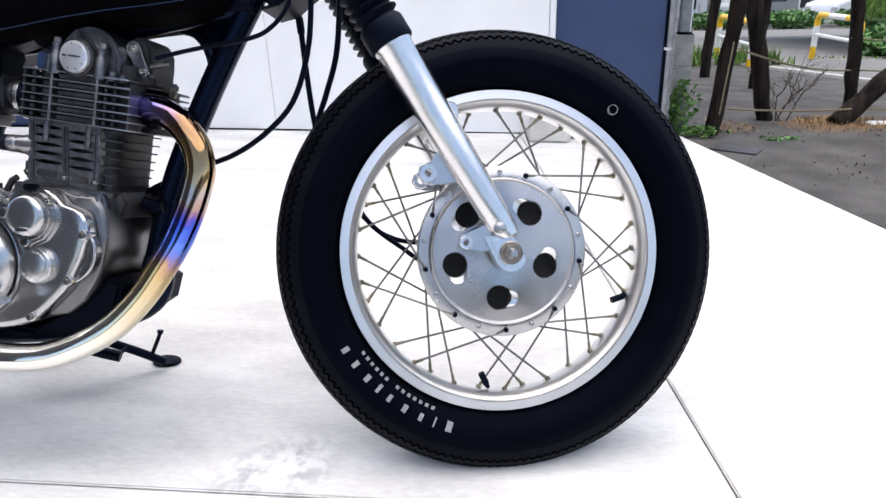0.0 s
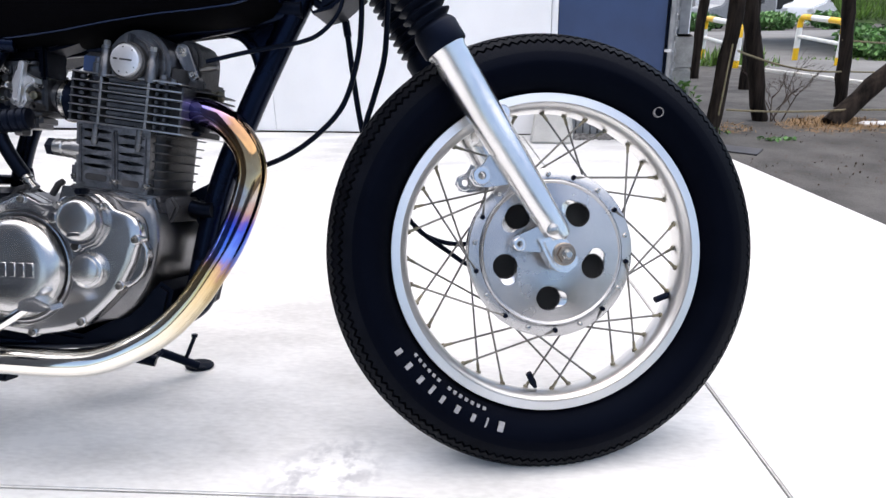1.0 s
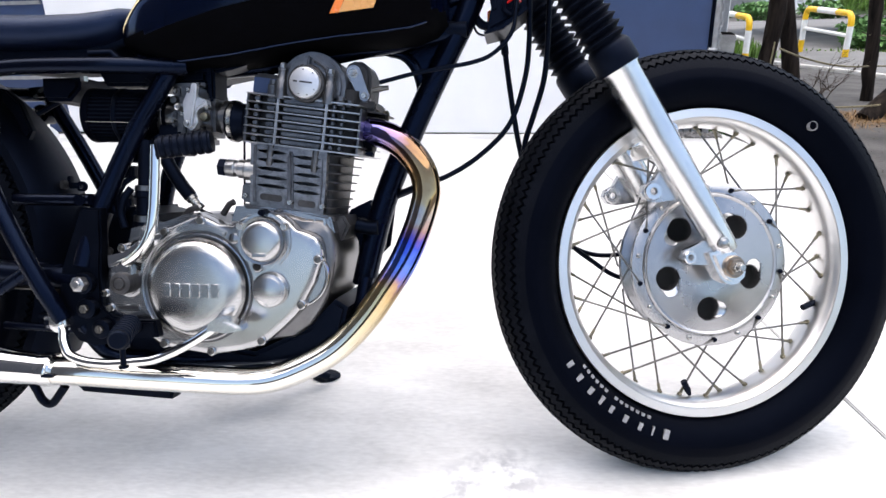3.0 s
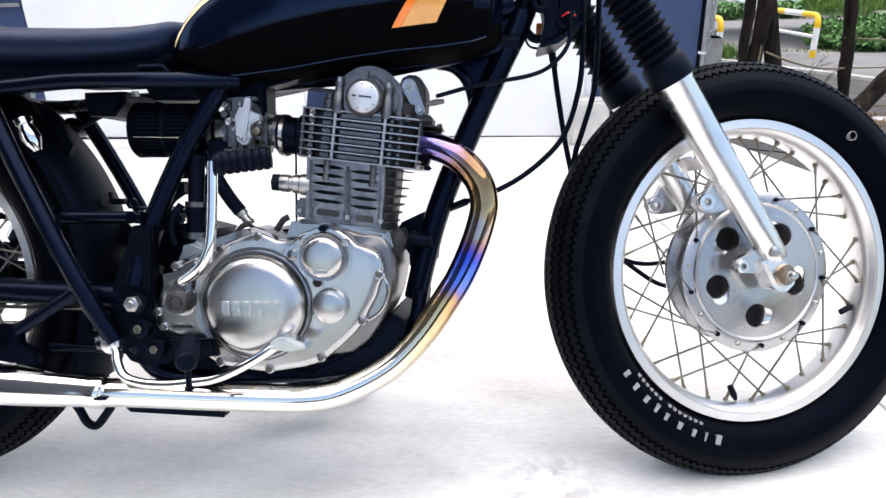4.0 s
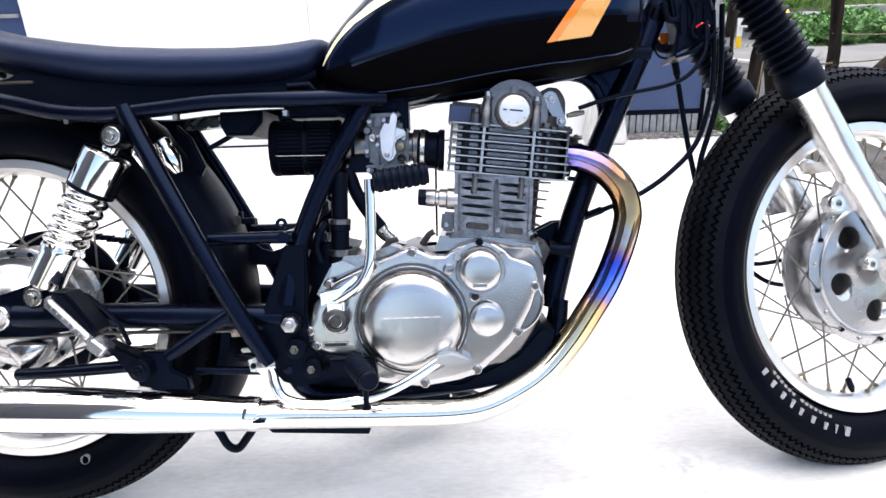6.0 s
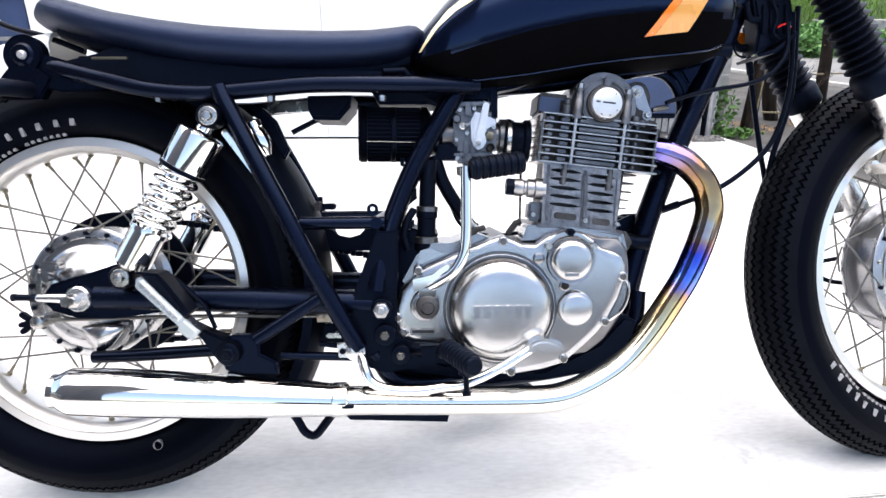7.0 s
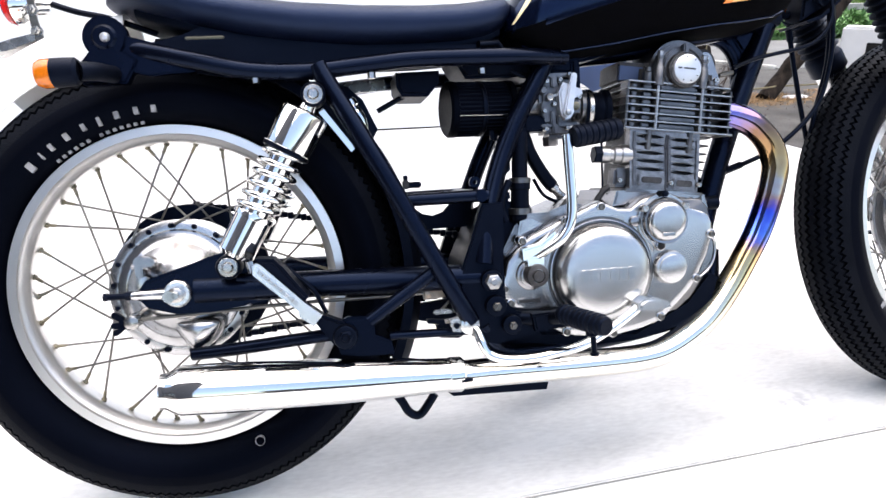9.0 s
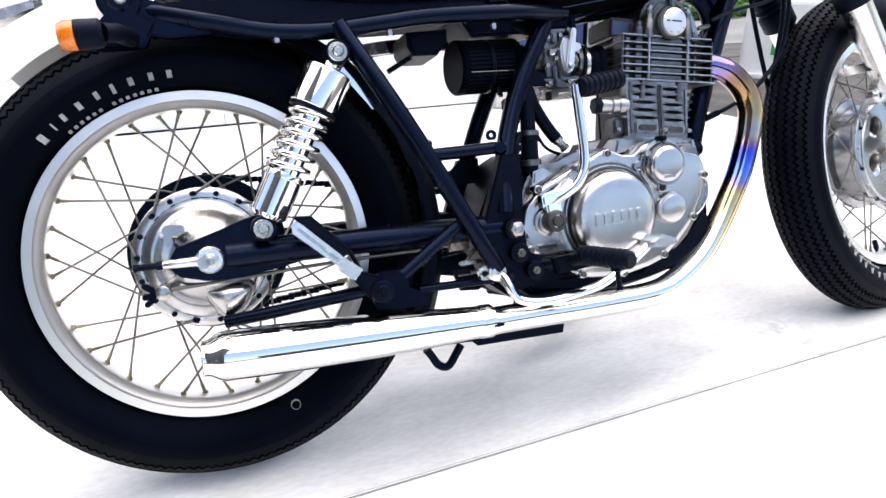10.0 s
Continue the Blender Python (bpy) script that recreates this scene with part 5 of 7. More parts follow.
part("clevis", join(plate([(0.353, 0.318), (0.3675, 0.32), (0.3887, 0.32), (0.3887, 0.3025), (0.355, 0.3015)], -0.1, -0.088, bevel=0.0025), disc((0.361, 0.3105), 0.0055, -0.104, -0.098, 0.001)), COPPER, rod, "yellowed clevis")
part("stand_bracket", join(plate([(0.3517, 0.284), (0.4, 0.288), (0.43, 0.23), (0.415, 0.2225), (0.385, 0.226), (0.377, 0.252), (0.349, 0.2585)], -0.038, -0.026, bevel=0.002), plate([(0.357, 0.272), (0.384, 0.269), (0.385, 0.262), (0.358, 0.265)], -0.102, -0.094, bevel=0.001)), SATIN, bike, "black stand bracket")

# rear hub
rw = rear_wheel
part("hub_drum", lathe([(0.06, -0.034), (0.088, -0.037), (0.1, -0.038), (0.105, -0.035), (0.105, -0.03), (0.094, -0.026), (0.09, 0.0), (0.092, 0.03), (0.102, 0.034), (0.102, 0.04), (0.09, 0.05), (0, 0.06)], 72), HUBM, rw, "aluminium rear drum")
part("brake_plate", lathe([(0, -0.081), (0.015, -0.0806), (0.03, -0.0785), (0.043, -0.0735), (0.054, -0.0665), (0.063, -0.0585), (0.07, -0.0515), (0.0755, -0.0465), (0.081, -0.0435), (0.0885, -0.0425), (0.0905, -0.04), (0.0905, -0.034)], 72), POLISH, rw, "domed aluminium brake plate")
part("brake_cam", join(capsule((-0.042, 0.05), (-0.026, 0.049), (0.0072, 0.006), -0.098, -0.075, 0.003), capsule((-0.043, 0.046), (-0.0425, 0.031), (0.0058, 0.005), -0.0955, -0.07, 0.002), tube([(-0.053, -0.09, 0.043), (-0.03, -0.09, 0.0405)], 0.0036, 10)), CASE, rw, "brake cam clamp")
lobe = [(p.x, p.y) for p in smooth_path([(-0.014, -0.044, 0), (0.01, -0.036, 0), (0.04, -0.036, 0), (0.062, -0.044, 0), (0.063, -0.06, 0), (0.05, -0.08, 0), (0.033, -0.092, 0), (0.017, -0.0965, 0), (0.006, -0.088, 0), (-0.004, -0.073, 0), (-0.012, -0.058, 0), (-0.014, -0.044, 0)], 3)][:-1]
part("plate_lobe", pillow(lobe, ((1.0, -0.036), (0.97, -0.052), (0.88, -0.064), (0.7, -0.0725), (0.42, -0.0775), (0.12, -0.079)), (0.026, -0.06)), POLISH, rw, "teardrop bulge of the brake plate")
for k in range(18):
    a = radians(20 * k + 13.4)
    part("rivet", lathe([(0, -0.0425), (0.0028, -0.042), (0.0042, -0.0405), (0.0042, -0.037)], 10, c=(0.0965 * math.cos(a), 0, 0.0965 * math.sin(a))), SATIN, rw)
teeth = []
for k in range(172):
    a = 2 * math.pi * k / 172
    r = 0.119 if (k // 2) % 2 == 0 else 0.113
    teeth.append((r * math.cos(a), r * math.sin(a)))
part("sprocket", plate(teeth, 0.062, 0.068), SATIN, rw, "dark chain sprocket")
part("chain_loop", lathe([(0.1, 0.058), (0.124, 0.058), (0.1255, 0.06), (0.1255, 0.071), (0.124, 0.073), (0.1, 0.073)], 90, True), SATIN, rw, "dark chain round the sprocket")
part("rear_axle_spindle", tube([(0, -0.12, 0), (0, 0.13, 0)], 0.0085, 14), STEEL, rw)
part("valve", tube([(0.105, 0, -0.19), (0.1, -0.004, -0.172)], 0.0042, 10), PLASTIC, rw)
# chain runs on the far side
n = 46
for z0, z1 in ((0.463, 0.372), (0.234, 0.288)):
    b = []
    for k in range(n):
        t = k / (n - 1)
        b.append(box(-0.008, 0.008, -0.009, 0.009, -0.0055, 0.0055, 0.002, 1))
        b[-1].transform(Matrix.Translation((0.01 + 0.48 * t, 0.07, z0 + (z1 - z0) * t)) @ Matrix.Diagonal((0.8 if k % 2 else 0.6, 0.8 if k % 2 else 1.0, 0.8 if k % 2 else 1.0, 1)))
    part("drive_chain", join(*b), SATIN, bike, "dark drive chain")

# shock absorbers
def shock(s):
    a, b = Vector((0.217, s * 0.146, 0.606)), Vector((0.084, s * 0.146, 0.3785))
    d = b - a
    L = d.length
    body = part("shock_absorber", join(lathe_along([(0, 0.03), (0.0135, 0.03), (0.0135, L - 0.03), (0, L - 0.03)], a, d, 24), lathe_along([(0, 0.012), (0.011, 0.014), (0.012, 0.022), (0.03, 0.0255), (0.0335, 0.028), (0.0345, 0.032), (0.0345, 0.082), (0.0325, 0.084), (0.012, 0.084)], a, d, 40), lathe_along([(0.012, 0.182), (0.028, 0.182), (0.0285, 0.184), (0.0285, 0.189), (0.0258, 0.19), (0.0258, 0.242), (0.02, 0.248), (0, 0.248)], a, d, 40)), CHROME, bike, "chromed shock absorber with exposed coil", at=Matrix.Translation((0, -0.02 * s, 0)))
    pts = []
    turns, n = 6.2, 180
    u = d.normalized()
    e1 = Vector((0, 1, 0))
    e2 = u.cross(e1)
    for k in range(n):
        t = k / (n - 1)
        an = 2 * math.pi * turns * t
        pts.append(a + u * (0.083 + 0.1 * t) + 0.0272 * (math.cos(an) * e1 + math.sin(an) * e2))
    part("coil_spring", tube(pts, 0.0043, 10), CHROME, body, "chromed coil spring")
    part("spring_collar", lathe_along([(0.014, 0.08), (0.0335, 0.0835), (0.0335, 0.0885), (0.03, 0.0905), (0.014, 0.0905)], a, d, 36), SATIN, body, "black spring collar")
    part("damper_body", lathe_along([(0.0136, 0.088), (0.0185, 0.0885), (0.0185, 0.183), (0.0136, 0.184)], a, d, 28), CHROME, body)
    for c in (a, b):
        part("shock_eye", join(lathe([(0.008, s * 0.128), (0.0165, s * 0.128), (0.0172, s * 0.132), (0.0172, s * 0.16), (0.0155, s * 0.163), (0.008, s * 0.163)], 28, c=(c.x, 0, c.z))), SATIN, body)
        part("eye_nut", join(lathe([(0, s * 0.171), (0.006, s * 0.1705), (0.0078, s * 0.168), (0.0082, s * 0.1645), (0.0125, s * 0.1642), (0.0135, s * 0.163), (0.0135, s * 0.16), (0, s * 0.16)], 24, c=(c.x, 0, c.z)), tube([(c.x, s * 0.1, c.z), (c.x, s * 0.165, c.z)], 0.007, 10)), STEEL, body)


shock(-1)
shock(1)
part("stay_sleeve", plate([(0.222, 0.585), (0.228, 0.592), (0.27, 0.532), (0.264, 0.527)], -0.101, -0.097, bevel=0.001), CHROME, bike, "bright strip on the frame")

# inner mudguard behind the rear wheel's leading edge
secs = []
for k in range(36):
    a = radians(-28 + 118 * k / 35)
    r = 0.348
    ring = []
    for w, dr in ((-0.07, -0.016), (-0.069, -0.002), (-0.05, 0.012), (0.0, 0.018), (0.05, 0.012), (0.069, -0.002), (0.07, -0.016), (0.066, -0.016), (0.048, 0.008), (0.0, 0.014), (-0.048, 0.008), (-0.066, -0.016)):
        ring.append((r * math.cos(a) * 1.0 + dr * math.cos(a), w, 0.345 + r * math.sin(a) + dr * math.sin(a)))
    secs.append(ring)
guard = part("inner_mudguard", loft(secs), PLASTIC, bike, "black plastic inner mudguard")
part("guard_lug", box(0.343, 0.353, -0.02, -0.008, 0.467, 0.482, 0.002), CASTDK, guard)
part("guard_bracket", plate([(0.2446, 0.6342), (0.267, 0.6293), (0.2887, 0.6085), (0.3087, 0.5628), (0.3004, 0.5476), (0.2898, 0.5591), (0.277, 0.5874), (0.2597, 0.6094)], -0.034, -0.022, bevel=0.003), SATIN, bike, "black electrics box before the rear wheel")
# black plate added to fill the dark area below the cross rail
part("cross_rail_plate", plate([(0.335, 0.438), (0.362, 0.436), (0.376, 0.424), (0.393, 0.42), (0.41, 0.425), (0.422, 0.437), (0.46, 0.44), (0.46, 0.398), (0.335, 0.398)], 0.02, 0.026, bevel=0.001), SATIN, bike, "black plate added below the cross rail")
part("far_canister", lathe_along([(0, 0), (0.009, 0.0), (0.0135, 0.003), (0.0135, 0.012), (0.011, 0.014), (0.011, 0.018), (0.0135, 0.02), (0.0145, 0.034), (0.011, 0.046), (0.006, 0.056), (0, 0.058)], (0.262, -0.083, 0.603), (0.42, 0, -0.9), 28), CHROME, bike, "chromed canister")
part("under_seat_box", plate([(0.3407, 0.645), (0.4085, 0.6458), (0.4065, 0.6271), (0.3888, 0.6075), (0.3487, 0.6086), (0.3408, 0.6227)], -0.05, 0.05, bevel=0.006), PLASTIC, bike, "black box under the seat")
part("breather_pipe", tube([(0.375, -0.02, 0.622), (0.345, -0.02, 0.608), (0.311, -0.02, 0.591)], 0.0042, 10), CABLE, bike)
part("seat_underplate", plate([(0.24, 0.645), (0.33, 0.65), (0.335, 0.632), (0.25, 0.628)], 0.05, 0.06), STEEL, bike)
for u in (0.14, 0.3, 0.46):
    part("rail_bolt", lathe_along([(0, 0), (0.006, 0), (0.006, 0.008), (0, 0.008)], (u, -0.112, 0.628), (0, 0, 1), 6), STEEL, bike)
part("seat_bolt_strip", box(0.055, 0.106, -0.132, -0.126, 0.6855, 0.6892, 0.0015), BRASS, bike, "brass-coloured strip")

part("under_seat_panel", plate([(0.0, 0.69), (0.045, 0.7), (0.07, 0.71), (0.13, 0.696), (0.3, 0.676), (0.46, 0.674), (0.46, 0.66), (0.3, 0.652), (0.2, 0.642), (0.1, 0.64), (0.0, 0.66), (-0.04, 0.68)], -0.095, -0.088, bevel=0.002), PLASTIC, bike, "black panel under the seat")
part("wiring_tray", plate([(0.43, 0.665), (0.6, 0.682), (0.72, 0.69), (0.72, 0.672), (0.66, 0.655), (0.59, 0.642), (0.56, 0.632), (0.45, 0.632)], -0.045, 0.06, bevel=0.005), PLASTIC, bike, "black wiring tray under the tank")
part("tray_connector", join(box(0.6, 0.632, -0.05, -0.02, 0.648, 0.668, 0.003), box(0.55, 0.575, -0.055, -0.03, 0.635, 0.65, 0.003), tube(smooth_path([(0.52, -0.05, 0.64), (0.54, -0.055, 0.63), (0.57, -0.05, 0.632), (0.6, -0.04, 0.645)]), 0.0035, 8)), SATIN, bike)
# added plate in shade colour, closing the see-through gap below the tank
part("tank_gap_fill", plate([(0.6, 0.688), (0.8, 0.705), (0.8, 0.684), (0.69, 0.666), (0.64, 0.66)], -0.03, 0.03, bevel=0.003), UNDERSHADE, bike)
part("rail_tab", plate(ring_pts((0.442, 0.472), 0.0085, 18, -60, 240), -0.104, -0.1, [ring_pts((0.442, 0.472), 0.0035, 10)]), BLACK, bike)
part("wire_connector", join(box(0.35, 0.374, -0.008, 0.012, 0.468, 0.478, 0.002), box(0.346, 0.353, -0.004, 0.004, 0.475, 0.489, 0.001)), PLASTIC, bike)
# ---- seat ----
def oval(u, hw, v0, v1, p=3.0, n=36, low=1.0):
    vc, hv = (v0 + v1) / 2, (v1 - v0) / 2
    out = []
    for k in range(n):
        a = 2 * math.pi * k / n
        c, s = math.cos(a), math.sin(a)
        x = hw * math.copysign(abs(c) ** (2 / p), c)
        z = hv * math.copysign(abs(s) ** (2 / p), s)
        if z < 0:
            x *= low
        out.append((u, x, vc + z))
    return out


su = [-0.067, -0.061, -0.05, -0.03, 0.0, 0.06, 0.13, 0.2, 0.29, 0.38, 0.44, 0.48, 0.505, 0.52]
s_lo = [0.756, 0.75, 0.746, 0.74, 0.728, 0.709, 0.692, 0.679, 0.672, 0.672, 0.675, 0.683, 0.696, 0.712]
s_hi = [0.764, 0.776, 0.787, 0.793, 0.785, 0.769, 0.757, 0.748, 0.742, 0.74, 0.742, 0.747, 0.751, 0.744]
s_w = [0.03, 0.056, 0.074, 0.094, 0.105, 0.116, 0.122, 0.126, 0.126, 0.122, 0.116, 0.108, 0.1, 0.07]
secs = []
for k in range(53):
    u = su[0] + (su[-1] - su[0]) * k / 52
    secs.append(oval(u, lerp_table(u, su, s_w), lerp_table(u, su, s_lo), lerp_table(u, su, s_hi), 2.5))
seat = part("seat", loft(secs), VINYL, bike, "long black vinyl seat with a swept tail")
part("seat_piping", tube([(u, -lerp_table(u, su, s_w) * 0.985, lerp_table(u, su, s_lo) * 0.5 + lerp_table(u, su, s_hi) * 0.5 + 0.004) for u in np.linspace(-0.03, 0.5, 40)], 0.0012, 8), VINYL, seat)
part("seat_base", loft([oval(u, lerp_table(u, su, s_w) * 0.72, lerp_table(u, su, s_lo) - 0.008, lerp_table(u, su, s_lo) + 0.02, 5) for u in np.linspace(-0.02, 0.5, 24)]), PLASTIC, seat)

# ---- tank ----
tu = [0.502, 0.508, 0.52, 0.55, 0.6, 0.68, 0.76, 0.84, 0.9, 0.95, 0.98, 0.995]
t_lo = [0.69, 0.676, 0.664, 0.652, 0.65, 0.6595, 0.672, 0.682, 0.687, 0.694, 0.706, 0.725]
t_hi = [0.7, 0.722, 0.745, 0.78, 0.83, 0.875, 0.895, 0.9, 0.895, 0.88, 0.86, 0.83]
t_w = [0.05, 0.085, 0.102, 0.117, 0.127, 0.134, 0.138, 0.138, 0.134, 0.122, 0.1, 0.05]
TP = 2.6


def tank_at(u):
    return lerp_table(u, tu, t_w), lerp_table(u, tu, t_lo), lerp_table(u, tu, t_hi)


def tank_side(u, v):
    """How far out the tank's near face is at (u, v)."""
    hw, lo, hi = tank_at(u)
    c = min(0.999, abs((v - (lo + hi) / 2) / ((hi - lo) / 2)))
    return -hw * (1 - c ** TP) ** (1 / TP)


us = sorted(set([0.502, 0.505, 0.508, 0.514] + [0.502 + 0.493 * k / 60 for k in range(61)]))
tank = part("fuel_tank", loft([oval(u, *tank_at(u), p=TP, n=64) for u in us]), None, bike, "deep glossy black fuel tank with gold stripes", mats=[TANKM, UNDERSHADE])
# downward faces go matt black: shade below the tank put into the colour
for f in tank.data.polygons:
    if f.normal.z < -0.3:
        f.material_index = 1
seam = [(u, tank_side(u, tank_at(u)[1] + 0.012) - 0.001, tank_at(u)[1] + 0.012) for u in np.linspace(0.53, 0.97, 40)]
part("tank_seam", tube(seam, 0.0022, 8), TANKM, tank)


def decal(quad, mat, label, n=16, m=8):
    """A thin stripe that lies on the tank's near face; quad: four (u, v)."""
    bm = bmesh.new()
    a, b, c, d = [Vector((q[0], q[1])) for q in quad]
    g = []
    for i in range(n + 1):
        row = []
        for j in range(m + 1):
            s, t = i / n, j / m
            p = (a * (1 - s) + b * s) * (1 - t) + (d * (1 - s) + c * s) * t
            row.append(bm.verts.new((p.x, tank_side(p.x, p.y) - 0.0012, p.y)))
        g.append(row)
    for i in range(n):
        for j in range(m):
            bm.faces.new((g[i][j], g[i + 1][j], g[i + 1][j + 1], g[i][j + 1]))
    return part("stripe", bm, mat, tank, label)


decal([(0.839, 0.717), (0.852, 0.7185), (0.902, 0.785), (0.889, 0.786)], ORANGE, "orange stripe")
decal([(0.8525, 0.7187), (0.902, 0.724), (0.935, 0.782), (0.9025, 0.785)], GOLD, "gold panel")
for q in (((0.513, 0.7), (0.5165, 0.7), (0.5395, 0.73), (0.533, 0.731)), ((0.533, 0.731), (0.5395, 0.73), (0.567, 0.754), (0.555, 0.757)), ((0.555, 0.757), (0.567, 0.754), (0.61, 0.777), (0.589, 0.781)), ((0.589, 0.781), (0.61, 0.777), (0.66, 0.8), (0.63, 0.803))):
    decal(q, CREAM, "pale gold pinstripe", 10, 4)
# rear tank mount
part("tank_mount", box(0.488, 0.52, -0.03, 0.03, 0.66, 0.69, 0.004), SATIN, bike)
part("tank_strap", tube([(0.46, -0.1, 0.672), (0.49, -0.09, 0.675), (0.51, -0.08, 0.652)], 0.006, 10), SATIN, bike)

# ---- carburettor and intake ----
carb = part("carburettor", join(box(0.565, 0.632, -0.05, 0.01, 0.553, 0.624, 0.006), lathe_along([(0, 0), (0.022, 0), (0.022, 0.09), (0, 0.09)], (0.598, -0.02, 0.545), (0, 0, 1), 28), lathe_along([(0.02, 0), (0.027, 0.002), (0.027, 0.012), (0.023, 0.014), (0.023, 0.082), (0.028, 0.084), (0.028, 0.094)], (0.555, -0.015, 0.586), (1, 0, -0.04), 28)), CAST, bike, "grey cast carburettor with small screws")
part("float_bowl", join(box(0.572, 0.622, -0.05, -0.002, 0.532, 0.556, 0.008), box(0.565, 0.628, -0.053, 0.0, 0.551, 0.5555, 0.0015), lathe_along([(0, 0), (0.011, 0), (0.013, 0.003), (0.013, 0.014), (0, 0.014)], (0.583, -0.038, 0.521), (0, 0, 1), 6)), CRANK, carb)
part("carb_top", join(box(0.563, 0.622, -0.05, 0.02, 0.6325, 0.655, 0.006), box(0.62, 0.634, -0.05, 0.0, 0.606, 0.655, 0.004)), SATIN, carb)
part("carb_top_flange", box(0.565, 0.6225, -0.056, 0.005, 0.6275, 0.6335, 0.0015), CAST, carb)
part("pump_cover", plate([(0.5979, 0.6173), (0.609, 0.6143), (0.6161, 0.6104), (0.6281, 0.6054), (0.6295, 0.5985), (0.6168, 0.5924), (0.6123, 0.5847), (0.6145, 0.5718), (0.6091, 0.5626), (0.6015, 0.5599), (0.5944, 0.5658), (0.5916, 0.5779), (0.5907, 0.6023)], -0.07, -0.052, bevel=0.003), BADGE, carb, "pale alloy pump cover")
part("pump_lever", capsule((0.6136, 0.6253), (0.602, 0.57), (0.0048, 0.0068), -0.0775, -0.068, 0.0022), BADGE, carb)
part("pump_screw", disc((0.6015, 0.5699), 0.0042, -0.081, -0.074, 0.001, 16), FIN, carb)
part("throttle_drum", lathe([(0, -0.058), (0.005, -0.058), (0.0065, -0.056), (0.0065, -0.05)], 16, c=(0.5701, 0, 0.6078)), CRANK, carb)
part("choke_ring", lathe([(0.0028, -0.061), (0.0052, -0.062), (0.006, -0.06), (0.006, -0.05)], 18, c=(0.5788, 0, 0.5962)), FIN, carb)
part("choke_link", join(capsule((0.5788, 0.5962), (0.5925, 0.6005), (0.0022, 0.0018), -0.06, -0.057), disc((0.5925, 0.6005), 0.0034, -0.062, -0.05, 0.0008, 14)), FIN, carb)
part("jet_cover", disc((0.6201, 0.581), 0.0068, -0.061, -0.05, 0.0015, 20), BRASS, carb, "brass jet plug")
part("fuel_stub", lathe([(0.003, -0.06), (0.0055, -0.064), (0.0068, -0.062), (0.0068, -0.045)], 18, c=(0.6214, 0, 0.5636)), CASTDK, carb)
for u0, u1, v0, v1 in ((0.5695, 0.58, 0.6135, 0.6275), (0.583, 0.5925, 0.612, 0.629), (0.594, 0.5995, 0.616, 0.629), (0.5805, 0.5875, 0.553, 0.5755), (0.5905, 0.598, 0.553, 0.568), (0.566, 0.572, 0.566, 0.59), (0.569, 0.577, 0.541, 0.5525), (0.583, 0.592, 0.5405, 0.5525)):
    part("carb_rib", box(u0, u1, -0.0575, -0.048, v0, v1, 0.0018), CAST, carb)
for u, v in ((0.5691, 0.5756), (0.5747, 0.6207), (0.5968, 0.6225), (0.6055, 0.5475), (0.5705, 0.5475), (0.612, 0.6305), (0.5855, 0.5855), (0.6265, 0.5945)):
    part("carb_screw", screw((u, v), 0.0036, -0.062, -0.05), STEEL, carb)
part("rubber_boot", lathe_along([(0, 0), (0.03, 0), (0.032, 0.004), (0.032, 0.014), (0.029, 0.018), (0.029, 0.03), (0.033, 0.034), (0.033, 0.042), (0, 0.042)], (0.645, -0.015, 0.578), (1, 0, -0.06), 30), PLASTIC, bike, "black rubber intake boot")
part("hose_clip", lathe_along([(0.0325, 0.004), (0.0335, 0.005), (0.0335, 0.011), (0.0325, 0.012)], (0.645, -0.015, 0.578), (1, 0, -0.06), 30), STEEL, bike)
part("filter_clip", lathe_along([(0, 0), (0.03, 0), (0.033, 0.003), (0.033, 0.012), (0.03, 0.015), (0.028, 0.04), (0, 0.04)], (0.53, -0.015, 0.586), (1, 0, -0.03), 30), CRANK, bike)
filt = part("air_filter", lathe_along([(0, 0.0), (0.03, 0.001), (0.04, 0.0), (0.0435, 0.004), (0.0435, 0.013), (0.0405, 0.014), (0.0405, 0.098), (0.0435, 0.099), (0.0435, 0.108), (0.036, 0.112), (0.03, 0.116), (0.03, 0.13), (0, 0.13)], (0.416, -0.03, 0.587), (1, 0.1, -0.01), 48), RUBBER, bike, "black pleated pod air filter")
for k in range(40):
    a = 2 * math.pi * k / 40
    e1, e2 = Vector((0, 1, 0)), Vector((0, 0, 1))
    o = Vector((0.431, -0.0285, 0.5868)) + 0.0412 * (math.cos(a) * e1 + math.sin(a) * e2)
    part("pleat", tube([o, o + Vector((0.082, 0.0082, -0.0008))], 0.0016, 5), PLASTIC, filt)
part("filter_band", lathe_along([(0.0425, 0.05), (0.0435, 0.051), (0.0435, 0.057), (0.0425, 0.058)], (0.416, -0.03, 0.587), (1, 0.1, -0.01), 40), SATIN, filt)
part("filter_bright_line", tube([(0.432, -0.0725, 0.5735), (0.512, -0.0645, 0.572)], 0.001, 6), STEEL, filt)
part("filter_tab", join(box(0.482, 0.488, -0.05, -0.044, 0.536, 0.55, 0.001), tube([(0.494, -0.03, 0.535), (0.494, -0.03, 0.55)], 0.004, 8)), SATIN, filt)
breather = part("crank_breather", lathe_along([(0.0, 0.012), (0.0125, 0.012), (0.0135, 0.014), (0.0135, 0.026), (0.0115, 0.028), (0.0115, 0.031), (0.0145, 0.033), (0.0145, 0.043), (0.0165, 0.045), (0.0165, 0.062), (0, 0.062)], (0.645, -0.06, 0.5035), (1, 0, -0.08), 28), FIN, bike, "steel breather fitting")
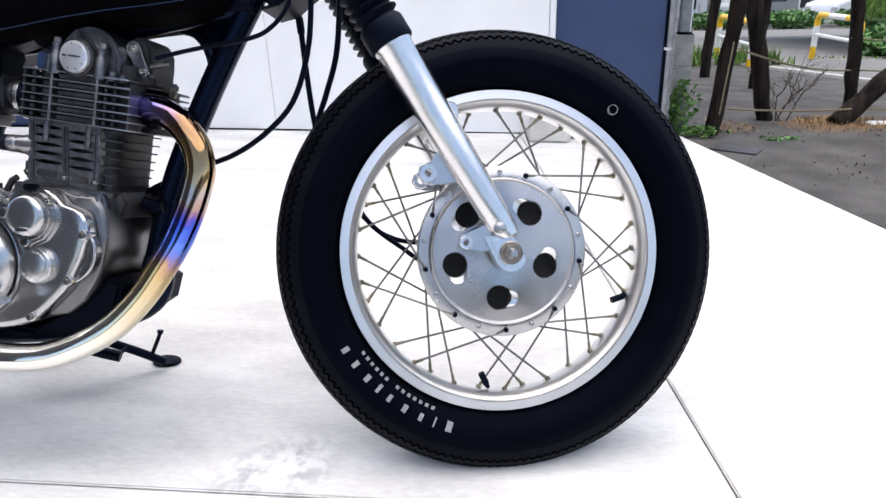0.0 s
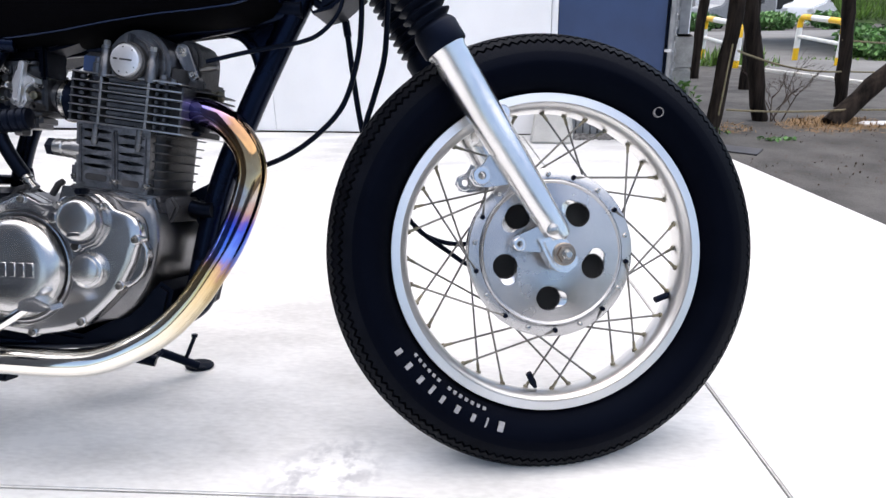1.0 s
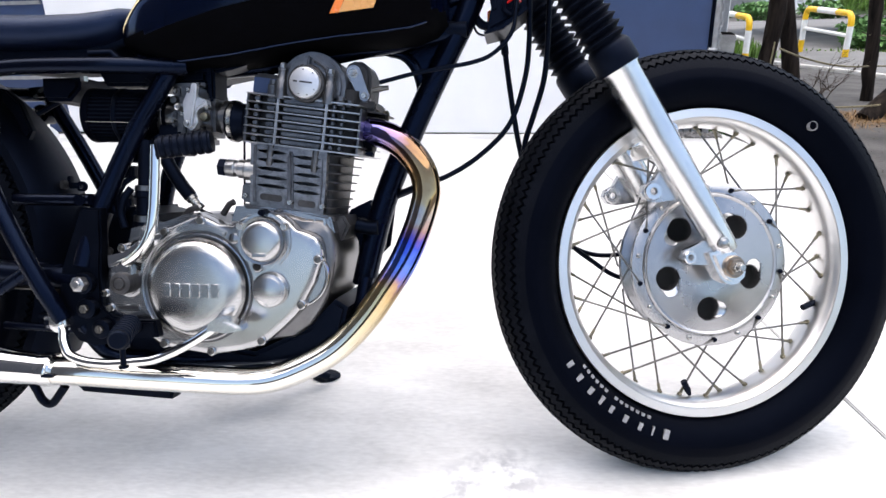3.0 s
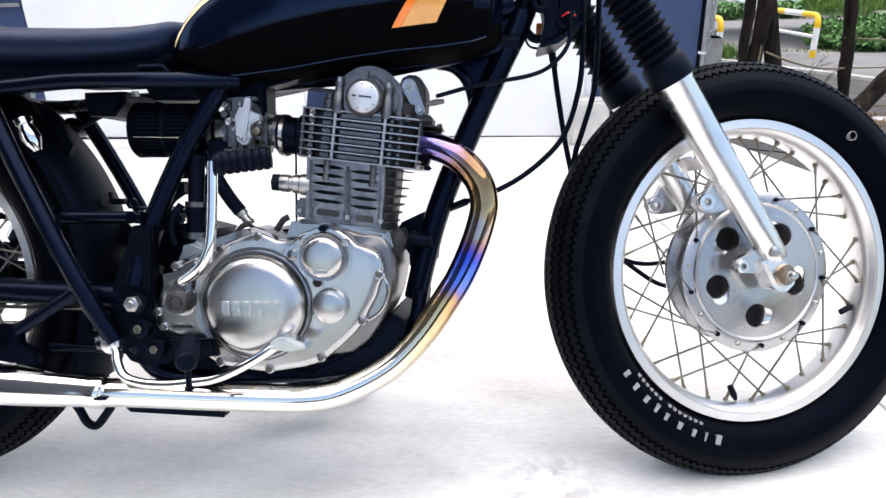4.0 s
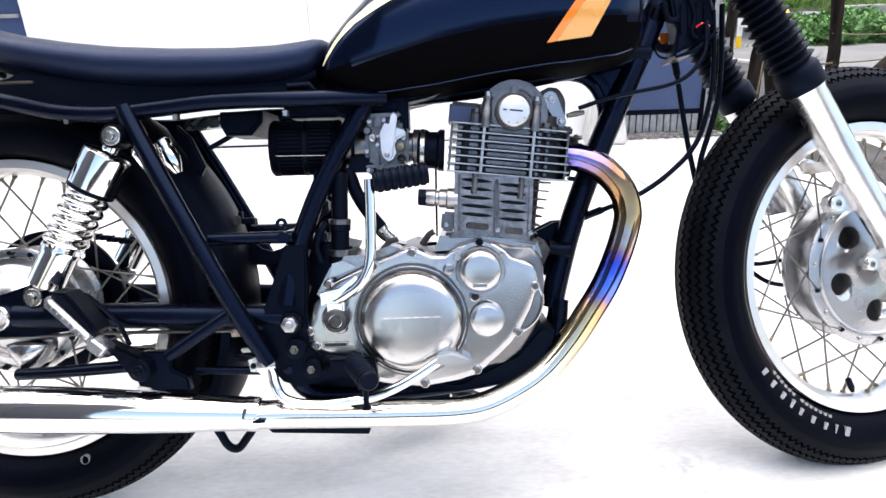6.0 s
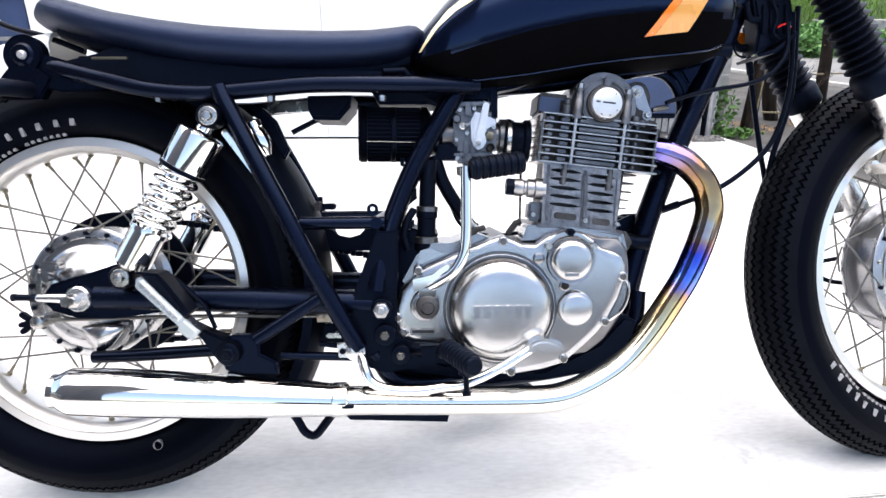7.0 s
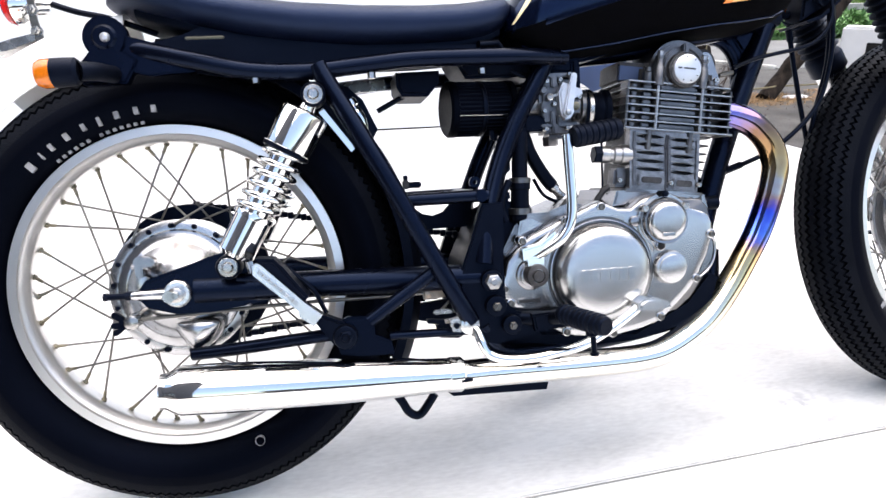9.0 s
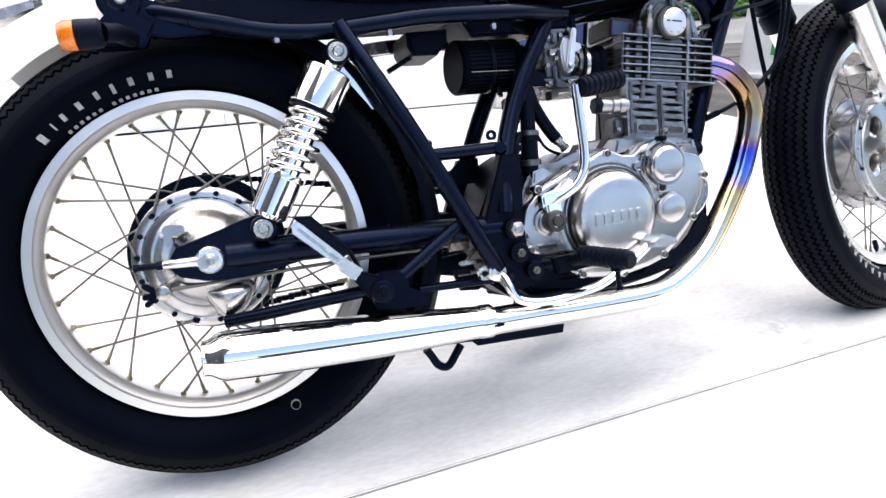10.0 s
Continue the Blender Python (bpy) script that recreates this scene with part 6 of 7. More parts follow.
part("breather_plug", lathe_along([(0, 0), (0.0125, 0), (0.0142, 0.0015), (0.0142, 0.0125), (0, 0.0125)], (0.645, -0.06, 0.5035), (1, 0, -0.08), 6), SATIN, breather, "black hexagonal plug")
part("breather_hose", tube(smooth_path([(0.533, -0.04, 0.552), (0.5385, -0.04, 0.5388), (0.5476, -0.04, 0.512), (0.5655, -0.038, 0.4807), (0.583, -0.036, 0.457)]), 0.0108, 14), CABLE, bike, "black rubber hose")
part("hose_fitting", lathe_along([(0, 0), (0.009, 0), (0.0095, 0.002), (0.0095, 0.012), (0.007, 0.013), (0.007, 0.024), (0.0085, 0.025), (0.0085, 0.03), (0, 0.03)], (0.58, -0.036, 0.461), (0.63, 0, -0.77), 16), STEEL, bike)
part("thin_hose", tube(smooth_path([(0.563, 0.0, 0.47), (0.58, -0.01, 0.44), (0.62, -0.02, 0.425), (0.67, -0.02, 0.428)]), 0.003, 8), CABLE, bike)
part("thin_cable", tube(smooth_path([(0.673, -0.03, 0.56), (0.672, -0.03, 0.5), (0.671, -0.03, 0.44)]), 0.0018, 6), CABLE, bike)
part("starter_box", plate([(0.536, 0.545), (0.541, 0.57), (0.575, 0.57), (0.575, 0.545)], -0.05, 0.0, bevel=0.003), PLASTIC, bike)
part("wiring_clutter", join(tube(smooth_path([(0.503, -0.07, 0.47), (0.492, -0.075, 0.452), (0.487, -0.075, 0.43), (0.493, -0.075, 0.408)]), 0.006, 10), tube(smooth_path([(0.505, -0.06, 0.49), (0.488, -0.068, 0.475), (0.478, -0.07, 0.45), (0.482, -0.07, 0.425)]), 0.0045, 10), box(0.484, 0.503, -0.075, -0.055, 0.44, 0.456, 0.003), box(0.487, 0.507, -0.07, -0.045, 0.485, 0.505, 0.003), box(0.49, 0.512, -0.06, -0.035, 0.51, 0.53, 0.003)), PLASTIC, bike)
part("cable_clip", join(tube(smooth_path([(0.478, -0.085, 0.43), (0.47, -0.088, 0.405), (0.471, -0.09, 0.38), (0.476, -0.09, 0.365)]), 0.0028, 8), disc((0.473, 0.372), 0.006, -0.094, -0.086, 0.001, 14)), CASTDK, bike)
part("hose_band", lathe_along([(0.0168, 0.0), (0.0184, 0.001), (0.0184, 0.01), (0.0168, 0.011)], (0.5205, -0.061, 0.4165), (0.04, 0, 1), 20), CRANK, bike)
part("hose_band", lathe_along([(0.0155, 0.0), (0.0172, 0.001), (0.0172, 0.008), (0.0155, 0.009)], (0.5225, -0.061, 0.4655), (0.04, 0, 1), 20), CRANK, bike)

# ---- cables and clutter by the head ----
part("decompressor_cable", tube(smooth_path([(0.896, -0.05, 0.631), (0.943, -0.035, 0.6455), (0.985, -0.03, 0.654), (1.037, -0.03, 0.663), (1.068, -0.03, 0.677), (1.094, -0.028, 0.709), (1.1, -0.02, 0.76)]), 0.0034, 10), CABLE, bike, "black control cable")
part("clutch_cable", tube(smooth_path([(0.84, 0.05, 0.43), (0.88, 0.03, 0.447), (0.93, 0.0, 0.468), (0.998, 0.0, 0.494), (1.052, 0.0, 0.53), (1.092, 0.0, 0.575), (1.113, 0.0, 0.64), (1.119, 0.0, 0.7), (1.118, 0.0, 0.78)]), 0.0042, 10), CABLE, bike, "black control cable")
part("cable_sleeve", tube([(0.905, 0.014, 0.458), (0.94, 0.0, 0.472)], 0.0062, 10), PLASTIC, bike)
part("front_brake_cable", tube(smooth_path([(1.068, 0.06, 0.77), (1.077, 0.06, 0.717), (1.089, 0.06, 0.635), (1.105, 0.06, 0.546), (1.125, 0.065, 0.48), (1.17, 0.08, 0.43)]), 0.0045, 10), CABLE, bike, "black control cable")
part("cable_ferrule", tube([(1.077, 0.06, 0.714), (1.081, 0.06, 0.69)], 0.0062, 10), PLASTIC, bike)
part("speed_cable", tube(smooth_path([(1.15, 0.045, 0.8), (1.148, 0.045, 0.7), (1.143, 0.045, 0.645), (1.128, 0.045, 0.59), (1.115, 0.045, 0.545), (1.112, 0.05, 0.49), (1.15, 0.07, 0.42)]), 0.0046, 10), CABLE, bike, "black control cable")
part("horn", lathe_along([(0, 0), (0.036, 0), (0.04, 0.004), (0.04, 0.014), (0.03, 0.02), (0.02, 0.035), (0, 0.035)], (1.095, 0.05, 0.785), (0.2, -1, -0.15), 30), SATIN, bike, "black horn below the tank")
part("regulator", plate([(1.054, 0.712), (1.06, 0.75), (1.05, 0.8), (1.11, 0.81), (1.12, 0.762), (1.112, 0.742)], -0.005, 0.04, bevel=0.004), PLASTIC, bike, "black finned regulator box")
part("regulator_plate", plate([(1.052, 0.7045), (1.05, 0.7085), (1.076, 0.716), (1.113, 0.744), (1.117, 0.741), (1.08, 0.711)], -0.025, 0.05, bevel=0.001), SATIN, bike, "flat slanted metal bracket")
for k in range(4):
    part("regulator_fin", box(1.064 + 0.012 * k, 1.068 + 0.012 * k, -0.01, -0.004, 0.745, 0.79, 0.001), PLASTIC, bike)
part("wiring_loom", join(tube(smooth_path([(1.03, 0.0, 0.79), (1.028, 0.02, 0.765), (1.034, 0.03, 0.742), (1.05, 0.035, 0.73), (1.075, 0.03, 0.735)]), 0.007, 10), tube(smooth_path([(1.04, 0.0, 0.795), (1.046, 0.0, 0.772), (1.06, 0.0, 0.768), (1.072, 0.0, 0.78)]), 0.006, 10), tube(smooth_path([(1.075, -0.012, 0.8), (1.085, -0.014, 0.77), (1.08, -0.014, 0.745), (1.09, -0.012, 0.735)]), 0.003, 8)), PLASTIC, bike, "bundle of dark wiring")
part("loose_wire", tube(smooth_path([(1.032, 0.02, 0.742), (1.033, 0.02, 0.725), (1.04, 0.02, 0.715), (1.052, 0.02, 0.712)]), 0.0018, 6), CABLE, bike)
part("wire", tube(smooth_path([(1.085, -0.016, 0.752), (1.095, -0.018, 0.757), (1.106, -0.018, 0.752)]), 0.0016, 6), REDLENS, bike, "thin red wire")
part("side_reflector", box(1.051, 1.071, 0.055, 0.062, 0.736, 0.76, 0.002), ORANGE, bike, "orange reflector")

# ---- tail ----
lug = ring_pts((-0.052, 0.697), 0.0285, 30, -40, 220)
part("tail_bracket", join(plate(lug + [(-0.09, 0.66), (-0.085, 0.635), (-0.03, 0.635), (-0.012, 0.665)], -0.108, -0.088, [ring_pts((-0.052, 0.697), 0.0055, 14)], bevel=0.003), plate([(-0.03, 0.7), (0.05, 0.676), (0.06, 0.648), (0.0, 0.645), (-0.04, 0.655)], -0.105, -0.09, bevel=0.002), lathe([(0.0055, -0.112), (0.013, -0.112), (0.0165, -0.108)], 24, c=(-0.052, 0, 0.697))), BLACK, bike, "black round-eared tail bracket")
part("tail_bracket", plate(lug + [(-0.09, 0.66), (-0.085, 0.635), (-0.03, 0.635), (-0.012, 0.665)], 0.088, 0.108, [ring_pts((-0.052, 0.697), 0.0055, 14)], bevel=0.003), BLACK, bike)
part("lug_bolt", lathe([(0, -0.118), (0.004, -0.1175), (0.0062, -0.115), (0.0065, -0.112), (0.0065, -0.1)], 18, c=(-0.0495, 0, 0.6955)), BADGE, bike, "bright bolt")
for s in (-1, 1):
    ind = part("indicator", join(lathe_along([(0, 0), (0.014, 0), (0.0175, 0.004), (0.0185, 0.026), (0.0185, 0.031), (0, 0.031)], (-0.068, s * 0.165, 0.643), (-1, 0, -0.03), 28), tube([(-0.07, s * 0.165, 0.643), (-0.055, s * 0.15, 0.645), (-0.045, s * 0.1, 0.648)], 0.012, 14)), PLASTIC, bike, "black-bodied turn indicator")
    part("indicator_lens", lathe_along([(0, -0.001), (0.0183, -0.001), (0.0185, 0.012), (0.015, 0.019), (0, 0.021)], (-0.0985, s * 0.165, 0.642), (-1, 0, -0.03), 28), AMBER, ind, "amber lens")
secs = []
for k in range(14):
    t = k / 13
    a = radians(96 + 33 * t)
    r = 0.388
    hw = 0.06 - 0.012 * t
    ring = []
    for w, dr in ((-1, -0.045), (-1, -0.008), (-0.8, 0.008), (-0.4, 0.016), (0, 0.018), (0.4, 0.016), (0.8, 0.008), (1, -0.008), (1, -0.045), (0.96, -0.045), (0.95, -0.01), (0.7, 0.004), (0, 0.014), (-0.7, 0.004), (-0.95, -0.01), (-0.96, -0.045)):
        ring.append(((r + dr) * math.cos(a), hw * w, 0.345 + (r + dr) * math.sin(a)))
    secs.append(ring)
# plain white carries the glare of a chromed guard in its colour
part("rear_mudguard", loft(secs), CHROMEGLARE, bike, "bright short rear mudguard")
tl = part("tail_lamp", join(lathe_along([(0, 0), (0.024, 0), (0.0275, 0.004), (0.0275, 0.012), (0.02, 0.024), (0.011, 0.032), (0, 0.034)], (-0.203, 0.0, 0.767), (1, 0, 0.06), 30), tube([(-0.175, 0, 0.769), (-0.146, 0, 0.767)], 0.0055, 10), tube([(-0.178, -0.01, 0.757), (-0.148, -0.01, 0.757)], 0.0065, 10)), CHROME, bike, "chromed round tail lamp")
part("lamp_lens", lathe_along([(0, -0.012), (0.016, -0.0105), (0.024, -0.006), (0.0268, 0.001), (0, 0.001)], (-0.203, 0.0, 0.767), (1, 0, 0.06), 30), REDLENS, tl, "red lens")
part("lamp_bracket", plate([(-0.176, 0.79), (-0.168, 0.79), (-0.166, 0.745), (-0.16, 0.716), (-0.17, 0.71), (-0.176, 0.742)], -0.018, -0.014), SPOKE, bike, "bright lamp bracket")
part("bracket_nut", hexbolt((-0.171, 0.757), 0.006, -0.026, -0.016), STEEL, bike)
part("bracket_nut", hexbolt((-0.168, 0.727), 0.006, -0.026, -0.016), STEEL, bike)
part("plate_arm", plate([(-0.235, 0.706), (-0.205, 0.716), (-0.17, 0.724), (-0.17, 0.714), (-0.21, 0.7), (-0.24, 0.698)], -0.022, 0.022), STEEL, bike, "steel plate bracket")
part("tail_cable", tube(smooth_path([(-0.146, -0.01, 0.766), (-0.11, -0.02, 0.752), (-0.06, -0.03, 0.738), (0.0, -0.03, 0.715)]), 0.0045, 10), CABLE, bike)

# ---- stand and underside ----
st = part("side_stand", join(tube(smooth_path([(0.5, 0.11, 0.19), (0.6, 0.16, 0.155), (0.68, 0.205, 0.12), (0.738, 0.242, 0.087)]), 0.0085, 14), tube([(0.716, 0.23, 0.1), (0.735, 0.225, 0.14), (0.741, 0.223, 0.152)], 0.004, 10), lathe_along([(0, 0), (0.006, 0), (0.006, 0.006), (0, 0.006)], (0.74, 0.223, 0.15), (0.1, 0, 1), 12)), SATIN, bike, "black folded-out side stand", at=Matrix.Translation((-0.014, 0, 0)))
foot_c = BIKE.inverted() @ Vector((0.72, 0.215, G + 0.004))
fb = lathe([(0, -0.004), (0.018, -0.004), (0.02, -0.002), (0.02, 0.002), (0.018, 0.004), (0, 0.004)], 24)
fb.transform(Matrix.Translation(foot_c) @ ROT.inverted() @ Matrix.Rotation(radians(90), 4, "X") @ Matrix.Diagonal((1.5, 1, 1, 1)))
part("stand_foot", fb, SATIN, st)
part("stand_spring_arm", join(tube([(0.56, 0.13, 0.15), (0.66, 0.16, 0.12), (0.69, 0.17, 0.112)], 0.011, 12), tube([(0.685, 0.17, 0.115), (0.69, 0.19, 0.125)], 0.004, 8)), SATIN, bike, at=Matrix.Translation((-0.014, 0, 0)))
part("skid_tube", join(tube(smooth_path([(0.32, -0.05, 0.158), (0.4, -0.05, 0.152), (0.55, -0.05, 0.146)]), 0.011, 14), plate([(0.376, 0.154), (0.5565, 0.146), (0.552, 0.128), (0.397, 0.134)], -0.06, -0.03, bevel=0.004)), SATIN, bike, "black under-frame bar")
loop = [(0.308, 0.146), (0.3155, 0.134), (0.3235, 0.119), (0.334, 0.1115), (0.344, 0.1135), (0.356, 0.128), (0.367, 0.143)]
part("centre_stand_loop", tube(smooth_path([(u, -0.06, v) for u, v in loop]), 0.0068, 12), SATIN, bike, "black stand loop")

# ---- by the building ----
# the wall goes on as a dark bay beyond the white panels
part("dark_bay", box(-9.0, -2.815, 0.02, 0.2, 0.0, 3.2, 0.003), SHUTTER, wall, "slate blue bay beyond the white panels")
for k in range(16):
    part("bay_rail", box(-9.0, -2.82, 0.004, 0.02, 0.1 + 0.19 * k, 0.118 + 0.19 * k, 0.003), GREYMETAL, wall)
door = thing("door_1", "slate blue steel door panel above a slatted grey plinth", "door", pose(1.50, 2.385, G, 0, 0, -3.4), kind="structure")
part("door_leaf", box(0.03, 0.515, 0.03, 0.07, 0.118, 2.3, 0.004), SHUTTER, door, "slate blue steel leaf")
part("door_sill", box(0.02, 0.525, 0.015, 0.08, 0.098, 0.116, 0.003), SATIN, door)
part("door_jamb", box(0.0, 0.028, 0.01, 0.12, 0.0, 2.4, 0.003), WALLM, door)
part("door_jamb", box(0.517, 0.54, 0.01, 0.12, 0.0, 2.4, 0.003), SATIN, door)
for k in range(14):
    part("plinth_slat", box(0.032 + 0.0345 * k, 0.062 + 0.0345 * k, 0.03, 0.06, 0.004, 0.097, 0.002, 1), GREYMETAL, door)
part("door_core", box(0.02, 0.54, 0.082, 0.2, 0.0, 2.4), SATIN, door)
tagged(part("wall_east", box(2.055, 2.2, 2.72, 9.0, G - 0.6, 3.0, 0.01), WALLM), "plain end wall of the building", "wall", kind="structure")
# building body above and behind, to close the place
tagged(part("building_roof", box(-7.5, 2.04, 2.75, 9.0, 3.1, 3.3, 0.02), WALLM), "flat roof of the low white building", "roof", kind="structure")

# a tapered cast concrete weight against the wall
def weight():
    b = box(-0.1, 0.1, -0.09, 0.09, 0, 0.205, 0.0)
    for v in b.verts:
        if v.co.z > 0.1:
            v.co.x *= 0.72
            v.co.y *= 0.74
    bmesh.ops.bevel(b, geom=b.edges[:], offset=0.012, segments=3, affect="EDGES")
    return b


tagged(part("concrete_weight", weight(), PALEBLOCK, at=pose(1.515, 2.285, G + 0.0005, 0, 0, -6)), "pale tapered concrete weight standing by the wall", "concrete block")

# gravel strip
rng = random.Random(4)
gv = []
for k in range(700):
    x = rng.uniform(1.62, 2.1)
    y = 2.29 + rng.uniform(0, 0.1) - 0.03 * (x - 1.6)
    r = rng.uniform(0.005, 0.013)
    b = bmesh.new()
    bmesh.ops.create_icosphere(b, subdivisions=1, radius=r)
    for v in b.verts:
        v.co *= rng.uniform(0.7, 1.2)
    b.transform(Matrix.Translation((x, y, G + r * 0.35)) @ Matrix.Diagonal((1, 1, 0.7, 1)))
    gv.append(b)
tagged(part("gravel", join(*gv), GRAVEL), "strip of dark loose gravel along the plinth", "gravel", kind="stuff")

# block pier with a steel post, pole and plastic chain
pier = thing("block_pier", "pier of three grey hollow concrete blocks with ivy at its foot", "block pier", pose(2.115, 2.56, G - 0.003, 0, 0, -8))
for k in range(3):
    part("block", box(-0.063, 0.063, -0.075, 0.075, 0.002 + 0.151 * k, 0.148 + 0.151 * k, 0.005), BLOCKM, pier)
part("mortar", box(-0.058, 0.058, -0.07, 0.07, 0.0, 0.45), PALEBLOCK, pier)
tagged(part("steel_post", box(-0.025, 0.025, -0.025, 0.025, 0, 2.0, 0.003), GREYMETAL, at=pose(2.16, 2.72, G - 0.008, 0, 0, 10)), "grey square steel post behind the block pier", "post")
pole = thing("chain_pole", "pale grey pole with a white plastic chain hung on it", "pole", pose(2.035, 2.37, G, 0, 0, 0))
part("tube", tube([(0.008, 0, 0), (0.004, 0, 1.2)], 0.017, 16), GREYMETAL, pole)
part("collar", lathe_along([(0.0175, 0), (0.021, 0.001), (0.021, 0.012), (0.0175, 0.013)], (0, 0, 0.39), (0, 0, 1), 16), PLASTWHITE, pole)
for k in range(26):
    pts = [(0.013 * math.cos(t) * (1 if k % 2 else 0.25), 0.013 * math.cos(t) * (0.25 if k % 2 else 1), 0.0195 * math.sin(t)) for t in [2 * math.pi * i / 12 for i in range(13)]]
    zz = 0.06 + 0.03 * k
    part("chain_link", tube([(0.016 + x * 0.75, -0.024 + y * 0.75, zz + z) for x, y, z in pts], 0.0024, 6, caps=False), GREYMETAL, pole)


def leaves(count, spread, size, seed, center=(0, 0, 0), up=0.4):
    """Many small folded leaves in a loose clump."""
    r = random.Random(seed)
    verts, faces = [], []
    for k in range(count):
        while True:
            p = Vector((r.uniform(-1, 1), r.uniform(-1, 1), r.uniform(-1, 1)))
            if p.length < 1 and (p.length > 0.45 or r.random() < 0.3):
                break
        p = Vector((p.x * spread[0], p.y * spread[1], p.z * spread[2])) * (0.8 + 0.35 * noise.noise(p * 2.3 + Vector((seed, 0, 0))))
        p += Vector(center)
        s = size * r.uniform(0.6, 1.35)
        d = Vector((r.gauss(0, 1), r.gauss(0, 1), r.gauss(up, 0.7))).normalized()
        e = d.orthogonal().normalized()
        e = (Matrix.Rotation(r.uniform(0, 6.28), 3, d) @ e)
        f = d.cross(e)
        i = len(verts)
        verts += [p - d * s, p + e * s * 0.45 + f * s * 0.12, p + d * s, p - e * s * 0.45 + f * s * 0.12]
        faces += [(i, i + 1, i + 2), (i, i + 2, i + 3)]
    b = bmesh.new()
    vs = [b.verts.new(v) for v in verts]
    for f in faces:
        b.faces.new([vs[i] for i in f])
    return b


def blades(count, area, height, seed, lean=0.5, width=0.004):
    """Grass or straw blades standing or lying over an area (x0, x1, y0, y1)."""
    r = random.Random(seed)
    b = bmesh.new()
    for k in range(count):
        x, y = r.uniform(area[0], area[1]), r.uniform(area[2], area[3])
        if noise.noise(Vector((x * 2.5, y * 2.5, seed))) < -0.12:
            continue
        h = height * r.uniform(0.4, 1.2)
        a = r.uniform(0, 6.28)
        l = r.gauss(0, lean) * h
        z = land(x, y) - 0.012
        side = Vector((-math.sin(a), math.cos(a), 0)) * width * r.uniform(0.6, 1.4)
        top = Vector((x + l * math.cos(a), y + l * math.sin(a), z + h * max(0.1, 1 - 0.5 * abs(l / max(h, 1e-3)))))
        mid = (Vector((x, y, z)) + top) / 2 + Vector((0, 0, h * 0.12))
        p = Vector((x, y, z))
        q = [b.verts.new(p - side), b.verts.new(p + side), b.verts.new(mid + side * 0.8), b.verts.new(mid - side * 0.8), b.verts.new(top)]
        b.faces.new((q[0], q[1], q[2], q[3]))
        b.faces.new((q[3], q[2], q[4]))
    return b


ivy = part("ivy", leaves(150, (0.1, 0.07, 0.15), 0.022, 3, (0.03, -0.12, 0.13)), LEAF, pier, "green ivy leaves")
tagged(part("weed_tuft", leaves(170, (0.17, 0.07, 0.03), 0.018, 5, (0, 0, 0.025)), LEAF, at=pose(2.2, 2.4, G - 0.008)), "low green weeds at the edge of the concrete", "weeds")
tagged(part("weed_tuft", leaves(60, (0.13, 0.03, 0.008), 0.013, 6, (0, 0, 0.008)), HEDGE, at=pose(2.56, 2.33, G - 0.01)), "flattened green weeds on the asphalt", "weeds")
tagged(part("flat_plate", box(-0.1, 0.1, -0.06, 0.06, 0, 0.006, 0.002), PLATEDK, at=pose(2.32, 2.14, G - 0.0115, 0, 0, -30)), "flat dark plate lying on the asphalt", "plate")

# ---- rope fence of rough wooden posts ----
def post(a, b, r0, r1, seed, label):
    r = random.Random(seed)
    A, B = Vector(a), Vector(b)
    n = 14
    pts = [A + (B - A) * (k / n) + Vector((r.uniform(-1, 1), r.uniform(-1, 1), 0)) * r0 * 0.14 for k in range(n + 1)]
    bm = tube(pts, [(r0 + (r1 - r0) * k / n) * r.uniform(0.92, 1.08) for k in range(n + 1)], 14)
    for v in bm.verts:
        v.co += Vector((noise.noise(v.co * 25), noise.noise(v.co * 25 + Vector((9, 0, 0))), 0)) * 0.006
    o = A.copy()
    bm.transform(Matrix.Translation(-o))
    return tagged(part("fence_post", bm, WOOD, at=Matrix.Translation(o)), label, "fence post", "posts of the rope fence")


def gz(x, y):
    return land(x, y) - 0.014


post((2.287, 2.45, gz(2.287, 2.45)), (2.415, 2.55, 1.25), 0.037, 0.034, 1, "weathered brown wooden post leaning by the block pier")
post((2.655, 2.88, gz(2.655, 2.88)), (2.36, 2.87, 1.25), 0.042, 0.038, 2, "dark wooden brace post leaning against its neighbour")
post((3.095, 4.59, gz(3.095, 4.59)), (3.06, 4.55, 1.3), 0.04, 0.036, 3, "dark upright wooden post behind the leaning pair")
post((3.325, 3.48, gz(3.325, 3.48)), (3.19, 3.46, 1.2), 0.037, 0.035, 4, "slim dark wooden post, upright in dry grass")
post((2.95, 2.72, gz(2.95, 2.72)), (3.95, 3.1, 0.85), 0.047, 0.042, 5, "thick weathered prop slanting out of dry grass")
post((2.96, 5.64, gz(2.96, 5.64)), (3.0, 5.6, 1.3), 0.045, 0.04, 6, "dark round post standing on the far side of the yard")


def rope(name, a, b, sag, label):
    A, B = Vector(a), Vector(b)
    bs = []
    for ph in (0, math.pi):
        pts = []
        n = int((B - A).length * 70)
        for k in range(n + 1):
            t = k / n
            p = A + (B - A) * t - Vector((0, 0, sag * 4 * t * (1 - t)))
            an = ph + (B - A).length * t * 120
            pts.append(p + Vector((0, math.cos(an), math.sin(an))) * 0.003)
        bs.append(tube(pts, 0.0034, 6))
    return tagged(part(name, join(*bs), ROPE), label, "rope", "ropes of the fence")


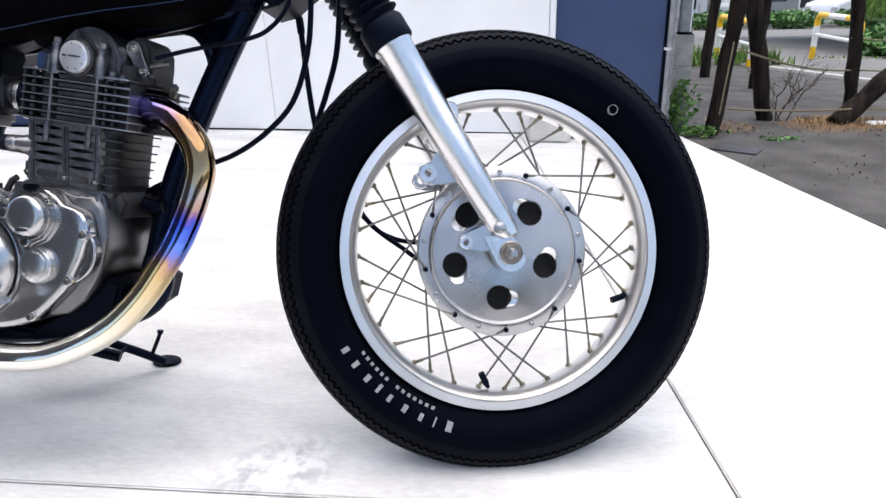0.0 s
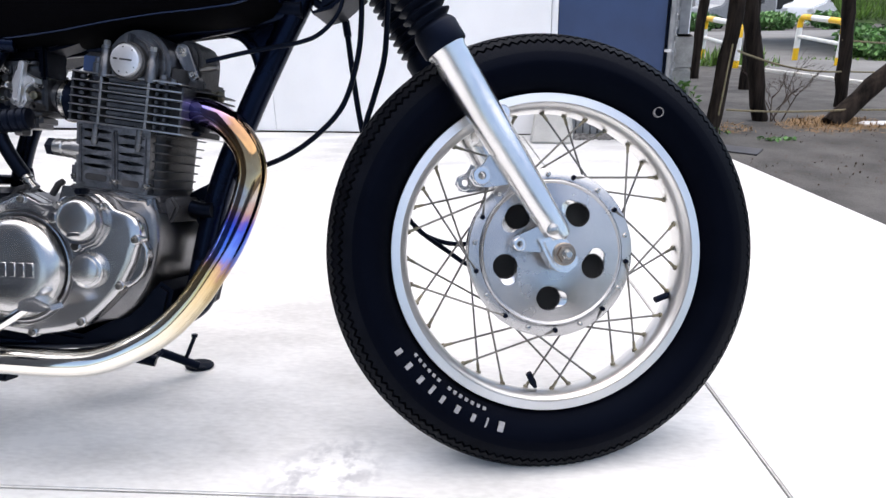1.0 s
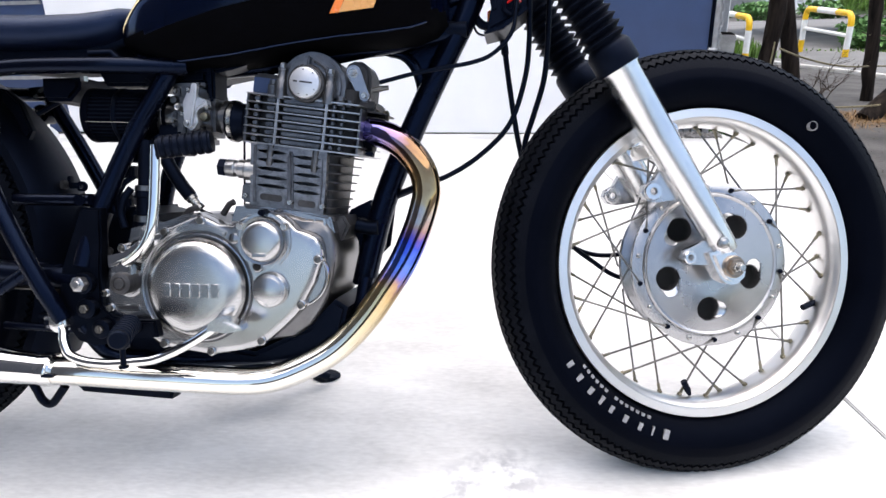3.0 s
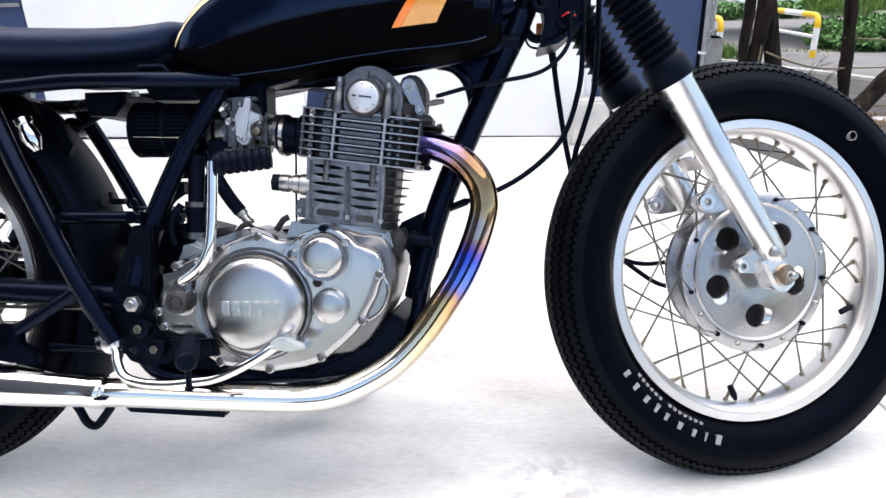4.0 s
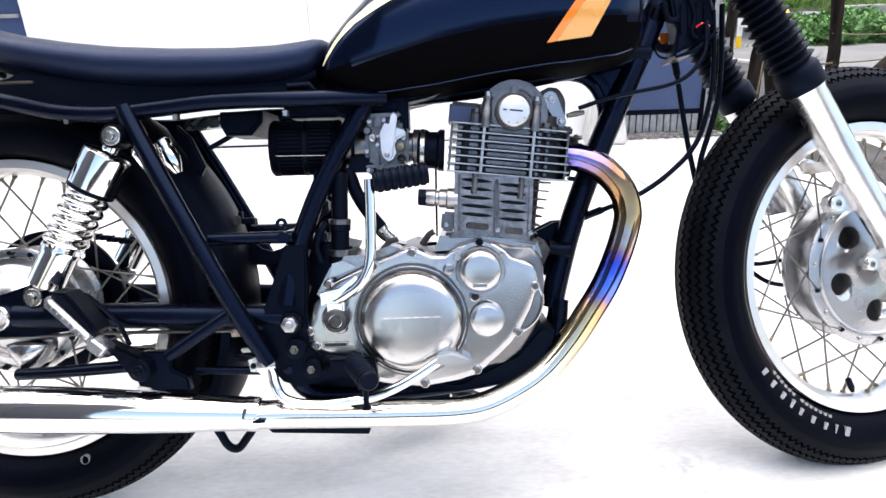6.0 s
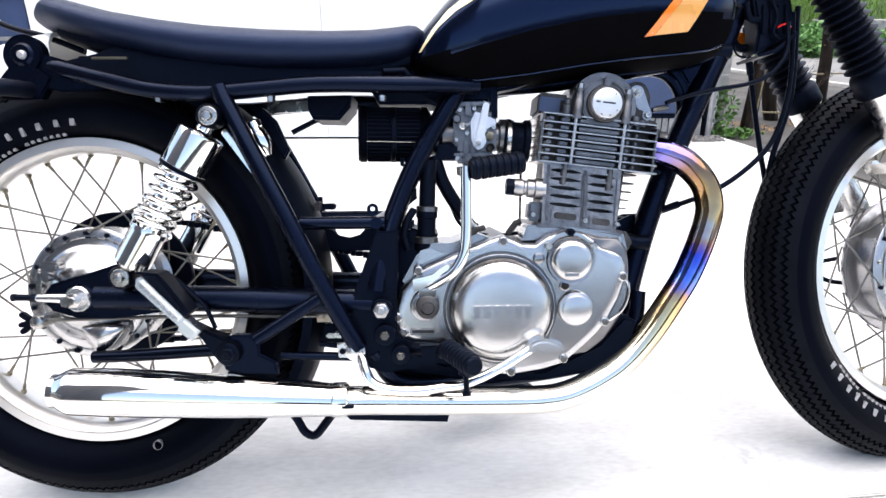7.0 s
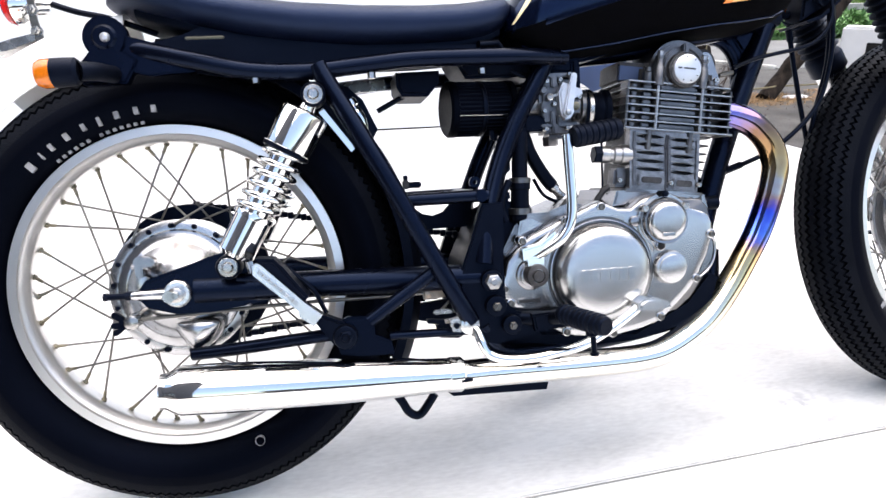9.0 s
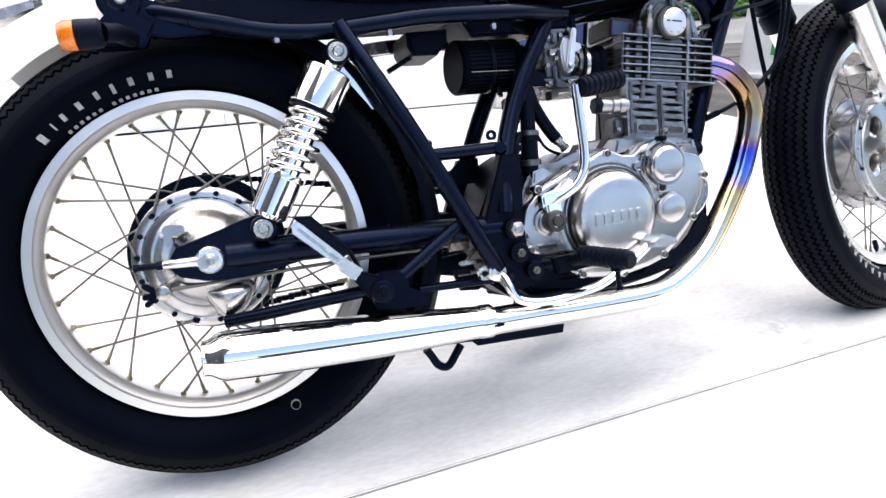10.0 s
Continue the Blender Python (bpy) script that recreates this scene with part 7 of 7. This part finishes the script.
rope("rope", (2.36, 2.44, 0.37), (3.27, 3.43, 0.14), 0.03, "twisted tan rope strung between the posts")
rope("rope", (2.34, 2.43, 0.1), (3.02, 2.72, 0.045), 0.01, "twisted tan rope strung low between the posts")
rope("rope", (3.27, 3.45, 0.14), (5.4, 5.2, 0.02), 0.05, "twisted tan rope strung between the posts")
rope("rope", (3.25, 3.45, 0.32), (5.4, 5.2, 0.2), 0.05, "twisted tan rope strung between the posts")
rope("rope", (2.333, 2.438, 0.4), (2.302, 2.409, 0.08), 0.0, "length of rope hanging down the leaning post")
rope("rope", (3.02, 2.72, 0.045), (4.4, 3.1, 0.03), 0.02, "twisted tan rope strung low past the slanting prop")

tagged(part("dry_grass", blades(5200, (2.35, 5.2, 2.5, 3.05), 0.022, 11, 3.2, 0.002), STRAW), "mat of dry straw along the rope fence", "dry grass", kind="stuff")
tagged(part("dry_grass", blades(900, (2.75, 3.2, 2.6, 2.95), 0.035, 12, 2.0, 0.002), STRAW), "tuft of dry straw round the foot of a prop", "dry grass", kind="stuff")
tagged(part("leaf_litter", blades(1500, (2.3, 5.0, 1.6, 2.62), 0.012, 15, 3.0, 0.0028), TWIG), "dry leaf crumbs scattered over the asphalt", "leaf litter", kind="stuff")
tagged(part("verge_grass", blades(1500, (3.0, 4.2, 7.0, 8.5), 0.2, 13, 0.4, 0.009), GRASS), "bright green weeds along the road's edge", "grass", kind="stuff")
tagged(part("verge_grass", blades(500, (4.9, 8.0, 7.8, 8.5), 0.05, 14, 0.5, 0.01), GRASS), "green weeds at the foot of the hedge", "grass", kind="stuff")


def shrub():
    r = random.Random(8)
    out = []

    def grow(p, d, l, w, depth):
        q = p + d * l
        out.append(tube([p, (p + q) / 2 + Vector((r.gauss(0, 0.01), r.gauss(0, 0.01), 0)), q], [w, w * 0.8, w * 0.6], 5))
        if depth:
            for k in range(r.choice((2, 3))):
                nd = (d + Vector((r.gauss(0, 0.55), r.gauss(0, 0.4), r.gauss(0.1, 0.3)))).normalized()
                grow(p + d * l * r.uniform(0.5, 1), nd, l * r.uniform(0.55, 0.85), w * 0.6, depth - 1)
    for k in range(5):
        grow(Vector((r.gauss(0, 0.02), r.gauss(0, 0.02), 0)), Vector((r.gauss(0.15, 0.5), r.gauss(0, 0.3), 1)).normalized(), r.uniform(0.12, 0.2), 0.004, 3)
    return join(*out)


tagged(part("dead_shrub", shrub(), TWIG, at=pose(2.72, 2.85, gz(2.72, 2.85))), "bare brown dead shrub among dry grass", "shrub")
rag = bmesh.new()
bmesh.ops.create_icosphere(rag, subdivisions=3, radius=0.05)
for v in rag.verts:
    v.co *= 1 + 0.45 * noise.noise(v.co * 40)
    v.co.z = max(0, v.co.z * 0.35)
    v.co.x *= 1.7
tagged(part("paper_litter", rag, PLASTWHITE, at=pose(3.18, 2.74, gz(3.18, 2.74))), "crumpled white litter in the dry grass", "litter")

# white plastic marker box out on the yard
sign = thing("marker_box", "white plastic marker box with a dark slot and a green label", "marker box", pose(3.19, 2.47, land(3.2, 2.45) - 0.012, 0, 0, -48))
part("body", box(0.0, 0.42, -0.06, 0.06, 0, 0.44, 0.012), PLASTWHITE, sign)
part("base", box(-0.025, 0.445, -0.09, 0.09, 0, 0.03, 0.006), PLASTWHITE, sign)
part("slot", box(0.13, 0.25, -0.064, -0.055, 0.29, 0.36, 0.004), DARKGAP, sign, "dark slot")
part("label_plate", box(0.165, 0.245, -0.064, -0.058, 0.14, 0.25, 0.001), GREEN, sign, "green label with a pale mark")
part("label_mark", box(0.19, 0.22, -0.067, -0.062, 0.18, 0.215, 0.001), PLASTWHITE, sign)

# ---- across the yard ----
road = bmesh.new()
outline = [(4.22, 4.3), (14.0, 3.0), (45.0, 18.0), (45.0, 26.0), (-20.0, 26.0), (-20.0, 8.6), (3.47, 8.6)]
top = [road.verts.new((x, y, land(x, y) - 0.006)) for x, y in outline]
low = [road.verts.new((x, y, land(x, y) - 0.05)) for x, y in outline]
road.faces.new(top)
for i in range(len(top)):
    j = (i + 1) % len(top)
    road.faces.new((top[i], top[j], low[j], low[i]))
tagged(part("road", road, ROADGREY), "worn pale grey asphalt road", "road", kind="structure")

def guard_rail(at, width, label):
    g = thing("guard_rail", label, "guard rail", at, "guard rails by the road")
    h, r = 0.53, 0.033
    c = 0.09
    seg = [([(0, 0, 0), (0, 0, 0.16)], YELLOW, "post_foot"), ([(width, 0, 0), (width, 0, 0.16)], YELLOW, "post_foot"), ([(0, 0, 0.16), (0, 0, 0.4)], ROADWHITE, "post"), ([(width, 0, 0.16), (width, 0, 0.4)], ROADWHITE, "post")]
    bend = [(0, 0, 0.4), (0, 0, h - c)] + [(c - c * math.cos(radians(a)), 0, h - c + c * math.sin(radians(a))) for a in range(15, 91, 15)] + [(0.3 * width, 0, h)]
    seg += [(bend, YELLOW, "corner"), ([(width - x, y, z) for x, y, z in bend], YELLOW, "corner"), ([(0.3 * width, 0, h), (0.7 * width, 0, h)], ROADWHITE, "top_rail"), ([(0, 0, 0.3), (width, 0, 0.3)], ROADWHITE, "middle_rail")]
    for pts, m, nm in seg:
        part(nm, tube(pts, r if nm != "middle_rail" else 0.022, 16), m, g)
    return g


def span(a, b):
    d = Vector((b[0] - a[0], b[1] - a[1]))
    return pose(a[0], a[1], land(*a) - 0.02, 0, 0, math.degrees(math.atan2(d.y, d.x))), d.length


m_, w_ = span((4.78, 8.15), (4.84, 7.1))
guard_rail(m_, w_, "yellow and white bent-pipe guard rail by the hedge")
m_, w_ = span((3.67, 8.2), (3.72, 6.95))
guard_rail(m_, w_, "yellow and white bent-pipe guard rail among green weeds")
kerb = tagged(part("kerb", box(-2.05, 2.05, -0.03, 0.03, -0.06, 0.028, 0.006), PALEBLOCK, at=pose(3.87, 6.35, land(3.87, 6.35) - 0.012, 0, -3.3, -80.5)), "low pale kerb running out to the road", "kerb", kind="structure")
for k, (x0, y0, x1, y1) in enumerate(((2.5, 14.5, 30, 11.5), (2.5, 20.5, 30, 17.5))):
    b = bmesh.new()
    d = Vector((x1 - x0, y1 - y0)).normalized()
    nrm = Vector((-d.y, d.x)) * (0.06 if k == 0 else 0.1)
    vs = [b.verts.new((x, y, land(x, y) - 0.008)) for x, y in ((x0 - nrm.x, y0 - nrm.y), (x1 - nrm.x, y1 - nrm.y), (x1 + nrm.x, y1 + nrm.y), (x0 + nrm.x, y0 + nrm.y))]
    b.faces.new(vs)
    tagged(part("road_line", b, ROADWHITE), "worn white line painted on the road", "road line", kind="structure")


def bush(at, spread, count, size, seed, mat, label, name="bush"):
    t = thing(name, label, "bush", at)
    part("foliage", leaves(count, spread, size, seed, (0, 0, spread[2] * 0.8)), mat, t)
    r = random.Random(seed)
    for k in range(4):
        part("stem", tube([(r.gauss(0, 0.05), r.gauss(0, 0.05), -0.02), (r.gauss(0, spread[0] * 0.3), r.gauss(0, spread[1] * 0.3), spread[2])], [0.015, 0.006], 6), TWIG, t)
    return t


for k, (x, y, sx, sz) in enumerate(((5.95, 8.05, 0.5, 0.22), (5.85, 8.7, 0.45, 0.24), (6.75, 8.1, 0.6, 0.22), (7.5, 7.9, 0.6, 0.2), (6.5, 8.55, 0.6, 0.28), (8.3, 8.2, 0.7, 0.24))):
    bush(pose(x, y, land(x, y) - 0.02), (sx, 0.45, sz), 2600, 0.05, 20 + k, HEDGE, "dark green clipped bush by the bank")
# grass bank held by a low wall
bank = bmesh.new()
nx, ny = 26, 14
gridb = []
for j in range(ny + 1):
    row = []
    for i in range(nx + 1):
        x = 5.6 + 16 * i / nx
        y = 8.75 + 9 * j / ny + (x - 5.6) * -0.08
        h = 0.42 + min(1.6, 0.5 * (y - 8.75)) + 0.05 * noise.noise(Vector((x, y, 0)))
        row.append(bank.verts.new((x, y, land(x, y) + h)))
    gridb.append(row)
for j in range(ny):
    for i in range(nx):
        bank.faces.new((gridb[j][i], gridb[j][i + 1], gridb[j + 1][i + 1], gridb[j + 1][i]))
tagged(part("bank", bank, SOD), "grassy bank above a low retaining wall", "bank", kind="structure")
bg_ = bmesh.new()
r_ = random.Random(31)
for k in range(26000):
    i = r_.random() ** 1.8
    x = 5.6 + 15 * i
    y = 8.8 + r_.random() * 5 - (x - 5.6) * 0.08
    z = land(x, y) + 0.42 + min(1.6, 0.5 * (y - 8.75))
    h = r_.uniform(0.1, 0.36)
    a = r_.uniform(0, 6.28)
    s_ = Vector((math.cos(a), math.sin(a), 0)) * 0.009
    p = Vector((x, y, z - 0.03))
    vs = [bg_.verts.new(p - s_), bg_.verts.new(p + s_), bg_.verts.new(p + Vector((r_.gauss(0, 0.08), r_.gauss(0, 0.08), h)))]
    bg_.faces.new(vs)
tagged(part("bank_grass", bg_, GRASS), "long bright grass on the bank", "grass", kind="stuff")
rw_ = thing("retaining_wall", "low grey concrete retaining wall with plants at its foot", "wall", pose(6.35, 8.64, land(6.35, 8.64) - 0.05, 0, 0, -4.6), kind="structure")
for k in range(12):
    part("wall_block", box(1.32 * k, 1.32 * k + 1.31, 0, 0.2, 0, 0.5, 0.01), BLOCKM, rw_)
for k in range(5):
    x = 6.8 + 1.1 * k
    tagged(part("weed_clump", leaves(420, (0.4, 0.16, 0.16), 0.05, 60 + k, (0, 0, 0.14)), LEAF, at=pose(x, 8.4 - (x - 5.6) * 0.08, land(x, 8.4) - 0.02)), "green weeds hanging at the foot of the retaining wall", "weeds")


def car(at, paint, label, L=3.6, W=1.5, H=1.75):
    t = thing("parked_car", label, "car", at, "parked cars")
    prof = [(0, 0.28), (0.02, 0.75), (0.12, 0.92), (0.75, 1.05), (1.15, H - 0.12), (1.35, H), (L - 0.5, H), (L - 0.15, H - 0.12), (L - 0.03, 1.0), (L, 0.5), (L - 0.04, 0.28)]
    b = plate(prof, -W / 2, W / 2, bevel=0.06)
    part("body", b, paint, t)
    for s in (-1, 1):
        for x0, x1 in ((1.05, 1.95), (2.05, 2.9)):
            part("side_window", plate([(x0, 1.05), (x1, 1.05), (x1 - 0.04, H - 0.17), (x0 + (0.28 if x0 < 1.5 else 0.04), H - 0.17)], s * (W / 2 + 0.006), s * (W / 2 - 0.02)), GLASS, t)
        for x in (0.65, L - 0.7):
            wh = part("wheel", lathe([(0.1, s * (W / 2 - 0.16)), (0.27, s * (W / 2 - 0.16)), (0.285, s * (W / 2 - 0.12)), (0.285, s * (W / 2 - 0.02)), (0.26, s * (W / 2 + 0.01)), (0.19, s * (W / 2 + 0.01))], 28, c=(x, 0, 0.285)), RUBBER, t)
            part("hubcap", lathe([(0, s * (W / 2 + 0.012)), (0.15, s * (W / 2 + 0.008)), (0.195, s * (W / 2 - 0.005)), (0.195, s * (W / 2 - 0.05))], 24, c=(x, 0, 0.285)), GREYMETAL, wh)
        part("headlamp", box(-0.005, 0.06, s * 0.6 - 0.13, s * 0.6 + 0.13, 0.66, 0.8, 0.02), BADGE, t)
    part("windscreen", plate([(0.8, 1.07), (0.84, 1.055), (1.17, H - 0.15), (1.13, H - 0.14)], -W / 2 + 0.12, W / 2 - 0.12), GLASS, t)
    part("bumper", box(-0.04, 0.1, -W / 2 + 0.05, W / 2 - 0.05, 0.3, 0.5, 0.04), PLASTWHITE, t)
    return t


def on_land(x, y, rz):
    return pose(x, y, land(x, y) - 0.012, -3.3 * 0, 0, rz)


car(on_land(13.2, 31.0, 35), CARPAINT, "white boxy car parked across the road")
car(on_land(19.5, 33.0, 15), CARPAINT, "white boxy car parked across the road")
car(on_land(9.6, 33.0, 20), GREYMETAL, "grey car parked across the road")
# far side of the road: hedge, fence and pale buildings
for k in range(9):
    x = 5.5 + 2.6 * k
    bush(on_land(x, 27.0 + 0.4 * math.sin(k * 2.1), 0), (1.4, 0.6, 0.42), 700, 0.12, 80 + k, HEDGE, "far dark hedge across the road", "hedge")
for k in range(8):
    x0 = -8 + 10.5 * k
    bl = thing("far_building", "pale low building across the road", "building", on_land(x0, 44 + 2 * (k % 3), 0), "buildings across the road")
    hh = 5.5 + 1.5 * ((k * 7) % 4)
    part("wall", box(0, 9.5, 0, 8, -0.5, hh, 0.05), FACADE if k % 2 else WALLM, bl)
    part("roof", box(-0.2, 9.7, -0.2, 8.2, hh, hh + 0.25, 0.05), GREYMETAL, bl)
    for i in range(4):
        for j in range(2):
            wn_ = part("window", box(0.8 + 2.2 * i, 2.2 + 2.2 * i, -0.05, 0.05, 0.9 + 2.6 * j, 2.3 + 2.6 * j, 0.02), GLASS, bl)
for k in range(16):
    x = 6 + 1.9 * k
    tagged(part("far_fence_post", tube([(0, 0, 0), (0, 0, 1.1)], 0.035, 8), GREYMETAL, at=on_land(x, 38, 0)), "thin grey post of a far fence", "post", "far fence posts")
# an unseen row of plain buildings, added to darken reflections in the metal
for k in range(6):
    x0 = (-22.0 if k < 3 else -19.4) + 6.2 * k
    hh = (12.5, 13.0, 12.0, 2.6, 2.4, 2.8)[k]
    bl = thing("unseen_building", "plain dark building added out of view to darken reflections", "building", pose(x0, -4.8 if k < 3 else -15.0, G - 0.05), "buildings behind")
    part("wall", box(0, 6.0, -4, 0, 0, hh, 0.05), BACKWALL, bl)
    part("roof", box(-0.1, 6.1, -4.1, 0.1, hh, hh + 0.2, 0.03), GREYMETAL, bl)
    for i in range(2):
        part("window", box(0.8 + 2.6 * i, 2.4 + 2.6 * i, -0.02, 0.04, 0.9, 2.0, 0.02), GLASS, bl)
